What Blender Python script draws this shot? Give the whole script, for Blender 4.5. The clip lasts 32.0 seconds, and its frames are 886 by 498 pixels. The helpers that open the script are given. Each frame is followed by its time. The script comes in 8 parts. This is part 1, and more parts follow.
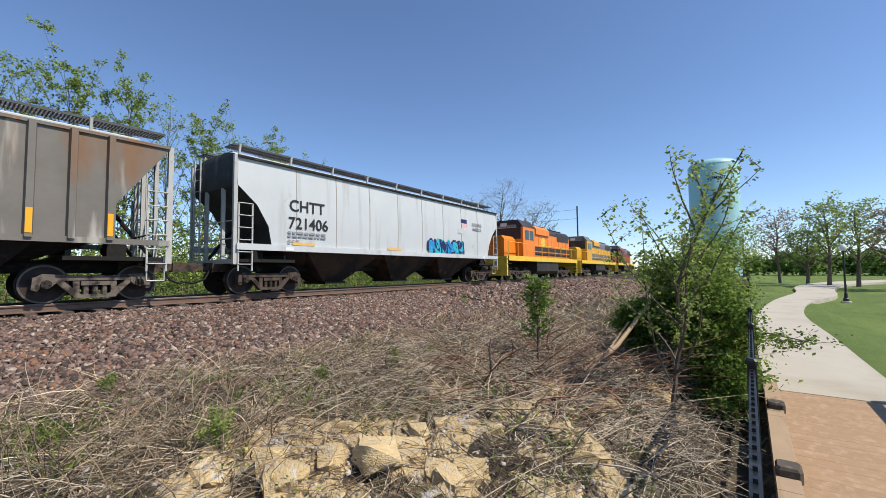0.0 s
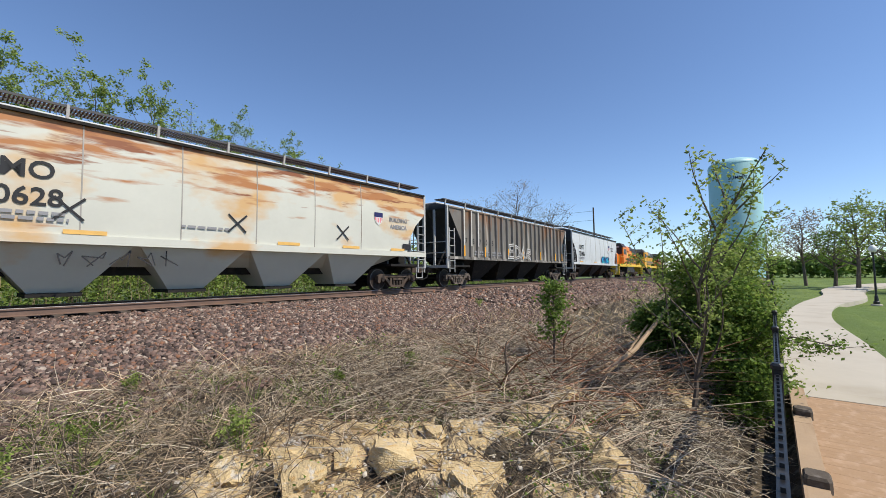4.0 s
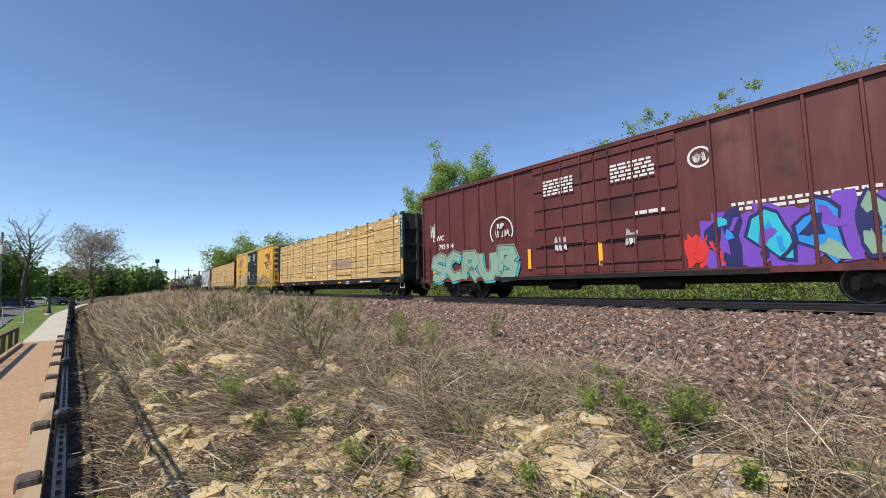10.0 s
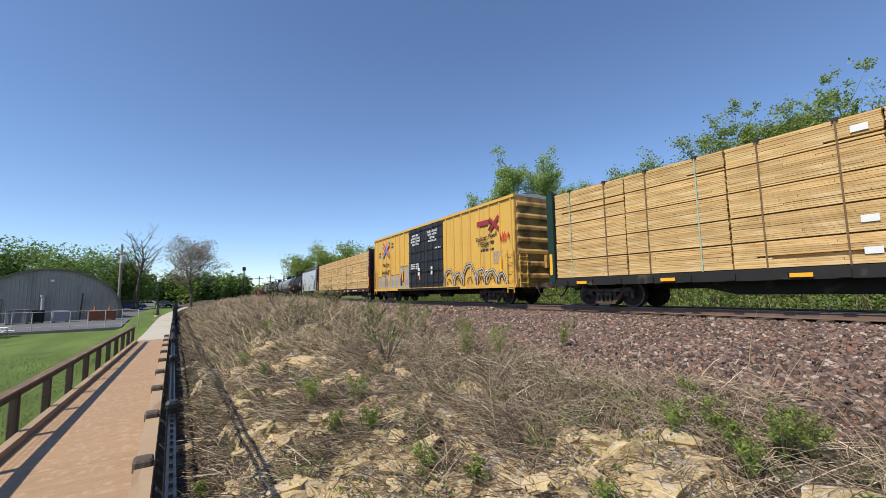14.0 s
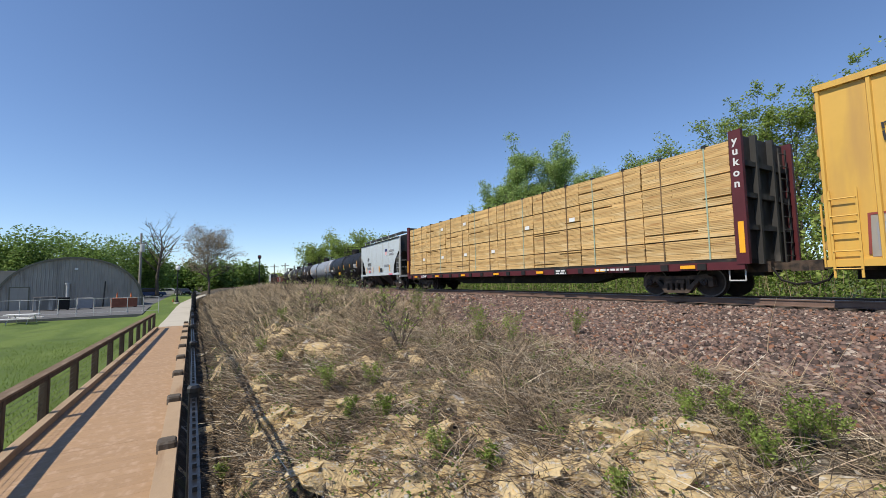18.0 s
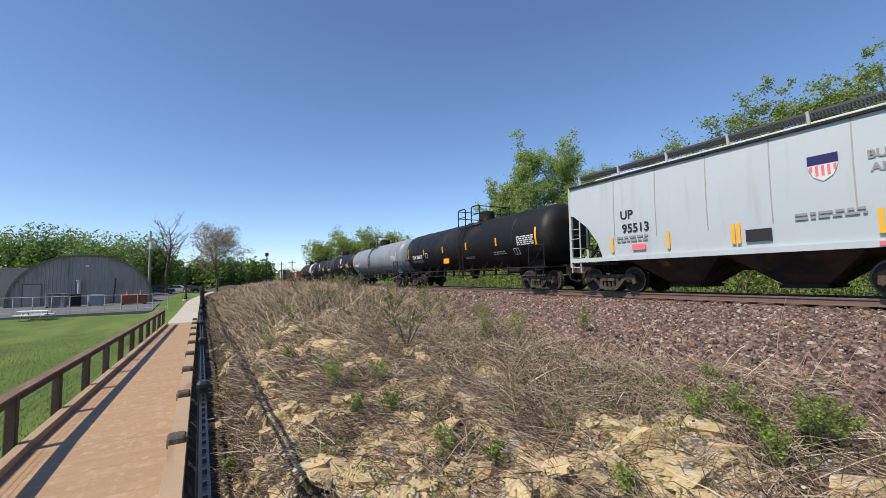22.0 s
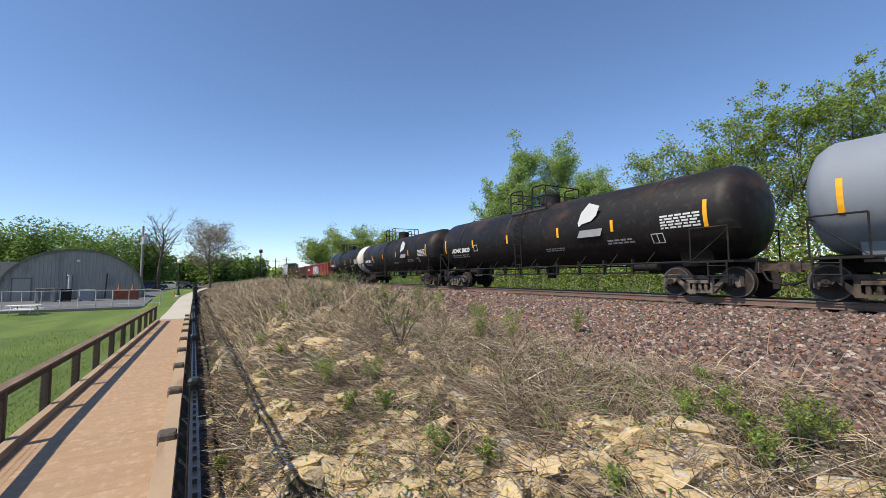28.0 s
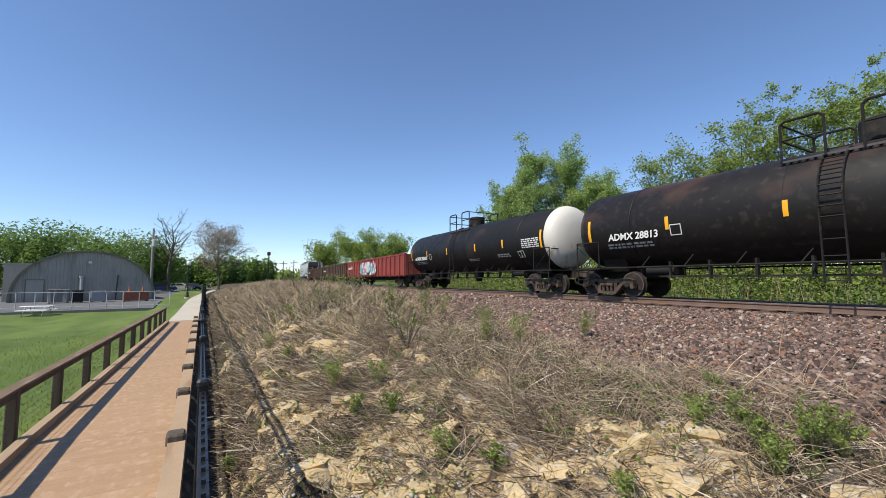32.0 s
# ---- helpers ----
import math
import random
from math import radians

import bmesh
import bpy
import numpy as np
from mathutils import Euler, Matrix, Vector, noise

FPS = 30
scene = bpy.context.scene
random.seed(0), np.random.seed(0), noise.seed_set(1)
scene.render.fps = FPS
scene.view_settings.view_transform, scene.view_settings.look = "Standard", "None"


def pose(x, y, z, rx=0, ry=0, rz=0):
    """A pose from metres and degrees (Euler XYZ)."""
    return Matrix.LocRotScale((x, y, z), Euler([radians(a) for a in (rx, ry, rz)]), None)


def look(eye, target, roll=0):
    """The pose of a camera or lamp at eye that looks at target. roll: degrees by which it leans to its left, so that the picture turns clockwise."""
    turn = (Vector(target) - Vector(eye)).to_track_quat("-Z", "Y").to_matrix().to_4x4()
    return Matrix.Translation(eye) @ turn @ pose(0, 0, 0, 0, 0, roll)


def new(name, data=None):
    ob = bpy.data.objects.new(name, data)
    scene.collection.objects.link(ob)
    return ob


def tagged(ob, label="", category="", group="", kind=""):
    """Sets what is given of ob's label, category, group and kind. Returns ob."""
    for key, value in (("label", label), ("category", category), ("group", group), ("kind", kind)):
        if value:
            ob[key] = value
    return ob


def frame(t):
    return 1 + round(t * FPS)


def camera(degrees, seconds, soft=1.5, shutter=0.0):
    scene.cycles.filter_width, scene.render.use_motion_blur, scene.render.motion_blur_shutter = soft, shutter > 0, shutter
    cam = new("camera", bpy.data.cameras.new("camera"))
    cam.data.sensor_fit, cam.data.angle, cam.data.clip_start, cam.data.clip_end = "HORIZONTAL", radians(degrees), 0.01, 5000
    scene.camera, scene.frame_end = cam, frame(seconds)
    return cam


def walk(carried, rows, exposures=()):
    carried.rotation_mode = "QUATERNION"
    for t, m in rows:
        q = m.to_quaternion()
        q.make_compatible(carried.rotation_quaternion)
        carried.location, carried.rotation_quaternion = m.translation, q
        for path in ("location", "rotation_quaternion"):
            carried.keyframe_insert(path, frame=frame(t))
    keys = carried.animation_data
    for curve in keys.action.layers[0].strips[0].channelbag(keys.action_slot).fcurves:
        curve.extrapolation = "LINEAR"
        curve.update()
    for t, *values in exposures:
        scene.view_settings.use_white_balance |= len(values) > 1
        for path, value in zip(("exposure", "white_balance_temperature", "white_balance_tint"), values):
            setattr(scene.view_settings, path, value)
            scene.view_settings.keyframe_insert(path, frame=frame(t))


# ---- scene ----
# ---- camera: held over the fence, it turns from the right to the left ----
EYE = 2.8
cam = camera(94.6, 32.0, soft=0.7)
# seconds, bearing, tilt, roll in degrees
PATH = [
    (0, 36.72, 3.20, -0.67),
    (0.5, 36.92, 3.15, -0.58),
    (1, 37.11, 3.16, -0.51),
    (1.5, 37.28, 3.07, -0.43),
    (2, 37.47, 3.00, -0.39),
    (2.5, 37.64, 3.04, -0.37),
    (4.5, 40.20, 4.00, -1.06),
    (5, 43.80, 4.39, -1.63),
    (5.5, 53.08, 4.92, -2.67),
    (6, 68.26, 5.60, -2.99),
    (6.5, 85.29, 5.97, -2.64),
    (7, 100.68, 5.89, -2.01),
    (7.5, 112.72, 5.62, -1.76),
    (8, 121.07, 5.35, -1.57),
    (8.5, 127.02, 5.06, -1.56),
    (9, 131.24, 4.98, -1.57),
    (9.5, 134.67, 4.96, -1.39),
    (10, 137.69, 4.93, -1.20),
    (10.5, 140.64, 4.75, -1.05),
    (11, 143.42, 4.62, -0.88),
    (11.5, 145.42, 4.63, -1.00),
    (12, 146.49, 4.89, -1.02),
    (12.5, 146.79, 5.25, -1.03),
    (13, 146.72, 5.57, -1.06),
    (13.5, 146.69, 5.99, -1.00),
    (15.5, 147.04, 5.75, -0.68),
    (16, 147.31, 5.27, -0.64),
    (16.5, 147.66, 4.87, -0.70),
    (17, 148.03, 4.70, -0.72),
    (17.5, 148.34, 4.56, -0.82),
    (18, 148.48, 4.36, -0.95),
    (18.5, 148.52, 4.22, -1.01),
    (19, 148.50, 4.14, -1.02),
    (19.5, 148.52, 4.11, -1.07),
    (20, 148.67, 4.12, -1.13),
    (20.5, 148.86, 4.08, -1.21),
    (21, 149.09, 4.03, -1.20),
    (21.5, 149.24, 3.95, -1.11),
    (22, 149.34, 4.00, -0.91),
    (22.5, 149.34, 4.04, -0.75),
    (23, 149.27, 4.25, -0.42),
    (23.5, 148.99, 3.95, -0.64),
    (24, 148.67, 3.68, -0.72),
    (24.5, 148.45, 3.44, -0.71),
    (25, 148.32, 3.37, -0.61),
    (25.5, 148.32, 3.44, -0.49),
    (27.5, 148.56, 3.90, -0.25),
    (28, 148.65, 3.87, -0.21),
    (28.5, 148.73, 3.87, -0.21),
    (29, 148.76, 3.89, -0.18),
    (29.5, 148.79, 3.97, -0.12),
    (30, 148.82, 4.05, -0.09),
    (30.5, 148.94, 4.13, 0.03),
    (31, 149.14, 4.20, 0.15),
    (31.5, 149.39, 4.22, 0.10),
    (32, 149.59, 4.27, 0.00),
]


def held(bearing, tilt, roll):
    a, e = radians(bearing), radians(tilt)
    eye = Vector((0.227 * math.cos(a), 0.227 * math.sin(a), EYE))
    return look(eye, eye + Vector((math.cos(a) * math.cos(e), math.sin(a) * math.cos(e), math.sin(e))), roll)


walk(cam, [(t, held(a, e, r)) for t, a, e, r in PATH], [(0, 0.12), (2.5, 0.14), (6, 0.06), (9, 0.14), (13, 0.12), (17, 0.05), (20, 0.02), (22, 0.10), (24, 0.24), (28, 0.20), (32, 0.19)])

# ---- daylight ----
SUN_BEARING, SUN_HEIGHT = -79.0, 53.0
world = bpy.data.worlds.new("sky")
scene.world = world
world.use_nodes = True
wn = world.node_tree
sky = wn.nodes.new("ShaderNodeTexSky")
sky.sky_type = "NISHITA"
sky.sun_disc = False
sky.sun_elevation = radians(SUN_HEIGHT)
sky.sun_rotation = radians(90 - SUN_BEARING)
sky.altitude, sky.air_density, sky.dust_density, sky.ozone_density = 200, 0.9, 0.1, 4.6
tint = wn.nodes.new("ShaderNodeMix")
tint.data_type, tint.blend_type = "RGBA", "MULTIPLY"
tint.inputs[0].default_value, tint.inputs[7].default_value = 1.0, (0.99, 0.99, 1.03, 1)
wn.links.new(sky.outputs[0], tint.inputs[6])
wn.links.new(tint.outputs[2], wn.nodes["Background"].inputs[0])
wn.nodes["Background"].inputs[1].default_value = 0.150
sun = new("sun", bpy.data.lights.new("sun", "SUN"))
sun.data.energy, sun.data.angle, sun.data.color = 5.0, radians(0.53), (1.0, 0.92, 0.79)
_b, _h = radians(SUN_BEARING), radians(SUN_HEIGHT)
sun.matrix_world = look((30 * math.cos(_b), 30 * math.sin(_b), 45), (30 * math.cos(_b) - math.cos(_b) * math.cos(_h), 30 * math.sin(_b) - math.sin(_b) * math.cos(_h), 45 - math.sin(_h)))


import itertools

# ---- mesh building ----
class Shape:
    """Collects vertices and faces of one mesh."""

    def __init__(self):
        self.v, self.f, self.mi = [], [], {}

    def add(self, verts, faces):
        n = len(self.v)
        self.v += [tuple(p) for p in verts]
        self.f += [tuple(n + i for i in q) for q in faces]
        return self

    def box(self, x0, y0, z0, x1, y1, z1):
        return self.add([(x0, y0, z0), (x1, y0, z0), (x1, y1, z0), (x0, y1, z0), (x0, y0, z1), (x1, y0, z1), (x1, y1, z1), (x0, y1, z1)],
                        [(0, 3, 2, 1), (4, 5, 6, 7), (0, 1, 5, 4), (1, 2, 6, 5), (2, 3, 7, 6), (3, 0, 4, 7)])

    def chamfer(self, x0, y0, z0, x1, y1, z1, c):
        """A box whose upright edges and top edges are cut by c."""
        ring = lambda d, z: [(x0 + d + c, y0 + d, z), (x1 - d - c, y0 + d, z), (x1 - d, y0 + d + c, z), (x1 - d, y1 - d - c, z), (x1 - d - c, y1 - d, z), (x0 + d + c, y1 - d, z), (x0 + d, y1 - d - c, z), (x0 + d, y0 + d + c, z)]
        v = ring(0, z0) + ring(0, z1 - c) + ring(c * 0.6, z1)
        f = [tuple(range(7, -1, -1)), tuple(range(16, 24))]
        for k in (0, 8):
            f += [(k + i, k + (i + 1) % 8, k + 8 + (i + 1) % 8, k + 8 + i) for i in range(8)]
        return self.add(v, f)

    def prism(self, pts, axis, a, b):
        """A polygon in the plane across axis (0 x, 1 y, 2 z), pushed out from a to b. pts: the two other coordinates in order."""
        def at(p, w):
            q = list(p)
            q.insert(axis, w)
            return tuple(q)
        n = len(pts)
        return self.add([at(p, a) for p in pts] + [at(p, b) for p in pts],
                        [tuple(range(n - 1, -1, -1)), tuple(range(n, 2 * n))] + [(i, (i + 1) % n, n + (i + 1) % n, n + i) for i in range(n)])

    def rod(self, p, q, r, n=6, r2=None):
        p, q = Vector(p), Vector(q)
        r2 = r if r2 is None else r2
        w = (q - p).normalized()
        u = w.orthogonal().normalized()
        s = w.cross(u)
        c = [(math.cos(2 * math.pi * i / n), math.sin(2 * math.pi * i / n)) for i in range(n)]
        return self.add([p + (u * a + s * b) * r for a, b in c] + [q + (u * a + s * b) * r2 for a, b in c],
                        [tuple(range(n - 1, -1, -1)), tuple(range(n, 2 * n))] + [(i, (i + 1) % n, n + (i + 1) % n, n + i) for i in range(n)])

    def path(self, pts, r, n=5, taper=0.0):
        for i in range(len(pts) - 1):
            k = len(pts) - 1
            self.rod(pts[i], pts[i + 1], r * (1 - taper * i / k), n, r * (1 - taper * (i + 1) / k))
        return self

    def turned(self, rings, axis=0, n=24):
        """A body of revolution: rings of (place along the axis, radius)."""
        base, N = len(self.v), n
        for w, r in rings:
            for i in range(n):
                a = 2 * math.pi * i / n
                q = [r * math.cos(a), r * math.sin(a)]
                q.insert(axis, w)
                self.v.append(tuple(q))
        m = len(rings)
        for k in range(m - 1):
            for i in range(n):
                a, b = base + k * n + i, base + k * n + (i + 1) % n
                self.f.append((a, b, b + n, a + n) if axis != 1 else (b, a, a + n, b + n))
        self.f.append(tuple(base + i for i in range(n - 1, -1, -1)))
        self.f.append(tuple(base + (m - 1) * n + i for i in range(n)))
        return self

    def paint(self, since, index):
        """Gives the faces added after number since another material."""
        for i in range(since, len(self.f)):
            self.mi[i] = index
        return self

    def moved(self, m, other):
        """Adds another shape, carried by the matrix m."""
        return self.add([m @ Vector(p) for p in other.v], other.f)

    def mesh(self, name, mats, smooth=False):
        me = bpy.data.meshes.new(name)
        me.from_pydata(self.v, [], self.f)
        for m in (mats if isinstance(mats, (list, tuple)) else [mats]):
            me.materials.append(m)
        for i, k in self.mi.items():
            me.polygons[i].material_index = k
        if smooth:
            me.polygons.foreach_set("use_smooth", [True] * len(me.polygons))
            me.set_sharp_from_angle(angle=radians(40))
        return me


def part(name, shape, mats, parent=None, label="", smooth=False, at=None):
    """One mesh object under a thing or under a part."""
    ob = new(name, shape.mesh(name, mats, smooth) if isinstance(shape, Shape) else shape)
    if parent is not None:
        ob.parent = parent
    if at is not None:
        ob.matrix_basis = at
    return tagged(ob, label)


def thing(name, label, category, group="", at=None):
    ob = new(name)
    ob.empty_display_size = 0.3
    if at is not None:
        ob.matrix_basis = at
    return tagged(ob, label, category, group)


LETTERS = {}


def letters(body, size, bold=0.0):
    """The mesh of a word in the built-in font, cached."""
    if (body, size) not in LETTERS:
        cu = bpy.data.curves.new("word", "FONT")
        cu.body, cu.size, cu.align_x, cu.offset, cu.extrude = body, size, "CENTER", bold, 0.002
        cu.resolution_u = 3
        ob = bpy.data.objects.new("word", cu)
        scene.collection.objects.link(ob)
        me = bpy.data.meshes.new_from_object(ob)
        bpy.data.objects.remove(ob)
        LETTERS[(body, size)] = me
    return LETTERS[(body, size)]


def word(body, parent, x, y, z, size, m, stretch=1.0, slant=0.0, bold=0.008):
    """A painted word on the near side of a thing, its baseline's middle at x, y, z."""
    me = letters(body, size, bold)
    if m.name not in [k.name for k in me.materials if k]:
        me = me.copy()
        me.materials.clear()
        me.materials.append(m)
    ob = new("lettering", me)
    ob.parent = parent
    ob.matrix_basis = pose(x, y, z, 90) @ Matrix.Diagonal((stretch, 1, 1, 1)) @ Matrix.Shear("XY", 4, (slant, 0))
    return ob


def bars(parent, x0, z0, x1, z1, y, m, rows=2, seed=1, name="marking"):
    """Unreadable small print: rows of plain bars on the near side."""
    rnd = random.Random(seed)
    sh = Shape()
    h = (z1 - z0) / rows
    for r in range(rows):
        x = x0
        while x < x1 - 0.04:
            w = min(rnd.uniform(0.08, 0.26), x1 - x)
            sh.box(x, y - 0.004, z0 + r * h + h * 0.15, x + w, y, z0 + r * h + h * 0.75)
            x += w + 0.05
    return part(name, sh, m, parent)


def panel(parent, x0, z0, x1, z1, y, m, name="panel"):
    return part(name, Shape().box(x0, y - 0.004, z0, x1, y, z1), m, parent)


# ---- materials ----
def mat(name, col, rough=0.6, var=0.15, scale=4.0, stains=(), bump=None, metal=0.0, spec=0.4, island=0.0, per_object=0.0, coords="Object", stretch=(1, 1, 1)):
    """A procedural surface: base colour with broad and fine variation, stains (colour, size vector, low, high), and relief (scale, strength)."""
    m = bpy.data.materials.new(name)
    m.use_nodes = True
    n, l = m.node_tree.nodes, m.node_tree.links
    b = n["Principled BSDF"]
    tc = n.new("ShaderNodeTexCoord")
    mp = n.new("ShaderNodeMapping")
    mp.inputs["Scale"].default_value = stretch
    l.new(tc.outputs[coords], mp.inputs[0])
    src = mp.outputs[0]
    if coords == "Generated":
        # alike pieces on one mesh: shift the pattern from piece to piece
        oi, sc, ad = n.new("ShaderNodeObjectInfo"), n.new("ShaderNodeVectorMath"), n.new("ShaderNodeVectorMath")
        sc.operation = "SCALE"
        sc.inputs[0].default_value = (41.0, 67.0, 23.0)
        l.new(oi.outputs["Random"], sc.inputs["Scale"])
        l.new(src, ad.inputs[0])
        l.new(sc.outputs[0], ad.inputs[1])
        src = ad.outputs[0]

    def tex(vec, sc, detail=4.0):
        q = n.new("ShaderNodeMapping")
        q.inputs["Scale"].default_value = vec
        q.inputs["Location"].default_value = (len(n) * 1.7, len(n) * 0.9, len(n) * 0.3)
        l.new(src, q.inputs[0])
        t = n.new("ShaderNodeTexNoise")
        t.inputs["Scale"].default_value, t.inputs["Detail"].default_value = sc, detail
        l.new(q.outputs[0], t.inputs["Vector"])
        return t.outputs["Fac"]

    def ramp(fac, lo, hi):
        r = n.new("ShaderNodeMapRange")
        r.inputs["From Min"].default_value, r.inputs["From Max"].default_value = lo, hi
        l.new(fac, r.inputs["Value"])
        return r.outputs["Result"]

    def mix(fac, a, c):
        x = n.new("ShaderNodeMix")
        x.data_type = "RGBA"
        if isinstance(fac, float):
            x.inputs[0].default_value = fac
        else:
            l.new(fac, x.inputs[0])
        for sock, v in ((x.inputs[6], a), (x.inputs[7], c)):
            if isinstance(v, tuple):
                sock.default_value = (*v, 1)
            else:
                l.new(v, sock)
        return x.outputs[2]

    dark = tuple(c * (1 - var) for c in col)
    light = tuple(min(1, c * (1 + var)) for c in col)
    out = mix(ramp(tex((1, 1, 1), scale), 0.3, 0.7), dark, light)
    fine = mix(ramp(tex((1, 1, 1), scale * 9), 0.25, 0.75), tuple(c * (1 - var * 0.6) for c in col), tuple(min(1, c * (1 + var * 0.6)) for c in col))
    out = mix(0.4, out, fine)
    for k, amount in (("Random Per Island", island), ("Random", per_object)):
        if amount:
            g = n.new("ShaderNodeNewGeometry" if k != "Random" else "ShaderNodeObjectInfo")
            hs = n.new("ShaderNodeHueSaturation")
            r = n.new("ShaderNodeMapRange")
            r.inputs["To Min"].default_value, r.inputs["To Max"].default_value = 1 - amount, 1 + amount
            l.new(g.outputs[k], r.inputs["Value"])
            l.new(r.outputs["Result"], hs.inputs["Value"])
            l.new(out, hs.inputs["Color"])
            out = hs.outputs["Color"]
    for c, vec, lo, hi, *tilt in stains:
        fac = tex(vec, 1.0, 6.0)
        if tilt:
            # a stain that creeps down from the top, or up from the bottom
            xyz, ma = n.new("ShaderNodeSeparateXYZ"), n.new("ShaderNodeMath")
            l.new(src, xyz.inputs[0])
            ma.operation = "MULTIPLY_ADD"
            ma.inputs[1].default_value = tilt[0]
            ad = n.new("ShaderNodeMath")
            ad.inputs[1].default_value = -tilt[0] * tilt[1]
            l.new(fac, ad.inputs[0])
            l.new(xyz.outputs[2], ma.inputs[0])
            l.new(ad.outputs[0], ma.inputs[2])
            fac = ma.outputs[0]
        out = mix(ramp(fac, lo, hi), out, c)
    l.new(out, b.inputs["Base Color"])
    b.inputs["Roughness"].default_value, b.inputs["Metallic"].default_value, b.inputs["Specular IOR Level"].default_value = rough, metal, spec
    rr = ramp(tex((1, 1, 1), scale * 3), 0.2, 0.8)
    rm = n.new("ShaderNodeMapRange")
    rm.inputs["To Min"].default_value, rm.inputs["To Max"].default_value = max(0, rough - 0.12), min(1, rough + 0.1)
    l.new(rr, rm.inputs["Value"])
    l.new(rm.outputs["Result"], b.inputs["Roughness"])
    if bump:
        bp = n.new("ShaderNodeBump")
        bp.inputs["Strength"].default_value, bp.inputs["Distance"].default_value = bump[1], bump[2] if len(bump) > 2 else 0.02
        l.new(tex((1, 1, 1), bump[0], 6.0), bp.inputs["Height"])
        l.new(bp.outputs[0], b.inputs["Normal"])
    return m


def speckled(name, cols, scale):
    """A surface of many loose pieces, each one of several colours by chance."""
    m = mat(name, cols[0], 0.9, 0.1, scale)
    n, l = m.node_tree.nodes, m.node_tree.links
    sock = n["Principled BSDF"].inputs["Base Color"]
    grain = sock.links[0].from_socket
    g, r, x = n.new("ShaderNodeNewGeometry"), n.new("ShaderNodeValToRGB"), n.new("ShaderNodeMix")
    r.color_ramp.interpolation = "CONSTANT"
    for i, c in enumerate(cols):
        e = r.color_ramp.elements[i] if i < 2 else r.color_ramp.elements.new(i / len(cols))
        e.position = i / len(cols)
        e.color = (*c, 1)
    l.new(g.outputs["Random Per Island"], r.inputs[0])
    x.data_type, x.blend_type = "RGBA", "MIX"
    x.inputs[0].default_value = 0.12
    l.new(r.outputs[0], x.inputs[6])
    l.new(grain, x.inputs[7])
    l.new(x.outputs[2], sock)
    return m


RUST, RUST_DARK, SOOT, DUST = (0.24, 0.085, 0.03), (0.09, 0.035, 0.02), (0.03, 0.028, 0.026), (0.33, 0.28, 0.22)
M = {}
# rolling stock
M["hop_light"] = mat("light grey car paint", (0.516, 0.5418, 0.5504), 0.5, 0.05, 1.2, [((0.3612, 0.3612, 0.344), (2.5, 2.5, 0.25), 0.56, 0.8), ((0.258, 0.215, 0.172), (1.2, 1.2, 0.9), 0.68, 0.85)])
M["hop_cream"] = mat("rust-streaked cream car paint", (0.56, 0.56, 0.49), 0.55, 0.06, 1.2, [((0.58, 0.37, 0.17), (0.42, 0.42, 0.8), 0.50, 0.62, 0.06, 3.0), ((0.40, 0.17, 0.06), (0.5, 0.5, 3.2), 0.54, 0.64, 0.10, 3.2), ((0.24, 0.085, 0.035), (0.7, 0.7, 5.0), 0.62, 0.70, 0.12, 3.3), ((0.34, 0.13, 0.05), (1.5, 1.5, 3.0), 0.62, 0.70, 0.9, 4.22)])
M["hop_dull"] = mat("grimy pale car paint", (0.55, 0.53, 0.47), 0.55, 0.06, 1.0, [((0.344, 0.3268, 0.2924), (0.5, 0.5, 0.8), 0.5, 0.72), ((0.3096, 0.258, 0.2064), (6, 6, 0.4), 0.62, 0.8), ((0.38, 0.36, 0.43), (1.3, 1.3, 0.4), 0.58, 0.72, -0.05, 2.0)])
M["hop_white"] = mat("pale blue-white car paint", (0.448, 0.491, 0.506), 0.45, 0.04, 1.0, [((0.3784, 0.3784, 0.3612), (2.6, 2.6, 0.25), 0.6, 0.8)])
M["hop_brown"] = mat("weathered grey-brown car paint", (0.165, 0.152, 0.135), 0.7, 0.15, 1.6, [((0.20, 0.115, 0.065), (1.6, 1.6, 0.35), 0.52, 0.68, 0.07, 3.3), ((0.40, 0.375, 0.335), (2.5, 2.5, 0.3), 0.57, 0.70, -0.06, 2.4), ((0.28, 0.11, 0.045), (4, 4, 0.6), 0.64, 0.74, 0.06, 3.4)])
M["hop_rust"] = mat("rusted pinkish car paint", (0.442, 0.306, 0.2125), 0.8, 0.14, 1.6, [((0.306, 0.1318, 0.06375), (1.6, 1.6, 0.7), 0.46, 0.60, 0.05, 2.9), ((0.1148, 0.0425, 0.0272), (1.3, 1.3, 0.8), 0.52, 0.60, 0.10, 3.15), ((0.51, 0.4505, 0.391), (3.5, 3.5, 0.6), 0.60, 0.70, -0.08, 2.3), ((0.2125, 0.0765, 0.034), (6, 6, 2.5), 0.60, 0.68)], bump=(30, 0.2))
M["hop_rust_post"] = mat("rusted side post", (0.2805, 0.1403, 0.0765), 0.8, 0.25, 2.0, [((0.1105, 0.0425, 0.0255), (3, 3, 0.7), 0.5, 0.62), ((0.425, 0.289, 0.1955), (4, 4, 1), 0.56, 0.68, -0.08, 2.6)])
M["box_red"] = mat("oxide red car paint", (0.1035, 0.0234, 0.0216), 0.55, 0.12, 1.0, [((0.153, 0.054, 0.045), (2, 2, 0.3), 0.55, 0.8), ((0.0495, 0.018, 0.0162), (1, 1, 1), 0.58, 0.75)])
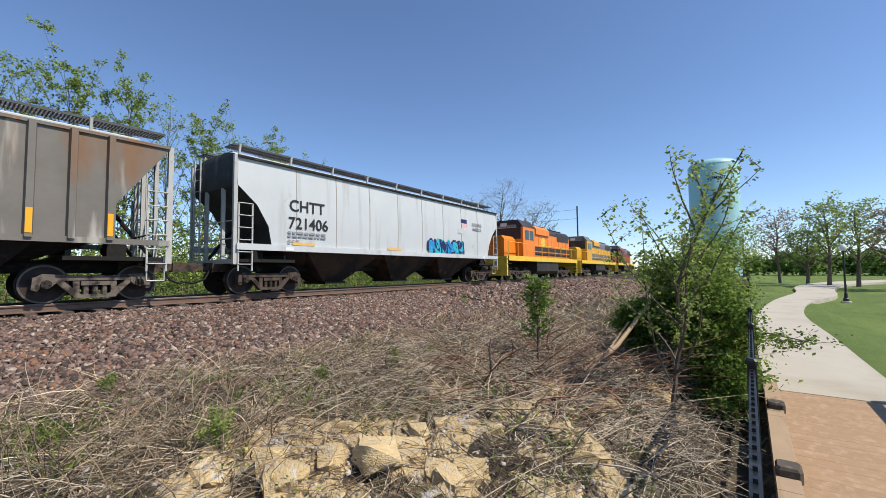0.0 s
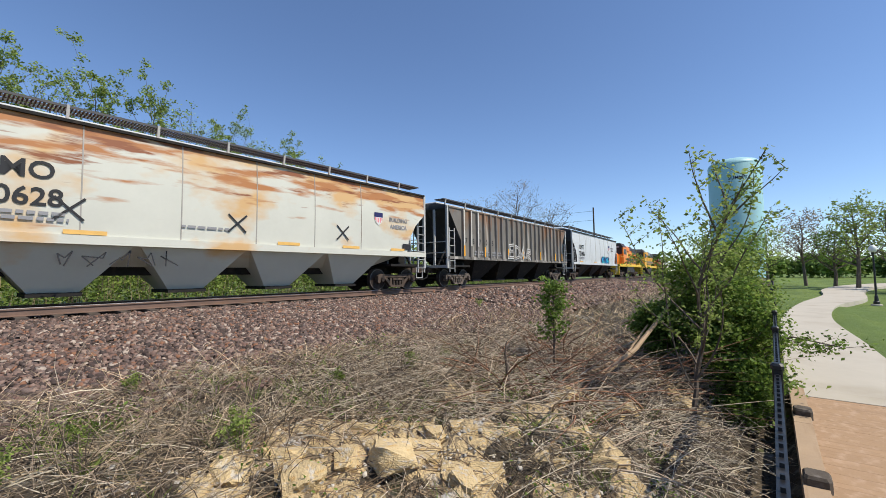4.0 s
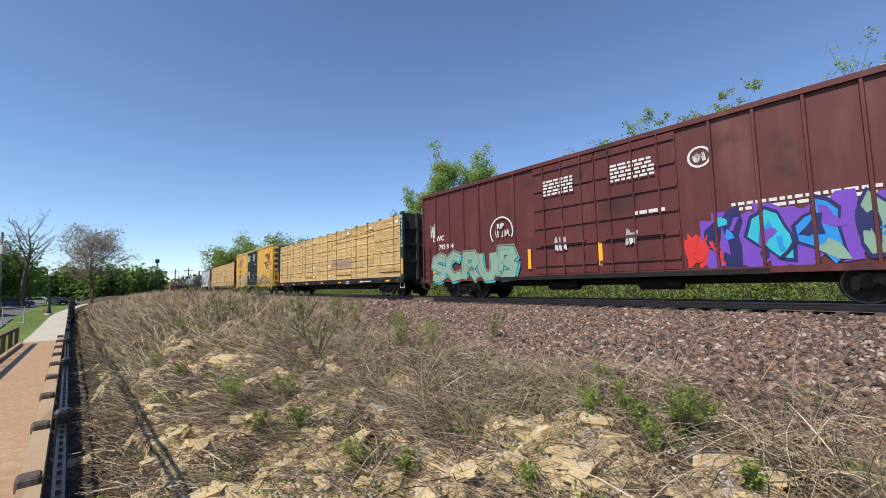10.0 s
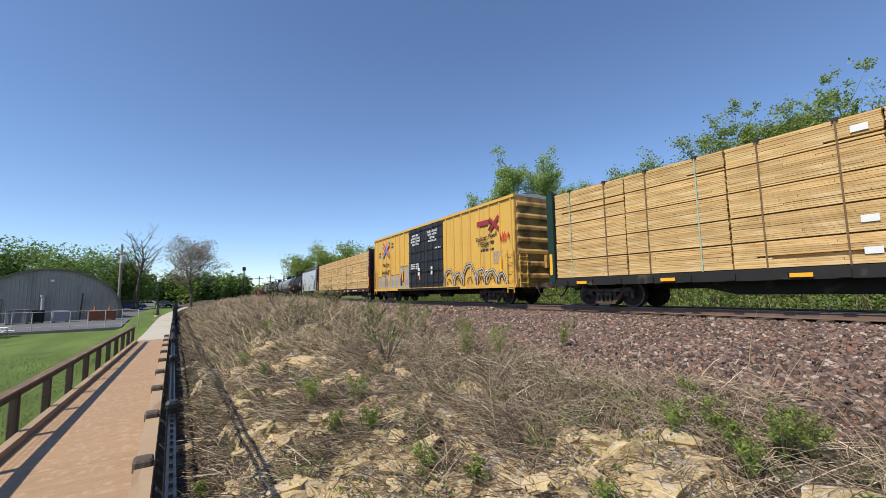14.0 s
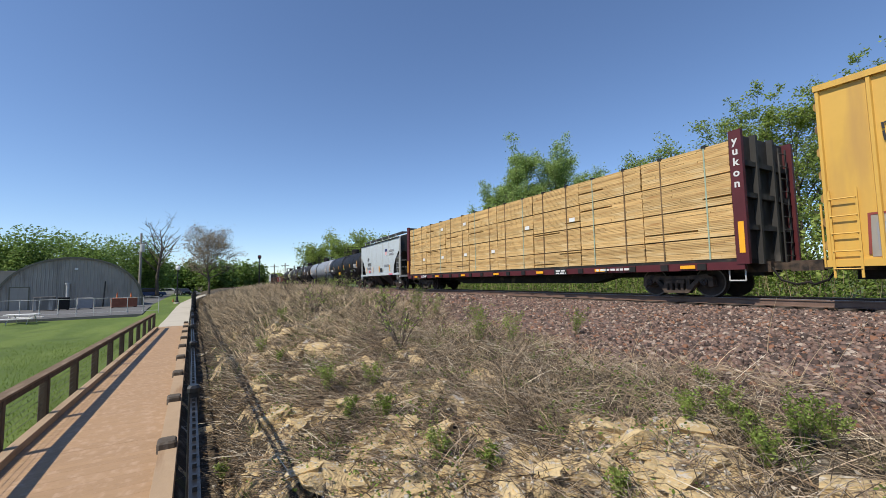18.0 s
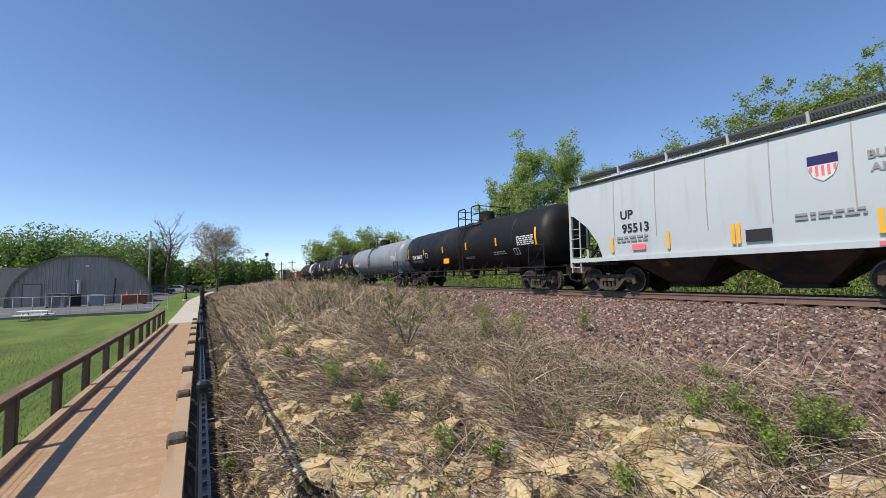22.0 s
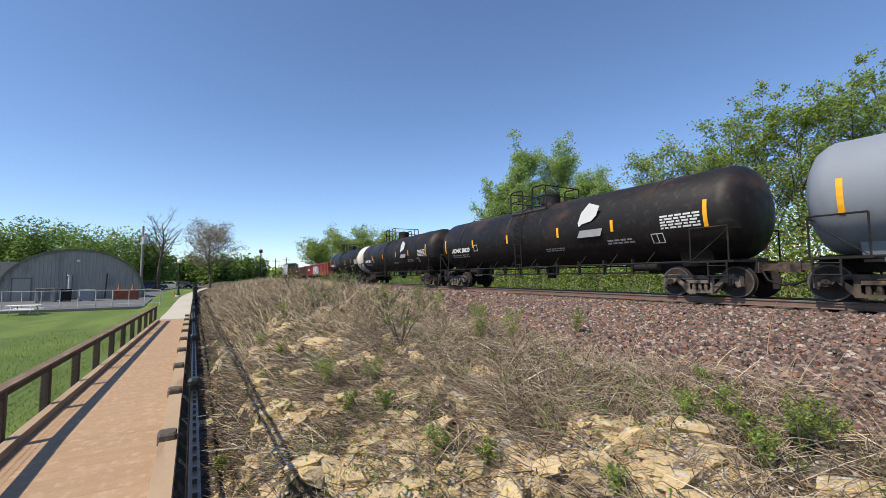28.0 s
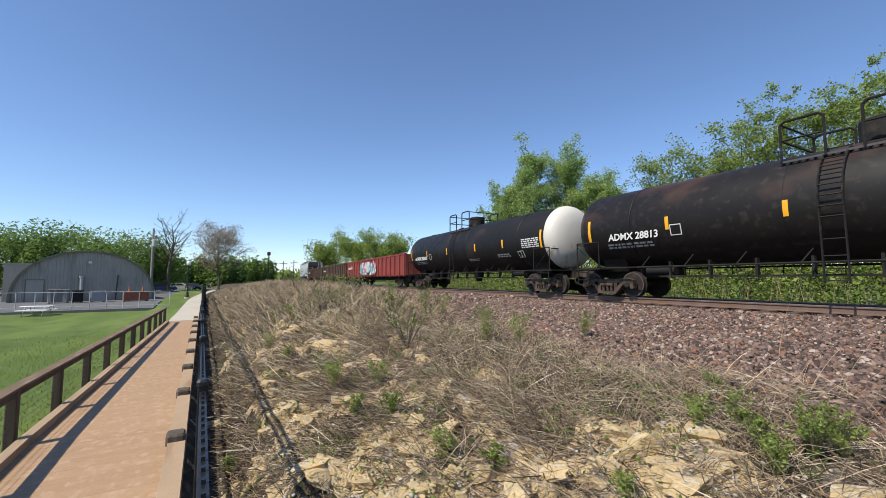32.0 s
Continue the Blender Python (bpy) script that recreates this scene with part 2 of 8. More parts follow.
M["box_yellow"] = mat("chrome yellow car paint", (0.6192, 0.3698, 0.0731), 0.5, 0.06, 1.0, [((0.473, 0.2752, 0.0774), (2.2, 2.2, 0.3), 0.55, 0.78), ((0.258, 0.1462, 0.0516), (4, 4, 1.2), 0.7, 0.82)])
M["box_end"] = mat("dirty yellow car end", (0.45, 0.27, 0.08), 0.7, 0.2, 2.0, [((0.12, 0.07, 0.03), (1.5, 1.5, 1.5), 0.45, 0.7)])
M["black_door"] = mat("black door paint", (0.022, 0.022, 0.024), 0.5, 0.25, 3.0, [((0.09, 0.08, 0.07), (2, 2, 0.6), 0.6, 0.8)])
M["roof_metal"] = mat("galvanised roof", (0.473, 0.473, 0.4558), 0.45, 0.1, 2.0, [((0.301, 0.215, 0.1376), (3, 3, 3), 0.6, 0.8)], metal=0.3)
M["green"] = mat("dark green bulkhead paint", (0.008, 0.030, 0.021), 0.55, 0.2, 2.0, [((0.05, 0.05, 0.04), (2, 2, 0.6), 0.58, 0.8)])
M["maroon"] = mat("maroon bulkhead paint", (0.085, 0.014, 0.018), 0.55, 0.2, 2.0, [((0.07, 0.045, 0.04), (2, 2, 0.6), 0.58, 0.8)])
M["deck_black"] = mat("black flat car frame", (0.014, 0.013, 0.0125), 0.7, 0.25, 3.0, [((0.11, 0.085, 0.06), (2, 2, 2), 0.58, 0.8)])
M["under"] = mat("grimy black underframe", (0.009, 0.0078, 0.007), 0.8, 0.3, 3.0, [((0.06, 0.042, 0.03), (2.5, 2.5, 2.5), 0.58, 0.8)], bump=(25, 0.3))
M["under_rust"] = mat("rusty hopper bottom", (0.05, 0.028, 0.019), 0.85, 0.3, 2.0, [((0.014, 0.011, 0.010), (1.2, 1.2, 0.8), 0.45, 0.62), ((0.17, 0.085, 0.04), (2, 2, 1), 0.62, 0.75)], bump=(25, 0.3))
M["tank_black"] = mat("dull black tank paint", (0.0095, 0.009, 0.009), 0.55, 0.25, 1.2, [((0.04, 0.028, 0.023), (0.5, 0.7, 0.7), 0.56, 0.8)], spec=0.28)
M["tank_brown"] = mat("browned black tank paint", (0.0115, 0.0098, 0.009), 0.55, 0.25, 1.0, [((0.06, 0.032, 0.023), (0.5, 0.5, 0.8), 0.54, 0.72, 0.08, 0.7), ((0.03, 0.024, 0.021), (5, 5, 5), 0.55, 0.7)], spec=0.28)
M["tank_grey"] = mat("grey tank paint", (0.225, 0.245, 0.275), 0.45, 0.08, 1.0, [((0.15, 0.15, 0.155), (1.0, 1.0, 0.5), 0.54, 0.78), ((0.09, 0.08, 0.075), (0.6, 0.9, 0.9), 0.60, 0.80, -0.10, -0.5)], spec=0.4)
M["tank_white"] = mat("rust-streaked white tank end", (0.58, 0.55, 0.49), 0.5, 0.05, 1.0, [((0.28, 0.15, 0.08), (2, 2, 0.8), 0.6, 0.75)])
M["truck"] = mat("rusty cast steel", (0.075, 0.052, 0.038), 0.8, 0.3, 4.0, [((0.018, 0.015, 0.013), (4, 4, 4), 0.48, 0.64), ((0.22, 0.17, 0.13), (3, 3, 3), 0.62, 0.76)], bump=(40, 0.4))
M["truck_pale"] = mat("dust-pale cast steel", (0.14, 0.112, 0.091), 0.8, 0.25, 4.0, [((0.0245, 0.0189, 0.0154), (5, 5, 5), 0.48, 0.62)], bump=(40, 0.4))
M["wheel"] = mat("brown wheel steel", (0.026, 0.019, 0.016), 0.7, 0.3, 3.0, [((0.075, 0.045, 0.032), (3, 3, 3), 0.52, 0.75)], metal=0.1)
M["tread"] = mat("worn wheel rim", (0.11, 0.095, 0.085), 0.5, 0.3, 6.0, metal=0.4)
M["white"] = mat("white lettering paint", (0.6192, 0.6192, 0.602), 0.6, 0.08, 3.0)
M["black"] = mat("black lettering paint", (0.02, 0.02, 0.022), 0.6, 0.1, 3.0)
M["amber"] = mat("amber reflective strip", (0.85, 0.40, 0.02), 0.35, 0.08, 4.0)
M["amber_pale"] = mat("faded amber strip", (0.70, 0.42, 0.12), 0.45, 0.15, 4.0)
M["grey_letter"] = mat("faded grey lettering", (0.26, 0.26, 0.27), 0.7, 0.12, 4.0)
M["grating"] = mat("dark steel grating", (0.075, 0.075, 0.078), 0.6, 0.25, 6.0, metal=0.3)
M["steel_pale"] = mat("pale painted steel", (0.43, 0.43, 0.4128), 0.55, 0.12, 4.0, [(RUST, (5, 5, 5), 0.66, 0.78)])
M["red_paint"] = mat("red spray paint", (0.62, 0.035, 0.03), 0.5, 0.08, 2.0)
M["blue_paint"] = mat("blue spray paint", (0.02, 0.24, 0.62), 0.5, 0.1, 2.0)
M["navy_paint"] = mat("navy spray paint", (0.02, 0.02, 0.10), 0.5, 0.1, 2.0)
M["spray_haze"] = mat("thin pale spray paint", (0.20, 0.20, 0.19), 0.6, 0.2, 3.0)
M["cyan_paint"] = mat("turquoise spray paint", (0.03, 0.42, 0.52), 0.5, 0.1, 2.0)
M["mint_paint"] = mat("mint spray paint", (0.215, 0.335, 0.25), 0.5, 0.1, 2.0)
M["violet_paint"] = mat("violet spray paint", (0.16, 0.06, 0.42), 0.5, 0.1, 2.0)
M["orange_paint"] = mat("orange spray paint", (0.85, 0.22, 0.02), 0.5, 0.1, 2.0)
M["green_paint"] = mat("green spray paint", (0.12, 0.55, 0.16), 0.5, 0.1, 2.0)
M["pink_paint"] = mat("pink label paint", (0.75, 0.16, 0.20), 0.5, 0.1, 2.0)
M["gon_red"] = mat("faded red gondola paint", (0.24, 0.045, 0.035), 0.65, 0.2, 1.5, [((0.10, 0.035, 0.025), (1.5, 1.5, 0.6), 0.52, 0.75)])
M["gon_brown"] = mat("rusty brown gondola paint", (0.075, 0.042, 0.03), 0.75, 0.25, 1.5, [((0.13, 0.07, 0.045), (1.5, 1.5, 0.6), 0.55, 0.75)])
M["loco_orange"] = mat("orange engine paint", (0.80, 0.22, 0.02), 0.4, 0.06, 1.0, [((0.40, 0.13, 0.04), (1.5, 1.5, 0.5), 0.62, 0.8)])
M["loco_yellow"] = mat("armour yellow engine paint", (0.70, 0.36, 0.03), 0.45, 0.08, 1.0, [((0.20, 0.12, 0.05), (1.5, 1.5, 0.5), 0.58, 0.8)])
M["loco_red"] = mat("dark red engine paint", (0.30, 0.03, 0.03), 0.45, 0.1, 1.0)
M["loco_black"] = mat("black engine paint", (0.035, 0.028, 0.026), 0.5, 0.25, 2.0, [((0.09, 0.065, 0.05), (1.5, 1.5, 0.6), 0.56, 0.8)])
M["loco_grey"] = mat("grey engine paint", (0.16, 0.16, 0.16), 0.5, 0.15, 2.0, [((0.05, 0.045, 0.04), (1.5, 1.5, 0.6), 0.55, 0.8)])
M["logo_red"] = mat("dark red sign paint", (0.30, 0.025, 0.03), 0.55, 0.08, 2.0)
M["safety"] = mat("yellow safety paint", (0.75, 0.50, 0.05), 0.5, 0.1, 3.0, [((0.25, 0.16, 0.05), (3, 3, 3), 0.6, 0.8)])
M["glass"] = mat("dark cab glass", (0.02, 0.025, 0.03), 0.08, 0.05, 2.0, spec=0.7)
M["lumber"] = mat("sawn pine lumber", (0.56, 0.365, 0.15), 0.75, 0.12, 1.4, [((0.42, 0.225, 0.08), (0.6, 3, 9), 0.58, 0.72), ((0.70, 0.52, 0.27), (0.7, 2, 7), 0.54, 0.72), ((0.26, 0.13, 0.05), (1.2, 8, 22), 0.67, 0.74)], bump=(30, 0.3), island=0.16, per_object=0.08)
M["lumber_grey"] = mat("greyed sawn lumber", (0.40, 0.27, 0.17), 0.8, 0.12, 1.4, [((0.26, 0.19, 0.14), (0.5, 3, 6), 0.5, 0.7)], island=0.20)
# dunnage timber, its colour darkened for the shade between lumber layers
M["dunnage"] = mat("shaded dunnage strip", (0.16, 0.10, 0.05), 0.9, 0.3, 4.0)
M["strap"] = mat("greenish strapping", (0.32, 0.40, 0.30), 0.4, 0.1, 4.0)
M["tag"] = mat("white paper tag", (0.72, 0.72, 0.702), 0.7, 0.04, 4.0)
M["seam"] = mat("stained weld seam", (0.34, 0.32, 0.29), 0.6, 0.2, 3.0, [((0.20, 0.15, 0.11), (2, 2, 0.8), 0.55, 0.75)])
# dirty car ends, with the shade of their sunless side put into the colour
M["hop_end"] = mat("dirty shade-darkened car end", (0.035, 0.034, 0.033), 0.7, 0.3, 1.5, [((0.12, 0.11, 0.10), (2, 2, 0.8), 0.60, 0.8)])
M["letter_faint"] = mat("half-faded black lettering", (0.13, 0.11, 0.10), 0.7, 0.2, 4.0)
# the site
M["bank"] = mat("dry thatch over dusty soil", (0.055, 0.043, 0.029), 0.95, 0.4, 2.2, [((0.15, 0.118, 0.078), (2.2, 3.4, 3.4), 0.52, 0.64), ((0.34, 0.31, 0.26), (1.1, 1.1, 1.1), 0.60, 0.70), ((0.06, 0.047, 0.032), (7, 7, 7), 0.54, 0.66), ((0.085, 0.10, 0.03), (1.6, 1.6, 1.6), 0.60, 0.72)], bump=(16, 1.0, 0.10))
M["ledge"] = mat("weathered limestone ledge", (0.53, 0.40, 0.22), 0.92, 0.30, 3.4, [((0.44, 0.41, 0.37), (2.6, 2.6, 4), 0.58, 0.66), ((0.40, 0.285, 0.13), (1.5, 1.5, 3), 0.55, 0.66), ((0.17, 0.13, 0.085), (7, 12, 7), 0.53, 0.60), ((0.10, 0.085, 0.05), (2.2, 2.2, 2.2), 0.60, 0.70)], bump=(26, 1.0, 0.07))
M["ballast_bed"] = mat("dark crushed stone", (0.038, 0.027, 0.023), 0.95, 0.4, 9.0, [((0.10, 0.073, 0.06), (16, 16, 16), 0.58, 0.68)], bump=(22, 1.0, 0.06))
M["stone"] = speckled("broken pink-brown ballast stone", ((0.15, 0.098, 0.08), (0.07, 0.048, 0.041), (0.24, 0.165, 0.132), (0.035, 0.027, 0.024), (0.17, 0.10, 0.078), (0.115, 0.086, 0.077), (0.052, 0.036, 0.031), (0.28, 0.20, 0.155), (0.14, 0.09, 0.073), (0.085, 0.058, 0.049), (0.23, 0.11, 0.062), (0.16, 0.118, 0.102), (0.045, 0.034, 0.03), (0.40, 0.33, 0.27), (0.19, 0.127, 0.103)), 9.0)
M["lawn"] = mat("mown spring grass", (0.10, 0.152, 0.027), 0.95, 0.18, 0.7, [((0.135, 0.19, 0.036), (0.12, 0.5, 1), 0.45, 0.6), ((0.075, 0.115, 0.02), (0.35, 0.35, 1), 0.56, 0.7)], bump=(60, 0.8, 0.05))
M["field"] = mat("rough green verge", (0.085, 0.125, 0.03), 0.95, 0.3, 0.8, [((0.17, 0.15, 0.07), (0.8, 0.8, 0.8), 0.55, 0.7)], bump=(20, 0.9, 0.08))
M["limestone"] = mat("yellow limestone", (0.50, 0.38, 0.205), 0.9, 0.24, 3.0, [((0.50, 0.45, 0.37), (2.5, 2.5, 5), 0.56, 0.66), ((0.54, 0.36, 0.15), (2.5, 2.5, 7), 0.56, 0.66), ((0.24, 0.18, 0.11), (5, 5, 14), 0.64, 0.70)], bump=(9, 0.55, 0.05), per_object=0.12)
M["chip"] = mat("pale limestone gravel", (0.42, 0.385, 0.33), 0.95, 0.15, 8.0, island=0.3)
M["straw"] = mat("dry straw stalks", (0.37, 0.285, 0.18), 0.8, 0.2, 3.0, island=0.5)
M["brown_straw"] = mat("red-brown dead stalks", (0.225, 0.155, 0.092), 0.85, 0.2, 3.0, island=0.5)
M["thatch"] = mat("greyed dead grass", (0.17, 0.135, 0.094), 0.9, 0.25, 3.0, island=0.6)
M["twig"] = mat("dark dead twigs", (0.10, 0.075, 0.055), 0.9, 0.25, 3.0, island=0.5)
M["cane"] = mat("dead cane and twigs", (0.34, 0.265, 0.19), 0.8, 0.25, 3.0, [((0.52, 0.45, 0.35), (3, 3, 3), 0.55, 0.7)], island=0.55)
M["rail"] = mat("rusty rail steel", (0.15, 0.094, 0.07), 0.7, 0.25, 4.0, [((0.16, 0.09, 0.055), (2, 2, 2), 0.52, 0.7)])
M["railhead"] = mat("worn bright rail head", (0.30, 0.28, 0.27), 0.35, 0.1, 4.0, metal=0.85)
M["tie"] = mat("stained dark tie", (0.085, 0.066, 0.053), 0.9, 0.25, 3.0, [((0.04, 0.028, 0.02), (3, 3, 3), 0.5, 0.68)])
M["board"] = mat("tan composite deck board", (0.3526, 0.2279, 0.129), 0.75, 0.07, 2.0, [((0.43, 0.2924, 0.1892), (0.6, 2.5, 1), 0.5, 0.7)], bump=(40, 0.1), per_object=0.05, coords="Generated", stretch=(1, 8, 1))
M["kerb_wood"] = mat("pale tan timber", (0.368, 0.264, 0.168), 0.8, 0.12, 1.5, [((0.264, 0.168, 0.096), (0.5, 5, 5), 0.56, 0.72)], bump=(40, 0.3))
M["post_wood"] = mat("weathered dark timber", (0.06325, 0.04675, 0.033), 0.85, 0.25, 2.5, [((0.11, 0.088, 0.066), (6, 6, 0.8), 0.52, 0.7)], bump=(30, 0.4), per_object=0.15)
M["pole_wood"] = mat("silvered pole timber", (0.27, 0.245, 0.215), 0.9, 0.2, 2.0, [((0.18, 0.155, 0.13), (6, 6, 0.6), 0.54, 0.7)])
M["cap_wood"] = mat("weathered brown timber", (0.15, 0.1013, 0.06), 0.85, 0.2, 2.0, [((0.2475, 0.18, 0.12), (1, 6, 6), 0.52, 0.7)], bump=(30, 0.4))
M["iron"] = mat("black powder-coated steel", (0.012, 0.012, 0.013), 0.42, 0.3, 4.0, [((0.045, 0.042, 0.04), (6, 6, 6), 0.6, 0.75)], spec=0.5)
M["concrete"] = mat("pale path concrete", (0.4472, 0.4085, 0.3354), 0.9, 0.06, 0.8, [((0.3784, 0.3354, 0.2666), (0.5, 0.5, 0.5), 0.52, 0.72)], bump=(40, 0.2))
M["asphalt"] = mat("grey worn asphalt", (0.12, 0.12, 0.12), 0.95, 0.15, 1.0, bump=(40, 0.3))
M["bark"] = mat("grey-brown bark", (0.115, 0.09, 0.07), 0.95, 0.3, 5.0, [((0.20, 0.17, 0.14), (5, 5, 1.5), 0.55, 0.7)], bump=(20, 0.6))
def leafy(name, col, isl=0.4, trans=0.35):
    m = mat(name, col, 0.6, 0.15, 1.5, island=isl, spec=0.25)
    n, l = m.node_tree.nodes, m.node_tree.links
    b, o = n["Principled BSDF"], n["Material Output"]
    t = n.new("ShaderNodeBsdfTranslucent")
    l.new(b.inputs["Base Color"].links[0].from_socket, t.inputs["Color"])
    x = n.new("ShaderNodeMixShader")
    x.inputs[0].default_value = trans
    l.new(b.outputs[0], x.inputs[1])
    l.new(t.outputs[0], x.inputs[2])
    l.new(x.outputs[0], o.inputs["Surface"])
    return m
M["leaf_spring"] = leafy("fresh spring leaves", (0.265, 0.34, 0.085), 0.45, 0.5)
M["leaf_bush"] = leafy("green bush leaves", (0.155, 0.24, 0.045), 0.45, 0.5)
M["leaf_poplar"] = leafy("pale poplar leaves", (0.315, 0.42, 0.14), 0.5, 0.5)
M["leaf_dark"] = leafy("full green leaves", (0.19, 0.28, 0.07), 0.45, 0.45)
M["leaf_bud"] = leafy("brownish opening buds", (0.30, 0.25, 0.175), 0.4, 0.4)
M["weed"] = leafy("bright weed leaves", (0.175, 0.24, 0.05), 0.5, 0.45)
M["blade"] = leafy("lawn blades", (0.15, 0.215, 0.035), 0.35)
M["hut"] = mat("greyed corrugated steel", (0.34, 0.312, 0.268), 0.6, 0.06, 1.0, [((0.24, 0.215, 0.18), (1.5, 1.5, 0.3), 0.55, 0.75)])
M["hut_rim"] = mat("dull olive trim", (0.16, 0.145, 0.10), 0.6, 0.12, 2.0)
M["tower"] = mat("pale blue tank paint", (0.33, 0.56, 0.60), 0.5, 0.04, 0.3, [((0.28, 0.48, 0.52), (0.15, 0.15, 0.05), 0.5, 0.7)])
M["globe"] = mat("milky lamp globe", (0.75, 0.75, 0.72), 0.25, 0.02, 4.0)
M["blue_car"] = mat("blue car paint", (0.02, 0.05, 0.16), 0.3, 0.05, 2.0, spec=0.6)
M["dark_car"] = mat("dark car paint", (0.02, 0.02, 0.022), 0.3, 0.05, 2.0, spec=0.6)
M["rubber"] = mat("black rubber", (0.015, 0.015, 0.015), 0.8, 0.1, 4.0)
M["brickred"] = mat("brown-red pallet load", (0.24, 0.085, 0.05), 0.85, 0.2, 3.0)
M["pale_stalk"] = mat("bleached stalks", (0.56, 0.49, 0.37), 0.75, 0.15, 3.0, island=0.3)
M["block_wood"] = mat("greyed dark timber block", (0.085, 0.07, 0.055), 0.9, 0.3, 3.0, [((0.15, 0.13, 0.11), (8, 8, 8), 0.54, 0.7)], bump=(30, 0.4))
M["cone"] = mat("faded orange cone", (0.42, 0.13, 0.05), 0.7, 0.15, 4.0)
M["red_cane"] = mat("red-brown cut branches", (0.26, 0.13, 0.075), 0.8, 0.2, 3.0, island=0.4)
M["leaf_brush"] = leafy("dark weedy brush", (0.15, 0.215, 0.05), 0.55, 0.45)

# ---- the line of the track ----
RAIL_Z = 2.156
TRACK_D, TRACK_TURN = 14.186, -0.01452
_ds = 0.5
_S = np.arange(-420, 420 + _ds, _ds)
_bend = np.interp(_S, [-50, -15, 15, 50], [2.5e-5, 0.00241, 0.00227, 0.000775])
_th = np.cumsum(_bend) * _ds
_mid = int(np.argmin(abs(_S)))
_th += TRACK_TURN - _th[_mid]
_X, _Y = np.cumsum(np.cos(_th)) * _ds, np.cumsum(np.sin(_th)) * _ds
_X -= _X[_mid] + math.sin(TRACK_TURN) * TRACK_D
_Y -= _Y[_mid] - math.cos(TRACK_TURN) * TRACK_D


def on_track(s, side=0.0, up=0.0):
    """A point of the track: s metres along it, side metres to the far side, up from the rail's top."""
    x, y, a = np.interp(s, _S, _X), np.interp(s, _S, _Y), np.interp(s, _S, _th)
    return Vector((x - side * math.sin(a), y + side * math.cos(a), RAIL_Z + up))


def track_y(x):
    return float(np.interp(x, _X, _Y))


def run(t):
    """How far the train has gone at t seconds."""
    return 7.2241 * t - 1.8176 * math.sin(math.pi * t / 32) + 0.1779 * math.sin(2 * math.pi * t / 32)


def bulk(name, verts, faces, m, parent=None, smooth=False, label="", kind=""):
    """One mesh from arrays: verts (n, 3), faces (k, 3 or 4)."""
    me = bpy.data.meshes.new(name)
    verts, faces = np.asarray(verts, np.float32), np.asarray(faces, np.int32)
    k = faces.shape[1]
    me.vertices.add(len(verts))
    me.vertices.foreach_set("co", verts.ravel())
    me.loops.add(faces.size)
    me.loops.foreach_set("vertex_index", faces.ravel())
    me.polygons.add(len(faces))
    me.polygons.foreach_set("loop_start", np.arange(0, faces.size, k, dtype=np.int32))
    if smooth:
        me.polygons.foreach_set("use_smooth", [True] * len(faces))
    me.materials.append(m)
    me.update(calc_edges=True)
    ob = new(name, me)
    if parent is not None:
        ob.parent = parent
    return tagged(ob, label, "", "", kind)


# ---- the lie of the land ----
def smooth01(a):
    a = min(1, max(0, a))
    return a * a * (3 - 2 * a)


OUTCROPS = ((2.52, 3.84, 0.62), (3.55, 4.25, 0.36), (3.3, 3.35, 0.48), (3.95, 3.5, 0.40), (4.05, 2.75, 0.36), (4.4, 2.05, 0.34), (5.8, 3.6, 0.30), (5.2, 1.4, 0.30), (1.7, 4.3, 0.36), (1.06, 4.2, 0.30), (1.95, 4.35, 0.32),
            (-0.6, 4.6, 0.85), (-1.35, 4.4, 0.40), (-3.15, 4.45, 0.62), (-3.4, 4.35, 0.40), (-2.9, 3.95, 0.42), (-2.6, 4.2, 0.40), (-2.3, 3.9, 0.42), (-3.4, 3.2, 0.34), (-3.1, 3.5, 0.30), (-2.2, 4.45, 0.32),
            (-8.4, 1.5, 0.36), (-7.75, 1.9, 0.46), (-5.5, 1.6, 0.42), (-7.3, 2.45, 0.36), (-9.1, 3.45, 0.46), (-12.06, 3.2, 0.58), (-6.4, 3.5, 0.62), (-5.2, 2.75, 0.58), (-4.2, 2.3, 0.40), (-11.9, 1.75, 0.48),
            (-7.2, 1.0, 0.36), (-5.9, 1.05, 0.32), (-5.8, 2.3, 0.40), (-4.1, 2.9, 0.34), (-10.2, 2.4, 0.42), (-13.8, 2.6, 0.46), (-15.5, 3.1, 0.5),
            (4.7, 3.1, 0.36), (6.8, 2.9, 0.30), (7.6, 2.2, 0.30), (9.0, 1.25, 0.36), (6.2, 0.8, 0.3), (5.0, 2.3, 0.3))


def bare(x, y):
    """How far the limestone shows through the thatch of the bank, 0 to 1."""
    f = Vector((x * 0.95 + y * 0.4, y * 1.2 - x * 0.3, 2))
    k = noise.noise(f) + 0.45 * noise.noise(f * 2.3) + float(np.interp(y, [0.3, 1.0, 3.4, 4.6, 5.4], [-0.35, 0.0, 0.0, -0.10, -0.7]))
    k -= 0.25 * smooth01((-14 - x) / 8) + 0.25 * smooth01((x - 5) / 3)
    for a, b, r in OUTCROPS:
        d = (x - a) ** 2 + (y - b) ** 2
        if d < 4 * r * r:
            k += 0.62 * math.exp(-d / (r * r))
    return smooth01((k - 0.10) / 0.22)


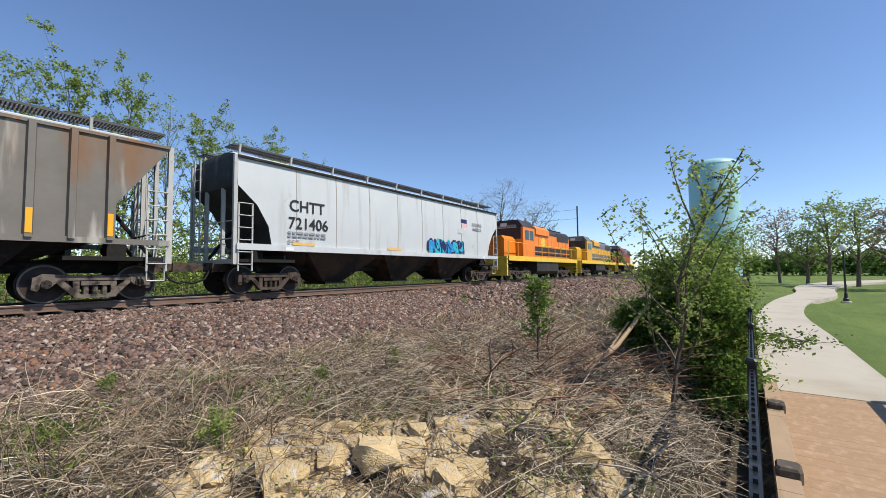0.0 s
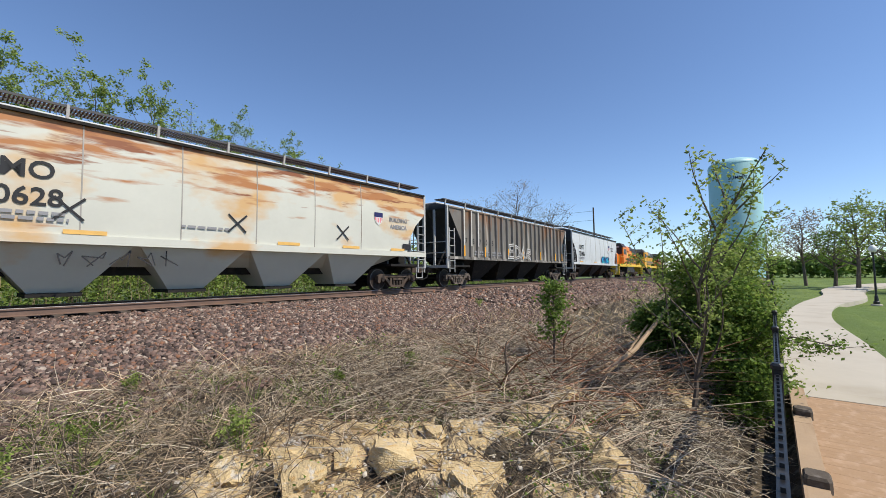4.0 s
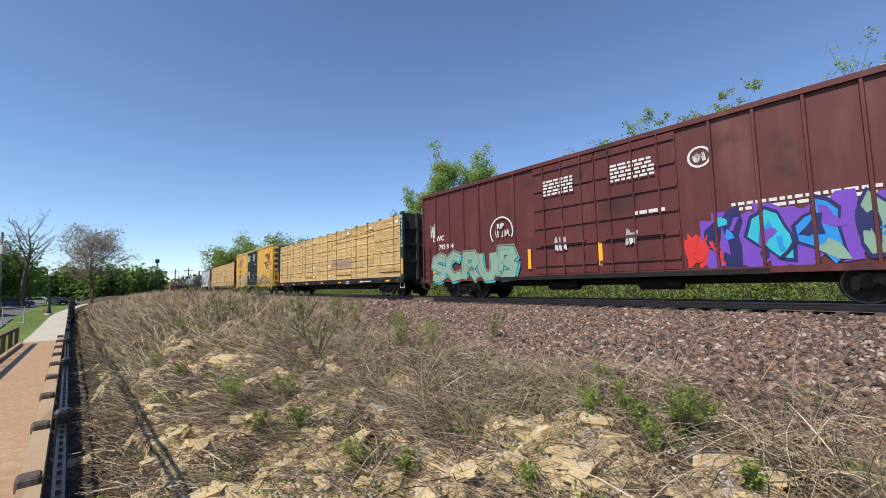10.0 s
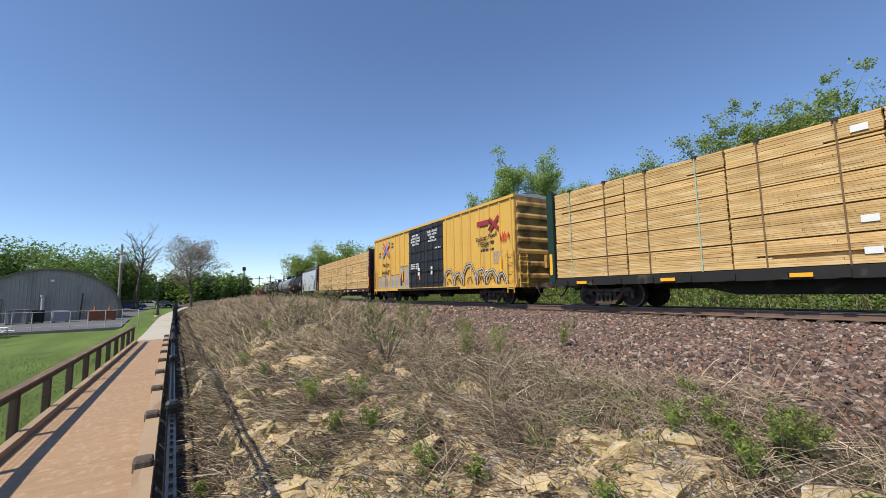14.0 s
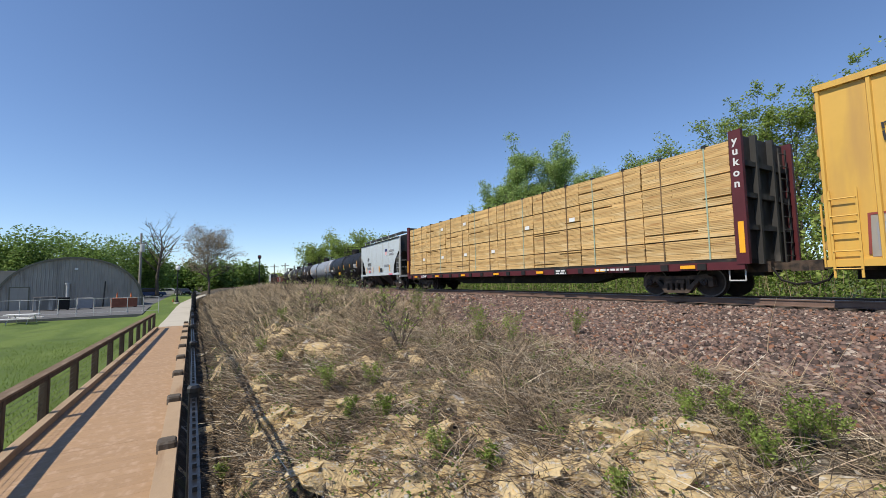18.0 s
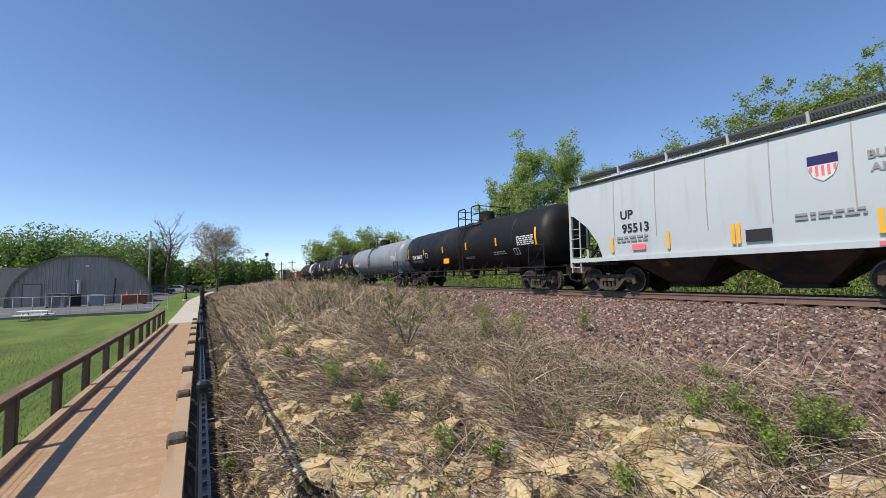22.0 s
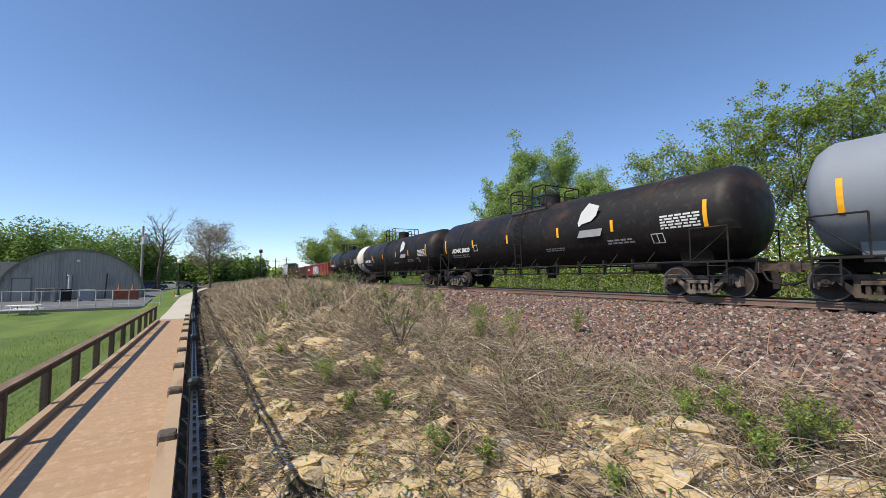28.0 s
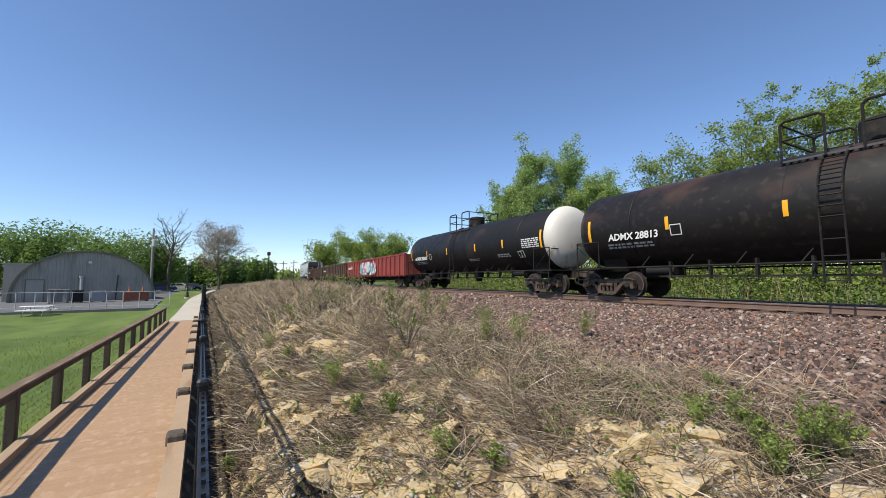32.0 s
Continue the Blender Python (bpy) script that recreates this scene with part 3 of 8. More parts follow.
def land(x, y):
    """Height of the ground: lawn, bank below the track, track bed, verge behind."""
    ty = track_y(x)
    if y > ty - 1.8:
        d = y - ty
        if d < 2.2:
            return 1.87
        z = np.interp(d, [2.2, 4.5, 7, 30, 200, 3000], [1.86, 1.1, 1.25, 1.5, 1.7, 0.5])
        return float(z) + 0.08 * noise.noise(Vector((x * 0.3, y * 0.3, 0)))
    if y > 0.25:
        left = smooth01((-4 - x) / 14)
        # a ditch under the edge of the boardwalk, then the cut bank
        a = np.interp(y, [0.25, 0.7, 1.1, 1.6, 2.5, 5, 7.0, ty - 1.8], [-0.45, -0.38, 0.02, 0.27, 0.52, 0.98, 1.24, 1.87])
        b = np.interp(y, [0.25, 0.8, 1.15, 1.6, 2.5, 5, 7.0, ty - 1.8], [-0.60, -0.58, -0.12, 0.20, 0.66, 1.36, 1.72, 1.87])
        b += 0.72 * smooth01((-10 - x) / 13) * smooth01((x + 75) / 30) * smooth01((y - 1.2) / 2.2) * smooth01((8.6 - y) / 2.6)
        w = min(1, max(0, (y - 0.25) / 1.0)) * min(1, max(0, (8.0 - y) / 2.0))
        f = Vector((x * 0.9 + y * 0.7, y * 0.9 - x * 0.35, 0))
        r = 0.16 * noise.noise(f * 0.8) + 0.10 * abs(noise.noise(f * 1.9 + Vector((3, 1, 0)))) + 0.04 * noise.noise(f * 5)
        if w > 0 and -26 < x < 14:
            c = bare(x, y)
            if c > 0:
                # broken ledges: rounded steps of bedded rock
                u = noise.noise(f * 1.6 + Vector((7, 2, 1))) * 3 + noise.noise(f * 4.1) * 0.8
                r += c * (0.05 + 0.075 * (math.floor(u) + smooth01((u - math.floor(u)) * 3)) + 0.035 * noise.noise(f * 9))
        return float(a * (1 - left) + b * left) + w * r
    near = -0.22 - 0.33 * smooth01((y + 0.1) / 0.35) * (-33.4 < x < 12.3)
    z = near + 0.6 * smooth01((-36 - x) / 22) + 0.25 * smooth01((x - 10) / 30) + (0.20 if abs(x) > 0 and (x < -33.4 or x > 12.3) and y > -4 else 0)
    return z + 0.05 * noise.noise(Vector((x * 0.12, y * 0.12, 5)))


def axis(*spans):
    out = []
    for a, b, step in spans:
        out += list(np.arange(a, b, step))
    return sorted(set(round(v, 3) for v in out))


gx = axis((-3000, -400, 500), (-400, -100, 50), (-100, -40, 3), (-40, -16, 0.5), (-16, -11, 0.16), (-11, 7, 0.105), (7, 14, 0.18), (14, 40, 0.8), (40, 100, 5), (100, 400, 50), (400, 3001, 500))
gy = axis((-3000, -400, 500), (-400, -100, 50), (-100, -20, 8), (-20, -4, 2), (-4, -0.3, 0.6), (-0.3, 0.3, 0.15), (0.3, 6.0, 0.105), (6.0, 13.2, 0.24), (13.2, 22, 0.8), (22, 60, 4), (60, 200, 20), (200, 400, 50), (400, 3001, 500))
ny = len(gy)
ground = Shape()
shift = random.Random(12)
for x in gx:
    for y in gy:
        # the bank's own points lie unevenly
        if -11 < x < 6.9 and 0.6 < y < 5.9:
            a, b = x + shift.uniform(-0.045, 0.045), y + shift.uniform(-0.045, 0.045)
            ground.v.append((a, b, land(a, b)))
        else:
            ground.v.append((x, y, land(x, y)))
for i in range(len(gx) - 1):
    for j in range(ny - 1):
        k = len(ground.f)
        ground.f.append((i * ny + j, (i + 1) * ny + j, (i + 1) * ny + j + 1, i * ny + j + 1))
        x, y = (gx[i] + gx[i + 1]) / 2, (gy[j] + gy[j + 1]) / 2
        d = y - track_y(x)
        edge = 6.9 + 0.9 * noise.noise(Vector((x * 0.5, y * 0.5, 9))) + 1.2 * smooth01((-12 - x) / 14)
        if y < 0.0 and (y < -2.4 or x < -33.5 or x > 12.4):
            ground.mi[k] = 2
        elif d > 3.6:
            ground.mi[k] = 3
        elif y > edge:
            ground.mi[k] = 1
        elif -26 < x < 14 and bare(x, y) + 0.35 * noise.noise(Vector((x * 3, y * 3, 4))) > 0.5:
            ground.mi[k] = 4
tagged(part("ground", ground, [M["bank"], M["ballast_bed"], M["lawn"], M["field"], M["ledge"]], None, "", True), "bank, track bed, lawn and verge", "ground", "", "structure")

_gx, _gy, _gz = np.array(gx), np.array(gy), np.array([p[2] for p in ground.v]).reshape(len(gx), ny)


def lie(x, y):
    """Heights of the ground sheet for arrays of places."""
    i = np.clip(np.searchsorted(_gx, x) - 1, 0, len(gx) - 2)
    j = np.clip(np.searchsorted(_gy, y) - 1, 0, ny - 2)
    u, w = (x - _gx[i]) / (_gx[i + 1] - _gx[i]), (y - _gy[j]) / (_gy[j + 1] - _gy[j])
    return (_gz[i, j] * (1 - u) + _gz[i + 1, j] * u) * (1 - w) + (_gz[i, j + 1] * (1 - u) + _gz[i + 1, j + 1] * u) * w


# ---- track ----
def swept(pts_of, s0, s1, step, section):
    """A bar with the given section (side, up) along the track."""
    sh = Shape()
    n = len(section)
    ss = np.arange(s0, s1 + step, step)
    for s in ss:
        for a, b in section:
            sh.v.append(tuple(on_track(s, pts_of + a, b)))
    for i in range(len(ss) - 1):
        for j in range(n):
            a, b = i * n + j, i * n + (j + 1) % n
            sh.f.append((a, a + n, b + n, b))
    return sh


for side in (-0.75, 0.75):
    rail = part("rail", swept(side, -240, 190, 2.0, [(-0.07, -0.186), (-0.07, -0.172), (-0.012, -0.155), (-0.009, -0.05), (-0.036, -0.042), (-0.036, -0.006), (0.036, -0.006), (0.036, -0.042), (0.009, -0.05), (0.012, -0.155), (0.07, -0.172), (0.07, -0.186)]), M["rail"])
    tagged(rail, "rusty steel rail on dark stained ties", "rail", "", "structure")
    part("rail_head", swept(side, -240, 190, 2.0, [(-0.03, -0.006), (-0.028, 0.0), (0.028, 0.0), (0.03, -0.006)]), M["railhead"], rail)
TIE = Shape().prism([(-0.13, -0.40), (0.13, -0.40), (0.10, -0.186), (-0.10, -0.186)], 1, -1.3, 1.3)
tie_mesh = TIE.mesh("tie", M["tie"])
bed = thing("track_bed", "dark stained ties under rusty rails", "railway track")
bed["kind"] = "structure"
for i in range(-75, 60):
    s = i * 0.61
    p = on_track(s)
    part("tie", tie_mesh, None, bed, "", False, pose(p.x, p.y, p.z, 0, 0, math.degrees(float(np.interp(s, _S, _th)))))
sh = Shape()
for i in list(range(-380, -75)) + list(range(60, 300)):
    s = i * 0.61
    p = on_track(s)
    sh.moved(pose(p.x, p.y, p.z, 0, 0, math.degrees(float(np.interp(s, _S, _th)))), TIE)
part("tie_row", sh, M["tie"], bed)["kind"] = "stuff"

# ---- ballast stones: thousands of broken blocks ----
rs = np.random.RandomState(4)


def stones(count, xr, sampler, size, name, m):
    base = np.array([(-1, -1, -1), (1, -1, -1), (1, 1, -1), (-1, 1, -1), (-1, -1, 1), (1, -1, 1), (1, 1, 1), (-1, 1, 1)], float) * 0.62
    quad = np.array([(4, 5, 6), (4, 6, 7), (0, 1, 5), (0, 5, 4), (1, 2, 6), (1, 6, 5), (2, 3, 7), (2, 7, 6), (3, 0, 4), (3, 4, 7)])
    x = rs.uniform(*xr, count) if len(xr) == 2 else xr
    y = sampler(x)
    v = np.repeat(base[None], count, 0) + rs.uniform(-0.34, 0.34, (count, 8, 3))
    v *= (size * rs.uniform(0.6, 1.4, (count, 1, 1))) * np.sort(rs.uniform(0.42, 1.15, (count, 3)), 1)[:, None, ::-1] * 0.62
    a, b = rs.uniform(0, 6.28, count), rs.uniform(-1.0, 1.0, count)
    ca, sa, cb, sb = np.cos(a), np.sin(a), np.cos(b), np.sin(b)
    r = np.zeros((count, 3, 3))
    r[:, 0, 0], r[:, 0, 1], r[:, 1, 0], r[:, 1, 1], r[:, 2, 2] = ca * cb, -sa, sa * cb, ca, cb
    r[:, 2, 0], r[:, 0, 2], r[:, 1, 2] = -sb, ca * sb, sa * sb
    v = np.einsum("nij,nkj->nki", r, v)
    z = lie(x, y)
    v += np.stack([x, y, z + size * rs.uniform(-0.05, 0.6, count)], 1)[:, None]
    f = quad[None] + (np.arange(count) * 8)[:, None, None]
    return bulk(name, v.reshape(-1, 3), f.reshape(-1, 3), m, None, False, "loose broken stone of the track bed", "stuff")


ty_of = lambda x: np.interp(x, _X, _Y)
near_edge = lambda x: 6.6 + 1.4 * np.clip((-12 - x) / 14, 0, 1)
to_tie = lambda x: ty_of(x) - 1.28
tagged(stones(100000, (-15, 15), lambda x: near_edge(x) - 0.5 + (to_tie(x) - near_edge(x) + 0.5) * rs.beta(1.0, 1.0, len(x)), 0.078, "ballast", M["stone"]), "", "ballast")
tagged(stones(15000, (-50, -15), lambda x: near_edge(x) + (to_tie(x) - near_edge(x)) * rs.uniform(0, 1, len(x)), 0.145, "ballast", M["stone"]), "", "ballast")
tagged(stones(12000, (15, 50), lambda x: near_edge(x) + (to_tie(x) - near_edge(x)) * rs.uniform(0, 1, len(x)), 0.145, "ballast", M["stone"]), "", "ballast")
tagged(stones(6000, (-40, 40), lambda x: ty_of(x) + rs.uniform(-1.25, 1.7, len(x)), 0.075, "crib_ballast", M["stone"]), "", "ballast")
pick = rs.randint(0, len(OUTCROPS), 2600)
spread = rs.normal(0, 1, (2600, 2))
chip_x = np.array([OUTCROPS[i][0] for i in pick]) + spread[:, 0] * 0.6
chip_y = np.clip(np.array([OUTCROPS[i][1] for i in pick]) - 0.15 + spread[:, 1] * 0.5, 0.5, 6)
tagged(stones(2600, chip_x, lambda x: chip_y, 0.04, "limestone_chips", M["chip"]), "pale limestone chips on the bank", "gravel")

# ---- limestone outcrops on the bank ----
def rock_mesh(seed):
    """A broken limestone block: a hull of chance corners, bedded and chipped."""
    rnd = random.Random(seed)
    bm = bmesh.new()
    for _ in range(15):
        p = Vector([rnd.uniform(-1, 1) for _ in range(3)])
        m = max(abs(c) for c in p)
        bm.verts.new(p / m * rnd.uniform(0.8, 1.0))
    bmesh.ops.convex_hull(bm, input=bm.verts)
    bmesh.ops.delete(bm, geom=[v for v in bm.verts if not v.link_faces], context="VERTS")
    bmesh.ops.dissolve_limit(bm, angle_limit=0.35, verts=bm.verts, edges=bm.edges)
    bmesh.ops.triangulate(bm, faces=bm.faces)
    bmesh.ops.subdivide_edges(bm, edges=bm.edges, cuts=3, use_grid_fill=True)
    off = Vector((seed * 3.1, 0, 0))
    for v in bm.verts:
        p = v.co
        k = math.floor(p.z * 4.3 + 0.6 * noise.noise(p * 1.5 + off))
        p *= 1 + 0.07 * (k % 2) + 0.13 * noise.noise(p * 2.1 + off) + 0.07 * noise.noise(p * 6 + off)
    bmesh.ops.triangulate(bm, faces=bm.faces)
    me = bpy.data.meshes.new("rock")
    bm.to_mesh(me)
    bm.free()
    me.materials.append(M["limestone"])
    me.polygons.foreach_set("use_smooth", [True] * len(me.polygons))
    me.set_sharp_from_angle(angle=radians(24))
    return me


ROCKS = [rock_mesh(i) for i in range(7)]
rnd = random.Random(8)


def rock(x, y, s, flat=0.55):
    ob = new("rock", ROCKS[rnd.randrange(7)])
    ob.matrix_basis = pose(x, y, land(x, y) - s * 0.26, rnd.uniform(-25, 5), rnd.uniform(-18, 18), rnd.uniform(0, 360))
    s *= 0.8
    ob.scale = (s * rnd.uniform(0.9, 1.4), s * rnd.uniform(0.6, 1.0), s * flat)
    tagged(ob, "yellow limestone block half buried in the dry bank", "rock", "limestone rocks on the bank")


for x, y, r in OUTCROPS:
    rock(x, y, r * 0.75, 0.5)
    for i in range(3):
        a, d = rnd.uniform(0, 6.28), rnd.uniform(0.5, 1.15) * r
        rock(x + d * math.cos(a), y + d * math.sin(a), r * rnd.uniform(0.28, 0.6), rnd.uniform(0.45, 0.7))
placed = 0
while placed < 70:
    x = rnd.uniform(-22, 7)
    y = rnd.uniform(0.8, 4.9 if x > -16 else 3.8)
    if bare(x, y) > 0.25:
        rock(x, y, rnd.uniform(0.08, 0.30), rnd.uniform(0.35, 0.7))
        placed += 1


# ---- stalks, weeds and shrubs ----
def tubes(starts, dirs, lengths, bend, r, m, name, label, category, segs=3, sides=3, sag=0.0):
    """Many thin bent stalks in one mesh."""
    n = len(starts)
    t = np.linspace(0, 1, segs + 1)
    side = np.cross(dirs, np.array([0, 0, 1.0]))
    side /= np.linalg.norm(side, axis=1, keepdims=True) + 1e-6
    pts = starts[:, None] + dirs[:, None] * (lengths[:, None] * t[None])[..., None]
    pts += side[:, None] * (bend[:, None] * lengths[:, None] * (t ** 2)[None])[..., None]
    pts[..., 2] -= sag * lengths[:, None] * (t ** 2)[None]
    up = np.cross(side, dirs)
    ang = np.arange(sides) * 2 * np.pi / sides
    rad = r[:, None] * (1 - 0.75 * t)[None]
    ring = (side[:, None, None] * np.cos(ang)[None, None, :, None] + up[:, None, None] * np.sin(ang)[None, None, :, None]) * rad[..., None, None]
    v = pts[:, :, None] + ring
    idx = np.arange(n * (segs + 1) * sides).reshape(n, segs + 1, sides)
    a, b = idx[:, :-1], idx[:, 1:]
    f = np.stack([a, np.roll(a, -1, 2), np.roll(b, -1, 2), b], -1).reshape(-1, 4)
    ob = bulk(name, v.reshape(-1, 3), f, m, None, False, label, "stuff")
    tagged(ob, "", category)
    return ob


def scatter(q, n, xr, yr, seed, cover, keep_bare):
    """Places on the bank: patchy by cover, thin where the rock shows."""
    x, y = q.uniform(*xr, n), q.uniform(*yr, n)
    if cover is not None:
        k = np.array([noise.noise(Vector((a * 0.8, b * 0.8, seed % 7))) + 0.5 * noise.noise(Vector((a * 2.1, b * 2.1, 3))) - keep_bare * (bare(a, b) if b < 6 and -26 < a < 14 else 0) for a, b in zip(x, y)])
        k = k + q.uniform(-0.3, 0.3, n) > cover
        x, y = x[k], y[k]
    return x, y


def downhill(q, az, x, y):
    """On the cut bank most dead stalks lie down the slope, towards the fence."""
    lies = (y < 4.3 + 0.6 * np.sin(x)) & (x < 3.0) & (q.uniform(0, 1, len(x)) < 0.55)
    return np.where(lies, q.normal(-1.9, 0.7, len(x)), az)


def straw(n, xr, yr, ln, lift, r, m, name, label, seed, segs=3, cover=None, keep_bare=0.5, heading=None, sag=0.12):
    """Round stalks and canes."""
    q = np.random.RandomState(seed)
    x, y = scatter(q, n, xr, yr, seed, cover, keep_bare)
    n = len(x)
    az = downhill(q, q.uniform(0, 2 * np.pi, n), x, y) if heading is None else q.normal(heading, 0.9, n)
    el = np.radians(q.uniform(*lift, n))
    d = np.stack([np.cos(az) * np.cos(el), np.sin(az) * np.cos(el), np.sin(el)], 1)
    return tubes(np.stack([x, y, lie(x, y) + 0.01], 1), d, q.uniform(*ln, n), q.uniform(-0.5, 0.5, n), r * q.uniform(0.6, 1.3, n), m, name, label, "dry grass", segs, 3, sag)


def blades(n, xr, yr, ln, lift, w, m, name, label, seed, cover=None, keep_bare=0.8, droop=0.35, category="dry grass", clump=0):
    """Flat grass blades, arched and drooping, in one mesh."""
    q = np.random.RandomState(seed)
    x, y = scatter(q, n // max(1, clump), xr, yr, seed, cover, keep_bare)
    az = q.uniform(0, 2 * np.pi, len(x) * max(1, clump))
    if not clump:
        az = downhill(q, az, x, y)
    if clump:
        # tufts: blades fan out from one root
        x, y = np.repeat(x, clump), np.repeat(y, clump)
        x, y = x + 0.05 * np.cos(az) * q.uniform(0, 1, len(x)), y + 0.05 * np.sin(az) * q.uniform(0, 1, len(x))
    n = len(x)
    el = np.radians(q.uniform(*lift, n))
    L = q.uniform(*ln, n) * q.uniform(0.6, 1.0, n)
    d = np.stack([np.cos(az) * np.cos(el), np.sin(az) * np.cos(el), np.sin(el)], 1)
    t = np.array([0, 0.38, 0.72, 1.0])
    turn = q.uniform(-0.45, 0.45, n)
    flat = np.stack([-np.sin(az), np.cos(az), np.zeros(n)], 1)
    pts = np.stack([x, y, lie(x, y) + 0.005], 1)[:, None] + d[:, None] * (L[:, None] * t)[..., None]
    pts += flat[:, None] * ((turn * L)[:, None] * t ** 2)[..., None]
    pts[..., 2] -= (droop * q.uniform(0.3, 1.2, n) * L * np.sin(el))[:, None] * t ** 2
    face = np.cross(d, q.normal(size=(n, 3)))
    face /= np.linalg.norm(face, axis=1, keepdims=True) + 1e-6
    half = (w * q.uniform(0.6, 1.4, n))[:, None] * np.array([0.5, 0.5, 0.42, 0.16])
    v = np.stack([pts - face[:, None] * half[..., None], pts + face[:, None] * half[..., None]], 2)
    i = np.arange(n)[:, None] * 8 + np.array([0, 2, 4])
    f = np.stack([i, i + 1, i + 3, i + 2], -1).reshape(-1, 4)
    return tagged(bulk(name, v.reshape(-1, 3), f, m, None, False, label, "stuff"), "", category)


blades(26000, (-16, 11), (0.45, 7.0), (0.10, 0.40), (-12, 40), 0.007, M["thatch"], "dry_grass", "matted grey dead grass on the bank", 21, -0.35, 0.9)
blades(24000, (-16, 9), (0.6, 7.2), (0.15, 0.6), (-6, 55), 0.0065, M["straw"], "dry_grass", "tangled straw-coloured grass on the bank", 22, -0.30, 0.75)
blades(17000, (-15, 4), (0.6, 4.8), (0.12, 0.5), (-14, 34), 0.0095, M["brown_straw"], "dry_grass", "red-brown dead stalks lying down the cut bank", 40, -0.45, 0.05)
blades(9000, (-15, 4), (0.6, 4.8), (0.10, 0.35), (-10, 60), 0.009, M["thatch"], "dry_grass", "grey dead stalks lying down the cut bank", 41, -0.40, 0.1)
blades(12000, (-16, 8), (4.0, 7.3), (0.3, 0.95), (8, 62), 0.0075, M["straw"], "dry_grass", "thick tangle of dry grass at the foot of the ballast", 30, -0.25, 1.2, 0.6)
blades(16000, (-40, -12), (1.2, 7.6), (0.4, 1.15), (25, 82), 0.015, M["straw"], "dry_grass", "tall dry grass on the crest of the bank", 23, -0.5, 0.9, 0.5)
blades(9000, (-40, -12), (0.6, 8.8), (0.3, 0.8), (5, 60), 0.016, M["thatch"], "dry_grass", "greyed dead grass on the crest of the bank", 33, -0.2, 1.0)
blades(9000, (-80, -30), (0.8, 9.0), (0.4, 0.9), (45, 85), 0.035, M["straw"], "dry_grass", "tall dry grass far along the bank", 24)
blades(6000, (9, 40), (1.0, 8.0), (0.3, 0.8), (10, 70), 0.02, M["straw"], "dry_grass", "dry grass along the fence", 28)
blades(16000, (-20, 8), (0.7, 6.9), (0.12, 0.48), (30, 85), 0.008, M["weed"], "green_grass", "thin new green grass coming through the straw", 34, 0.05, 0.6, 0.35, "grass", 16)
blades(8000, (-16, 8), (0.9, 7.1), (0.4, 1.1), (0, 45), 0.008, M["pale_stalk"], "dry_grass", "bleached bent stalks over the thatch", 37, -0.15, 0.8, 0.6)
straw(5000, (-14, 6), (1.0, 7.0), (0.45, 1.4), (-8, 35), 0.0050, M["cane"], "dead_canes", "pale dead canes lying across the bank", 25, 3, -0.15, 0.8, None, 0.25)
straw(11000, (-14, 9), (0.8, 7.0), (0.2, 0.7), (5, 65), 0.0048, M["twig"], "dead_twigs", "dark dead twigs in the thatch", 35, 3, -0.2, 0.9)
straw(2600, (-14, 5), (3.9, 6.5), (0.4, 1.15), (35, 80), 0.0048, M["cane"], "dead_canes", "arching dead stems along the top of the cut bank", 43, 3, -0.2, 0.5, None, 0.55)
straw(1500, (-14, 5), (3.9, 6.4), (0.3, 0.9), (40, 85), 0.0048, M["twig"], "dead_twigs", "dark upright stems along the top of the cut bank", 44, 3, -0.2, 0.4, None, 0.3)
straw(1500, (-9, 1.5), (2.2, 4.8), (0.4, 1.2), (5, 60), 0.0052, M["cane"], "dead_canes", "tangled canes hanging over the rock", 45, 4, -0.35, 0.0, None, 0.5)
straw(1200, (-9, 1.5), (2.0, 4.8), (0.25, 0.8), (5, 65), 0.0055, M["twig"], "dead_twigs", "dark twigs tangled over the rock", 46, 3, -0.35, 0.0, None, 0.3)
straw(4600, (3.6, 12.0), (0.7, 6.6), (0.3, 1.3), (-4, 38), 0.0062, M["pale_stalk"], "dead_canes", "heap of bleached cut canes and brush", 26, 3, -0.35, 0.9, None, 0.3)
straw(2600, (3.6, 12.0), (0.7, 6.6), (0.3, 1.2), (-2, 45), 0.007, M["twig"], "dead_twigs", "dark twigs in the brush heap", 36, 3, -0.4, 0.7)
straw(130, (4.8, 11), (1.4, 6.0), (0.9, 2.4), (2, 30), 0.015, M["cane"], "cut_branches", "long cut branches on the brush heap", 27, 4)
straw(420, (5.2, 10.5), (1.6, 5.6), (0.7, 1.9), (12, 60), 0.011, M["cane"], "dead_canes", "canes sticking out of the brush heap", 38, 4, None, 0.5, None, 0.35)
straw(170, (6.0, 10.5), (1.8, 4.8), (0.9, 2.2), (5, 45), 0.016, M["red_cane"], "cut_branches", "red-brown cut branches on the brush heap", 39, 4)
straw(130, (-10, 4), (3.5, 7.6), (0.6, 1.3), (45, 85), 0.006, M["straw"], "dry_stems", "upright dry weed stems", 29, 4)
for x, y, ln, az in ((-1.1, 6.6, 1.15, 100), (-0.2, 5.0, 0.9, 120), (-3.4, 8.6, 1.0, 60), (2.2, 4.4, 0.8, 80)):
    a = radians(az)
    tubes(np.array([[x, y, land(x, y)]]), np.array([[0.12 * math.cos(a), 0.12 * math.sin(a), 0.99]]), np.array([ln]), np.array([0.15]), np.array([0.008]), M["straw"], "dry_stem", "single upright dry weed stem", "dry weed", 5, 4)


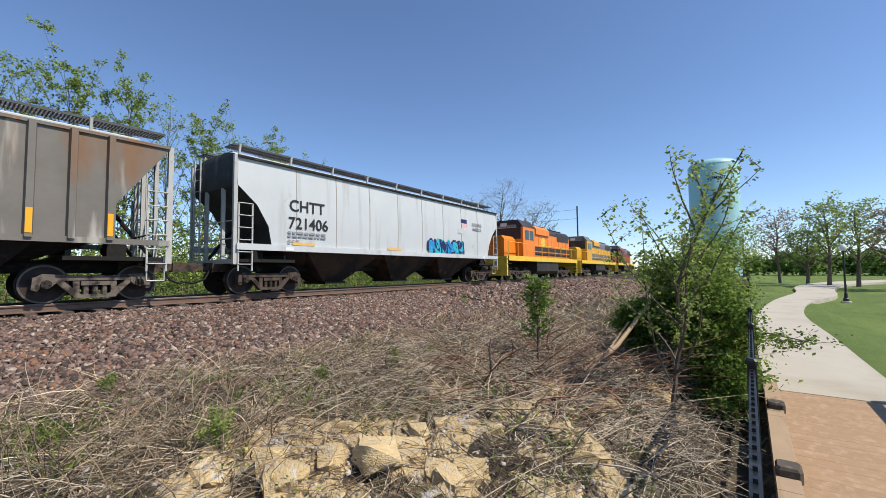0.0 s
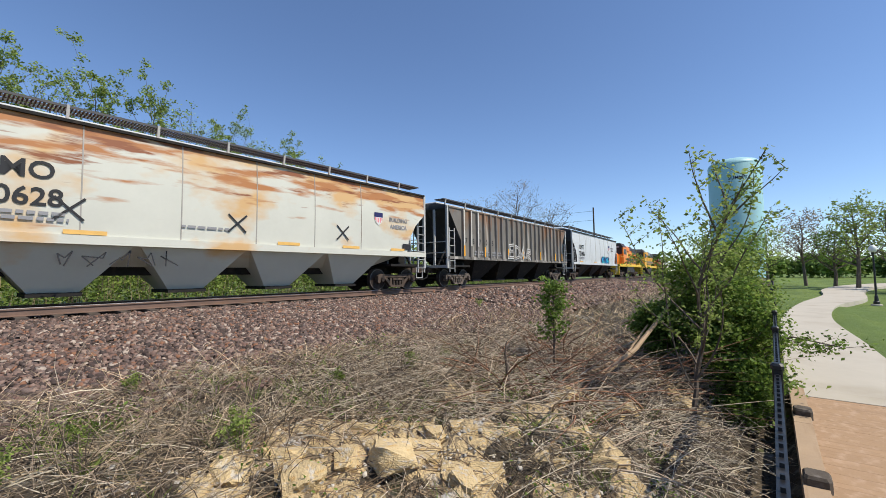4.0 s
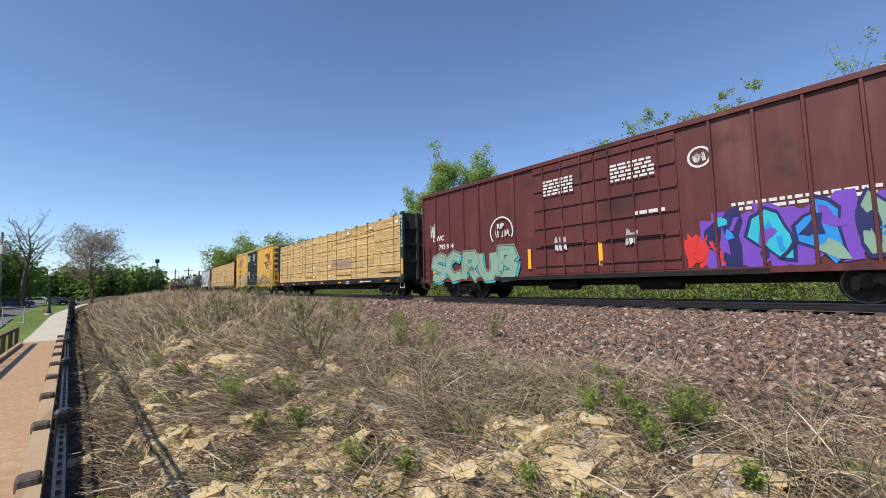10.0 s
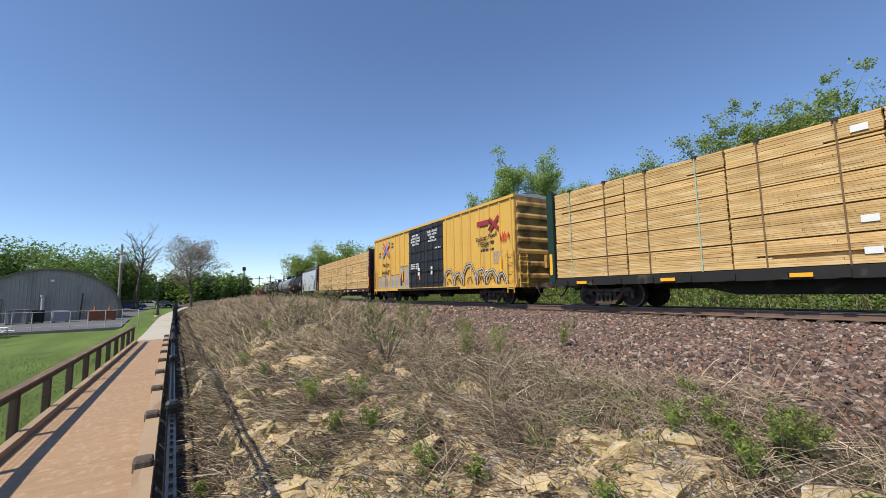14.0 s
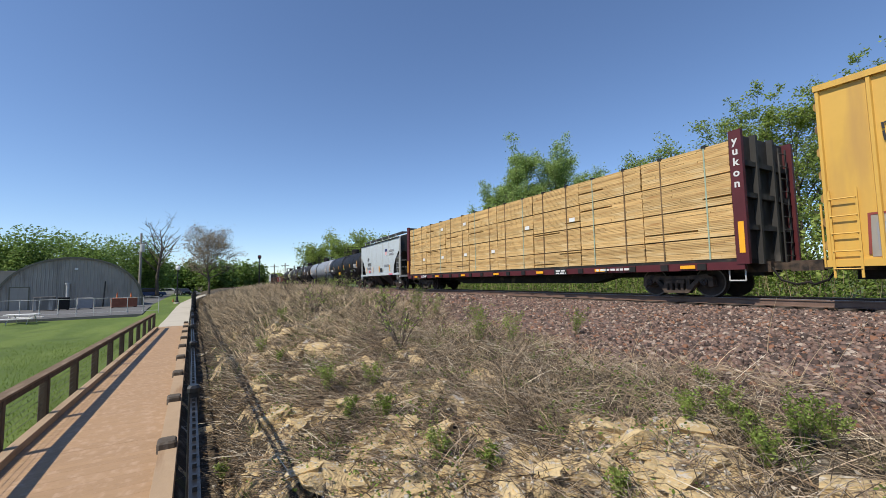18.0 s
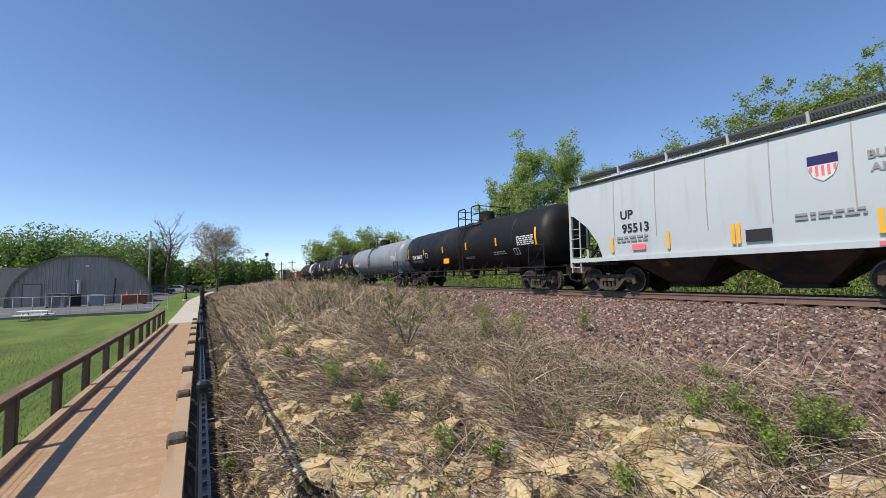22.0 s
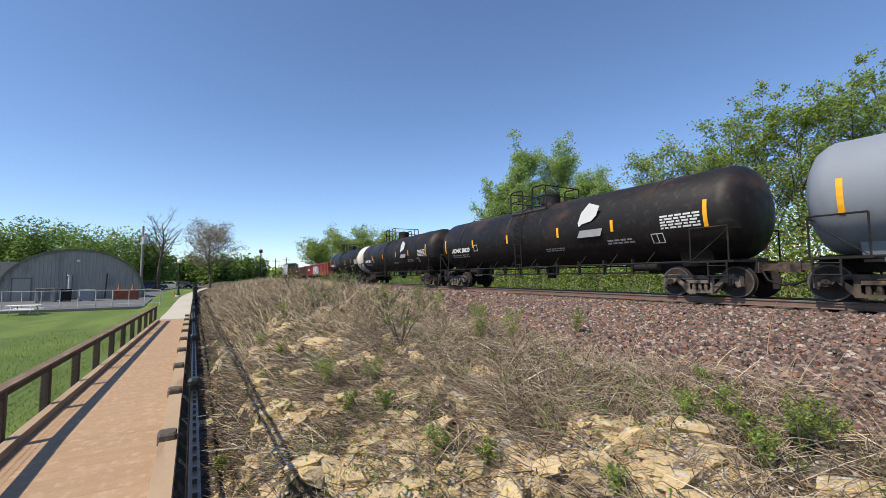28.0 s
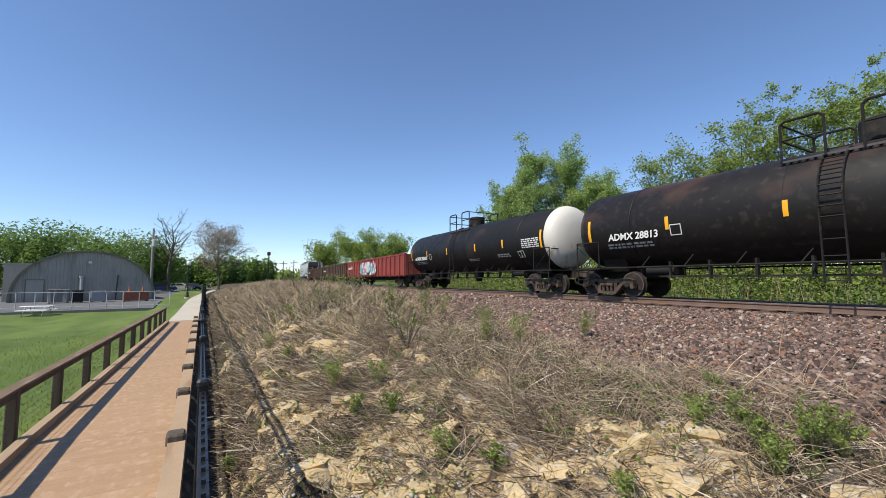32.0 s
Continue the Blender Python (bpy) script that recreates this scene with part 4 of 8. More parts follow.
def leaves(points, size, q, tilt=0.9, long=1.6):
    """Folded leaves, four triangles... two quads each, at the points."""
    n = len(points)
    az, el = q.uniform(0, 2 * np.pi, n), q.uniform(-tilt, tilt, n)
    d = np.stack([np.cos(az) * np.cos(el), np.sin(az) * np.cos(el), np.sin(el)], 1)
    ref = q.normal(size=(n, 3))
    s = np.cross(d, ref)
    s /= np.linalg.norm(s, axis=1, keepdims=True) + 1e-6
    u = np.cross(s, d)
    sz = (size * q.uniform(0.6, 1.3, n))[:, None]
    p0, p1 = points - d * sz * 0.5 * long, points + d * sz * 0.5 * long
    l, r = points - s * sz * 0.45 + u * sz * 0.18, points + s * sz * 0.45 + u * sz * 0.18
    v = np.stack([p0, l, p1, r], 1).reshape(-1, 3)
    i = np.arange(n)[:, None] * 4
    f = np.concatenate([i + [0, 1, 2], i + [0, 2, 3]], 1).reshape(-1, 3)
    return v, f


def weed(x, y, height, n, size, seed, m="weed", label="small bright green weed growing in the ballast", spread=0.42):
    q = np.random.RandomState(seed)
    z = land(x, y)
    w = thing("weed", label, "weed", "green weeds on the bank", pose(x, y, z))
    st, pts = Shape(), []
    for i in range(max(7, n // 9)):
        a, r = q.uniform(0, 6.28), q.uniform(0.2, 1) * spread * height
        tip = Vector((r * math.cos(a), r * math.sin(a), height * q.uniform(0.5, 1)))
        mid = Vector((tip.x * 0.35, tip.y * 0.35, tip.z * 0.6))
        st.path([(0, 0, -0.02), mid, tip], 0.004, 3, 0.6)
        for k in range(34):
            t = q.uniform(0.15, 1.05)
            c = mid.lerp(tip, t) if t > 0.4 else mid * (t / 0.4)
            pts.append(np.array(c) + q.normal(0, 0.045 * max(height, 0.5), 3))
    part("stem", st, M["straw"], w)
    v, f = leaves(np.array(pts), size, q)
    bulk("foliage", v, f, M[m], w)


for i, (x, y, h_, n) in enumerate(((1.88, 6.84, 0.32, 160), (5.63, 5.31, 0.32, 130), (13.4, 9.0, 0.4, 90), (-17.6, 3.2, 0.55, 180), (-14.2, 2.0, 0.5, 150), (-12.2, 2.2, 0.42, 150), (-8.3, 2.4, 0.6, 240), (-6.8, 2.3, 0.45, 160), (-7.7, 3.1, 0.5, 170),
                                  (-6.4, 2.8, 0.4, 170), (-4.6, 2.7, 0.42, 150), (-12.6, 6.7, 1.0, 260), (-11.8, 6.9, 0.8, 160), (-8.1, 5.9, 1.0, 300), (-7.4, 6.3, 0.85, 220), (-4.0, 3.0, 0.4, 140), (-8.0, 0.6, 0.35, 120), (-3.3, 6.3, 0.4, 120), (-2.65, 5.5, 0.45, 150), (-2.3, 5.2, 0.42, 160), (-2.05, 4.85, 0.4, 170), (-1.9, 5.3, 0.6, 260), (-1.75, 5.5, 0.5, 180),
                                  (-7.0, 8.0, 0.7, 170), (-2.8, 3.6, 0.3, 110), (4.2, 5.5, 0.3, 110), (2.2, 4.5, 0.45, 200), (-1.1, 4.4, 0.32, 130), (-2.8, 4.9, 0.42, 150), (-0.05, 5.5, 0.42, 150), (0.5, 4.95, 0.4, 140), (1.2, 5.6, 0.35, 120), (-20, 6.0, 0.9, 180), (-16, 6.9, 0.8, 150), (-24, 6.5, 0.9, 150))):
    weed(x, y, h_, n, 0.023, 100 + i, "weed" if i % 2 else "leaf_spring", "leafy green weed among dry stalks" if i > 2 else "small bright green weed growing in the ballast")
# low green undergrowth through the straw
q = np.random.RandomState(31)
pts = []
for i in range(620):
    x, y = q.uniform(-22, 7), q.uniform(1.0, 7.2)
    if noise.noise(Vector((x * 0.5, y * 0.5, 77))) < 0.02:
        continue
    c = np.array([x, y, land(x, y) + 0.08])
    pts.append(c + q.normal(0, 1, (40, 3)) * [0.17, 0.17, 0.09])
v, f = leaves(np.concatenate(pts), 0.03, q)
tagged(bulk("undergrowth", v, f, M["leaf_bush"], None, False, "small green plants among the dry grass", "stuff"), "", "undergrowth")


# bare twiggy shrubs on the crest
for i, (x, y, h_) in enumerate(((-9.6, 4.6, 1.15), (-13.4, 5.9, 0.9), (-16.6, 4.2, 1.2), (-19.5, 6.6, 1.0), (-26, 5, 1.5))):
    q = np.random.RandomState(500 + i)
    sh = Shape()
    for k in range(16):
        a = q.uniform(0, 6.28)
        e = Vector((math.cos(a) * q.uniform(0.2, 0.7), math.sin(a) * q.uniform(0.2, 0.7), q.uniform(0.6, 1.0))) * h_
        m_ = e * 0.5 + Vector((0, 0, 0.08 * h_))
        sh.path([(0, 0, -0.05), m_, e], 0.012, 4, 0.7)
        for w in range(4):
            b_ = m_.lerp(e, q.uniform(0.0, 0.9))
            sh.path([b_, b_ + Vector((q.normal(0, 0.16), q.normal(0, 0.16), abs(q.normal(0.14, 0.1)))) * h_], 0.006, 3, 0.5)
    shrub = thing("shrub", "bare twiggy shrub with a few new leaves", "shrub", "shrubs on the crest", pose(x, y, land(x, y)))
    part("branch", sh, M["bark"], shrub)
    c = np.array([sh.v[j] for j in q.randint(0, len(sh.v), 130)]) + q.normal(0, 0.04, (130, 3))
    v, f = leaves(c[c[:, 2] > 0.3 * h_], 0.06, q)
    bulk("foliage", v, f, M["leaf_spring"], shrub)


def limb_tree(q, height, spread, trunk_r, n_limb, twig, lean=0.0, upright=0.6, start=0.25, bare=False):
    """Trunk, limbs and twigs as tapered tubes; returns the shape and the twig tips."""
    s, tips = Shape(), []
    top = Vector((lean * height, q.uniform(-0.05, 0.05) * height, height * 0.92))
    trunk = [Vector((0, 0, -0.1))] + [Vector((top.x * t + q.normal(0, 0.012) * height, top.y * t + q.normal(0, 0.012) * height, top.z * t)) for t in (0.25, 0.5, 0.75, 1.0)]
    s.path(trunk, trunk_r, 7, 0.85)
    for i in range(n_limb):
        t = start + (0.97 - start) * (i + q.uniform(0, 1)) / n_limb
        k = min(3, int(t * 4))
        o = trunk[k].lerp(trunk[k + 1], t * 4 - k)
        a = i * 2.4 + q.uniform(-0.5, 0.5)
        ln = spread * (1.05 - 0.55 * t) * q.uniform(0.7, 1.15)
        e = o + Vector((math.cos(a) * ln, math.sin(a) * ln, ln * upright * q.uniform(0.7, 1.4)))
        m = o.lerp(e, 0.5) + Vector((0, 0, -0.06 * ln))
        r = trunk_r * (1 - 0.8 * t) * 0.55
        s.path([o, m, e], r, 5, 0.7)
        tips.append(e)
        for j in range(twig):
            b = o.lerp(e, q.uniform(0.3, 0.95))
            g = b + Vector((q.normal(0, 0.35), q.normal(0, 0.35), abs(q.normal(0.2, 0.3)))) * ln * 0.55
            s.path([b, b.lerp(g, 0.5) + Vector((0, 0, 0.02 * ln)), g], r * 0.4, 4, 0.6)
            tips.append(g)
            tips.append(b.lerp(g, 0.6))
            if bare:
                for _ in range(2):
                    w = g + Vector((q.normal(0, 0.3), q.normal(0, 0.3), abs(q.normal(0.15, 0.2)))) * ln * 0.3
                    s.path([b.lerp(g, 0.7), w], r * 0.2, 3, 0.5)
                    tips.append(w)
    return s, tips


def tree(name, label, category, x, y, height, spread, trunk_r, n_limb, twig, per_tip, leaf, m, seed, upright=0.6, start=0.25, blur=0.2, bare=False, group="", lean=0.0, base=None):
    q = np.random.RandomState(seed)
    t = thing(name, label, category, group, pose(x, y, land(x, y) if base is None else base, 0, 0, q.uniform(0, 360)))
    s, tips = limb_tree(q, height, spread, trunk_r, n_limb, twig, lean, upright, start, bare)
    part("trunk", s, M["bark"], t)
    if per_tip:
        c = np.repeat(np.array([tuple(p) for p in tips]), per_tip, 0)
        c = c + q.normal(0, 1, c.shape) * blur * spread * np.array([1, 1, 0.8])
        v, f = leaves(c, leaf, q)
        bulk("crown", v, f, M[m], t)
    return t


# the young tree, the sapling and the dense bush by the fence
def shoot_tree(x, y, height, seed):
    """A young tree: a straight leader and steep limbs, with small leaf tufts all along them."""
    q = np.random.RandomState(seed)
    t = thing("young_tree", "young tree with sparse fresh leaves over the brush", "tree", "", pose(x, y, land(x, y)))
    sh, tuft = Shape(), []

    def shoot(o, way, ln, r, twigs):
        pts, d = [Vector(o)], Vector(way).normalized()
        n = max(3, int(ln / 0.22))
        for _ in range(n):
            d = (d + Vector((q.normal(0, 0.10), q.normal(0, 0.10), 0.07))).normalized()
            pts.append(pts[-1] + d * ln / n)
        sh.path(pts, r, 5, 0.8)
        for p in pts[max(1, n // 3):]:
            tuft.append(p)
            if twigs and q.uniform() < 0.55:
                a = q.uniform(0, 6.28)
                shoot(p, (math.cos(a), math.sin(a), q.uniform(0.3, 1.2)), q.uniform(0.25, 0.6), r * 0.35, False)
        return pts

    stem = shoot((0, 0, -0.1), (0.05, 0.02, 1), height, 0.045, False)
    for i in range(17):
        k = 2 + int((len(stem) - 6) * i / 17)
        a = i * 2.4 + q.uniform(-0.4, 0.4)
        ln = (height - stem[k].z) * q.uniform(0.45, 0.72) + 0.3
        shoot(stem[k], (math.cos(a), math.sin(a), q.uniform(0.75, 1.5)), ln, 0.02, True)
    part("trunk", sh, M["bark"], t)
    c = np.repeat(np.array([tuple(p) for p in tuft if p.z > 0.5]), 7, 0)
    v, f = leaves(c + q.normal(0, 0.045, c.shape), 0.05, q)
    bulk("crown", v, f, M["leaf_spring"], t)


shoot_tree(8.8, 1.35, 5.1, 41)
tree("sapling", "leafy sapling rising from the brush heap", "sapling", 8.3, 3.75, 1.85, 0.40, 0.03, 14, 4, 8, 0.055, "leaf_bush", 42, 1.6, 0.3, 0.17)
tree("stump", "bare broken sapling stump", "stump", 6.3, 3.7, 0.95, 0.2, 0.05, 5, 2, 0, 0.1, "leaf_bush", 43, 0.5, 0.5)
for i, (x, y, h_, sp) in enumerate(((10.7, 0.72, 2.9, 0.85), (11.6, 0.75, 3.45, 1.0), (12.6, 1.0, 3.4, 1.1), (11.3, 1.7, 2.7, 0.9), (14.2, 1.2, 3.3, 1.2), (11.6, 2.5, 1.3, 0.6), (10.1, 0.7, 1.3, 0.5))):
    tree("bush", "dense green bush leaning over the fence", "bush", x, y, h_, sp, 0.04, 24, 8, 17, 0.056, "leaf_spring" if i % 3 == 1 else "leaf_bush", 50 + i, 0.95, 0.06, 0.15, False, "bushes by the fence")
q = np.random.RandomState(88)
bough = Shape().path([(10.9, 0.5, 1.1), (10.7, -0.1, 1.5), (10.3, -0.75, 1.42)], 0.022, 5, 0.6)
pts = []
for i in range(26):
    t = i / 25
    o = Vector((10.8 - 0.5 * t, 0.3 - 1.0 * t, 1.45 - 0.05 * t))
    e = o + Vector((q.normal(0, 0.2), q.normal(-0.12, 0.16), q.normal(0, 0.1)))
    bough.path([o, e], 0.006, 3, 0.5)
    pts.append(np.array(e) + q.normal(0, 0.07, (14, 3)))
arm = thing("bough", "leafy bough hanging over the end of the fence", "branch")
part("limb", bough, M["bark"], arm)
v, f = leaves(np.concatenate(pts), 0.05, q)
bulk("foliage", v, f, M["leaf_bush"], arm)
# fallen pale branch
s = Shape().path([(8.6, 2.9, 0.75), (9.6, 2.5, 1.15), (11.3, 2.1, 2.0)], 0.055, 7, 0.3).path([(8.3, 3.3, 0.7), (9.6, 2.7, 1.0), (10.8, 2.5, 1.55)], 0.035, 6, 0.4)
tagged(part("fallen_branch", s, M["kerb_wood"], None), "pale barkless branch lying against the bush", "branch")

# ---- trees behind the track ----
def at(az, dist):
    a = radians(az)
    return dist * math.cos(a), dist * math.sin(a)


BEHIND = []
for i, (az, dist, top, kind) in enumerate(((137.0, 46, 0.292, "poplar"), (132.4, 47, 0.286, "poplar"), (140.6, 48, 0.20, "poplar"), (128.2, 46, 0.215, "poplar"), (121, 34, 0.25, "broad"), (117, 33, 0.25, "broad"), (110.5, 30, 0.325, "sparse"), (105, 31, 0.335, "bare"), (101, 30, 0.355, "sparse"), (97, 29, 0.34, "bare"),
                                        (92, 28, 0.375, "bare"), (86.7, 28, 0.392, "sparse"), (82, 28, 0.36, "bare"), (78.5, 29, 0.384, "sparse"), (74.6, 29, 0.366, "sparse"), (70.8, 30, 0.345, "bare"), (67, 31, 0.32, "sparse"), (63.5, 32, 0.312, "bare"), (60, 33, 0.30, "sparse"), (55, 36, 0.25, "bare"), (28.5, 78, 0.213, "wide"), (33.5, 80, 0.17, "wide"), (24.5, 82, 0.15, "wide"),
                                        (113.5, 31, 0.30, "broad"), (107.5, 30, 0.31, "broad"), (103, 29, 0.30, "broad"), (161.5, 120, 0.058, "broad"), (165.5, 130, 0.045, "broad"), (157.5, 110, 0.055, "broad"))):
    x, y = at(az, dist)
    h_ = EYE + top * dist - land(x, y)
    g = "trees behind the track"
    if kind == "poplar":
        tree("tree", "slender poplar with pale fresh leaves", "tree", x, y, h_, 3.4, 0.2, 40, 8, 44, 0.12, "leaf_poplar", 200 + i, 1.5, 0.14, 0.085, False, g)
    elif kind == "broad":
        tree("tree", "leafy green roadside tree", "tree", x, y, h_, 2.6 if dist < 60 else 7, 0.14, 26, 7, 26, 0.10 if dist < 60 else 0.32, "leaf_spring", 200 + i, 1.4, 0.12, 0.10, False, g)
    elif kind == "sparse":
        tree("tree", "slim tree with tufts of new leaves", "tree", x, y, h_, 2.2, 0.10, 28, 6, 17, 0.095, "leaf_spring", 200 + i, 1.9, 0.22, 0.055, False, g)
    elif kind == "bare":
        tree("tree", "slim tree still bare but for buds", "tree", x, y, h_, 1.9, 0.08, 26, 6, 2, 0.085, "leaf_poplar", 200 + i, 1.9, 0.22, 0.06, True, g)
    else:
        tree("tree", "wide tree with thin budding branches", "tree", x, y, h_, 6.5, 0.25, 24, 7, 2, 0.13, "leaf_bud", 200 + i, 0.9, 0.25, 0.07, True, g)
# brush along the far side of the track
q = np.random.RandomState(61)
n = 3400
sx = q.uniform(-60, 50, n)
d = 4.6 + 9 * q.beta(1.0, 1.6, n)
sy = ty_of(sx) + d
pts = np.stack([sx, sy, np.array([land(a, b) for a, b in zip(sx, sy)])], 1)
tall = 0.6 + 0.42 * (d - 4.6) * q.uniform(0.3, 1.2, n)
cloud = np.repeat(pts, 20, 0) + q.normal(0, 1, (n * 20, 3)) * [0.35, 0.35, 0.0]
cloud[:, 2] += q.uniform(0, 1, n * 20) * np.repeat(tall, 20)
v, f = leaves(cloud, 0.10, q)
tagged(bulk("brush", v, f, M["leaf_brush"], None, False, "green brush along the far side of the track", "stuff"), "", "brush")
az = q.uniform(0, 6.28, 1500)
tubes(pts[:1500] + np.array([0.0, -0.4, 0.0]), np.stack([0.15 * np.cos(az), 0.15 * np.sin(az), np.full(1500, 0.97)], 1), q.uniform(0.6, 2.2, 1500), q.uniform(-0.15, 0.15, 1500), np.full(1500, 0.012), M["straw"], "dry_stems", "dry upright stems behind the track", "dry weeds", 2, 3)

# thicket of young shoots behind the brush
n = 1250
sx = q.uniform(-48, 42, n)
sy = ty_of(sx) + q.uniform(8, 17, n)
foot = np.stack([sx, sy, lie(sx, sy)], 1)
tall = q.uniform(2.0, 5.6, n)
az = q.uniform(0, 6.28, n)
aim = np.stack([0.16 * np.cos(az), 0.16 * np.sin(az), np.full(n, 0.97)], 1)
tubes(foot, aim, tall, q.uniform(-0.1, 0.1, n), q.uniform(0.012, 0.03, n), M["bark"], "thicket_stems", "thin young stems of the thicket", "thicket", 3, 4)
k = 66
h_ = np.repeat(tall, k) * q.uniform(0.15, 1.0, n * k) ** 0.8
pts = np.repeat(foot, k, 0) + np.repeat(aim, k, 0) * h_[:, None] + q.normal(0, 1, (n * k, 3)) * [0.36, 0.36, 0.22]
v, f = leaves(pts, 0.145, q)
tagged(bulk("thicket", v, f, M["leaf_spring"], None, False, "half-leafed green thicket behind the track", "stuff"), "", "thicket")


def woods(name, label, spans, m, size, seed, per=900, step=1.1, wide=0.022):
    """Far woods: uneven crowns of leaf clumps along a line of bearings."""
    q = np.random.RandomState(seed)
    allp = []
    for a0, a1, dist, top in spans:
        for az in np.arange(a0, a1, step):
            x, y = at(az + q.uniform(-0.4, 0.4), dist * q.uniform(0.94, 1.1))
            h_ = EYE + top * dist * q.uniform(0.72, 1.05)
            r = dist * wide * q.uniform(0.8, 1.3)
            c = q.normal(0, 1, (per, 3))
            c /= np.linalg.norm(c, axis=1, keepdims=True)
            c *= q.uniform(0.4, 1.0, (per, 1)) * (1 + 0.25 * np.sin(c[:, :1] * 5 + q.uniform(0, 6)))
            allp.append(c * [r, r, h_ * 0.48] + [x, y, h_ * 0.52])
    v, f = leaves(np.concatenate(allp), size, q)
    tagged(bulk(name, v, f, M[m], None, False, label, "stuff"), "", "woods")


woods("far_woods", "full green trees behind the shed", ((-175.5, -171, 98, 0.088), (-171, -146, 92, 0.104)), "leaf_dark", 0.28, 71, 6500, 2.5, 0.042)
woods("far_woods", "low green trees behind the parked cars", ((-187, -174, 130, 0.048),), "leaf_dark", 0.62, 74, 1300)
woods("far_woods", "low green trees on the far side of the field", ((20, 62, 190, 0.02), (62, 150, 120, 0.030), (150, 176, 230, 0.022)), "leaf_spring", 1.1, 72, 420)
woods("far_woods", "grey-green trees beyond the park", ((-16, 5, 190, 0.030), (-40, -16, 160, 0.05)), "leaf_dark", 1.0, 73, 600)
# park trees
for i, (az, dist, top, m, lab) in enumerate(((-2.6, 95, 0.105, "leaf_bud", "wide park tree with opening buds"), (-6.4, 78, 0.120, "leaf_spring", "park tree with thin new leaves"), (-8.5, 82, 0.112, "leaf_spring", "park tree with thin new leaves"), (-10.8, 74, 0.098, "leaf_bud", "wide park tree with opening buds"), (-4.8, 88, 0.07, "leaf_bush", "small leafy park tree"), (-13.5, 70, 0.11, "leaf_bud", "wide park tree with opening buds"), (0.5, 110, 0.07, "leaf_spring", "park tree with thin new leaves"))):
    x, y = at(az, dist)
    tree("park_tree", lab, "tree", x, y, EYE + top * dist - land(x, y), dist * 0.05, 0.28, 20, 7, 5 if m != "leaf_bud" else 2, 0.24, m, 300 + i, 0.7, 0.28, 0.10, m == "leaf_bud", "park trees")
x, y = at(-176.7, 95)
tree("bare_tree", "tall tree still bare of leaves", "tree", x, y, EYE + 0.120 * 95, 5.2, 0.35, 18, 6, 0, 0.2, "leaf_bud", 320, 1.2, 0.35, 0.1, True)
x, y = at(178.2, 80)
tree("budding_tree", "round tree with brownish opening buds", "tree", x, y, EYE + 0.094 * 80, 5.2, 0.22, 28, 8, 8, 0.15, "leaf_bud", 321, 0.7, 0.3, 0.09, True)


# ---- the train: parts that all cars share ----
def side_frame_shape():
    s = Shape()
    top = [(-1.12, 0.60), (-0.95, 0.70), (-0.35, 0.66), (0.35, 0.66), (0.95, 0.70), (1.12, 0.60), (1.05, 0.55), (0.6, 0.54), (0.35, 0.54), (-0.35, 0.54), (-0.6, 0.54), (-1.05, 0.55)]
    s.prism(top, 1, -0.09, 0.09)
    for k in (-1, 1):
        s.prism([(k * 0.62, 0.56), (k * 0.78, 0.56), (k * 0.40, 0.14), (k * 0.26, 0.20)][::k], 1, -0.08, 0.08)
        s.prism([(k * 0.30, 0.20), (k * 0.42, 0.20), (k * 0.42, 0.56), (k * 0.30, 0.56)][::k], 1, -0.07, 0.07)
        s.prism([(k * 0.70, 0.66), (k * 1.12, 0.62), (k * 1.14, 0.34), (k * 1.04, 0.30), (k * 0.98, 0.40), (k * 0.80, 0.40), (k * 0.70, 0.50)][::k], 1, -0.10, 0.10)
    s.prism([(-0.40, 0.12), (0.40, 0.12), (0.44, 0.20), (-0.44, 0.20)], 1, -0.10, 0.10)
    for x in (-0.18, 0, 0.18):
        for y in (-0.05, 0.05):
            s.rod((x, y, 0.20), (x, y, 0.42), 0.055, 8)
    s.box(-0.28, -0.13, 0.42, 0.28, 0.13, 0.52)
    return s


def wheelset_shape():
    s = Shape()
    for y in (-0.80, 0.67):
        k = len(s.f)
        out = -1 if y < 0 else 1
        o, i = (y, y + 0.13) if y < 0 else (y + 0.13, y)
        s.turned(sorted([(o, 0.455), (o + 0.001 * -out, 0.44), (i, 0.46), (i - out * 0.002, 0.485), (i - out * 0.03, 0.485)]), 1, 28)
        k = len(s.f)
        n0 = len(s.v)
        for r in (0.45, 0.41):
            s.v += [(r * math.cos(i * math.pi / 14), o + out * 0.004, r * math.sin(i * math.pi / 14)) for i in range(28)]
        for i in range(28):
            q = (n0 + i, n0 + (i + 1) % 28, n0 + 28 + (i + 1) % 28, n0 + 28 + i)
            s.f.append(q if out < 0 else q[::-1])
        s.paint(k, 1)
        s.turned(sorted([(o + out * 0.03, 0.16), (o, 0.19)]), 1, 16)
    s.rod((0, -1.06, 0), (0, 1.06, 0), 0.075, 10)
    for e in (-1.15, 1.15):
        s.turned([(min(e, e * 0.93), 0.10), (max(e, e * 0.93), 0.10)], 1, 12)
        for j in range(3):
            a = j * 2.094
            s.rod((0.055 * math.cos(a), e, 0.055 * math.sin(a)), (0.055 * math.cos(a), e * 1.02, 0.055 * math.sin(a)), 0.018, 6)
    return s


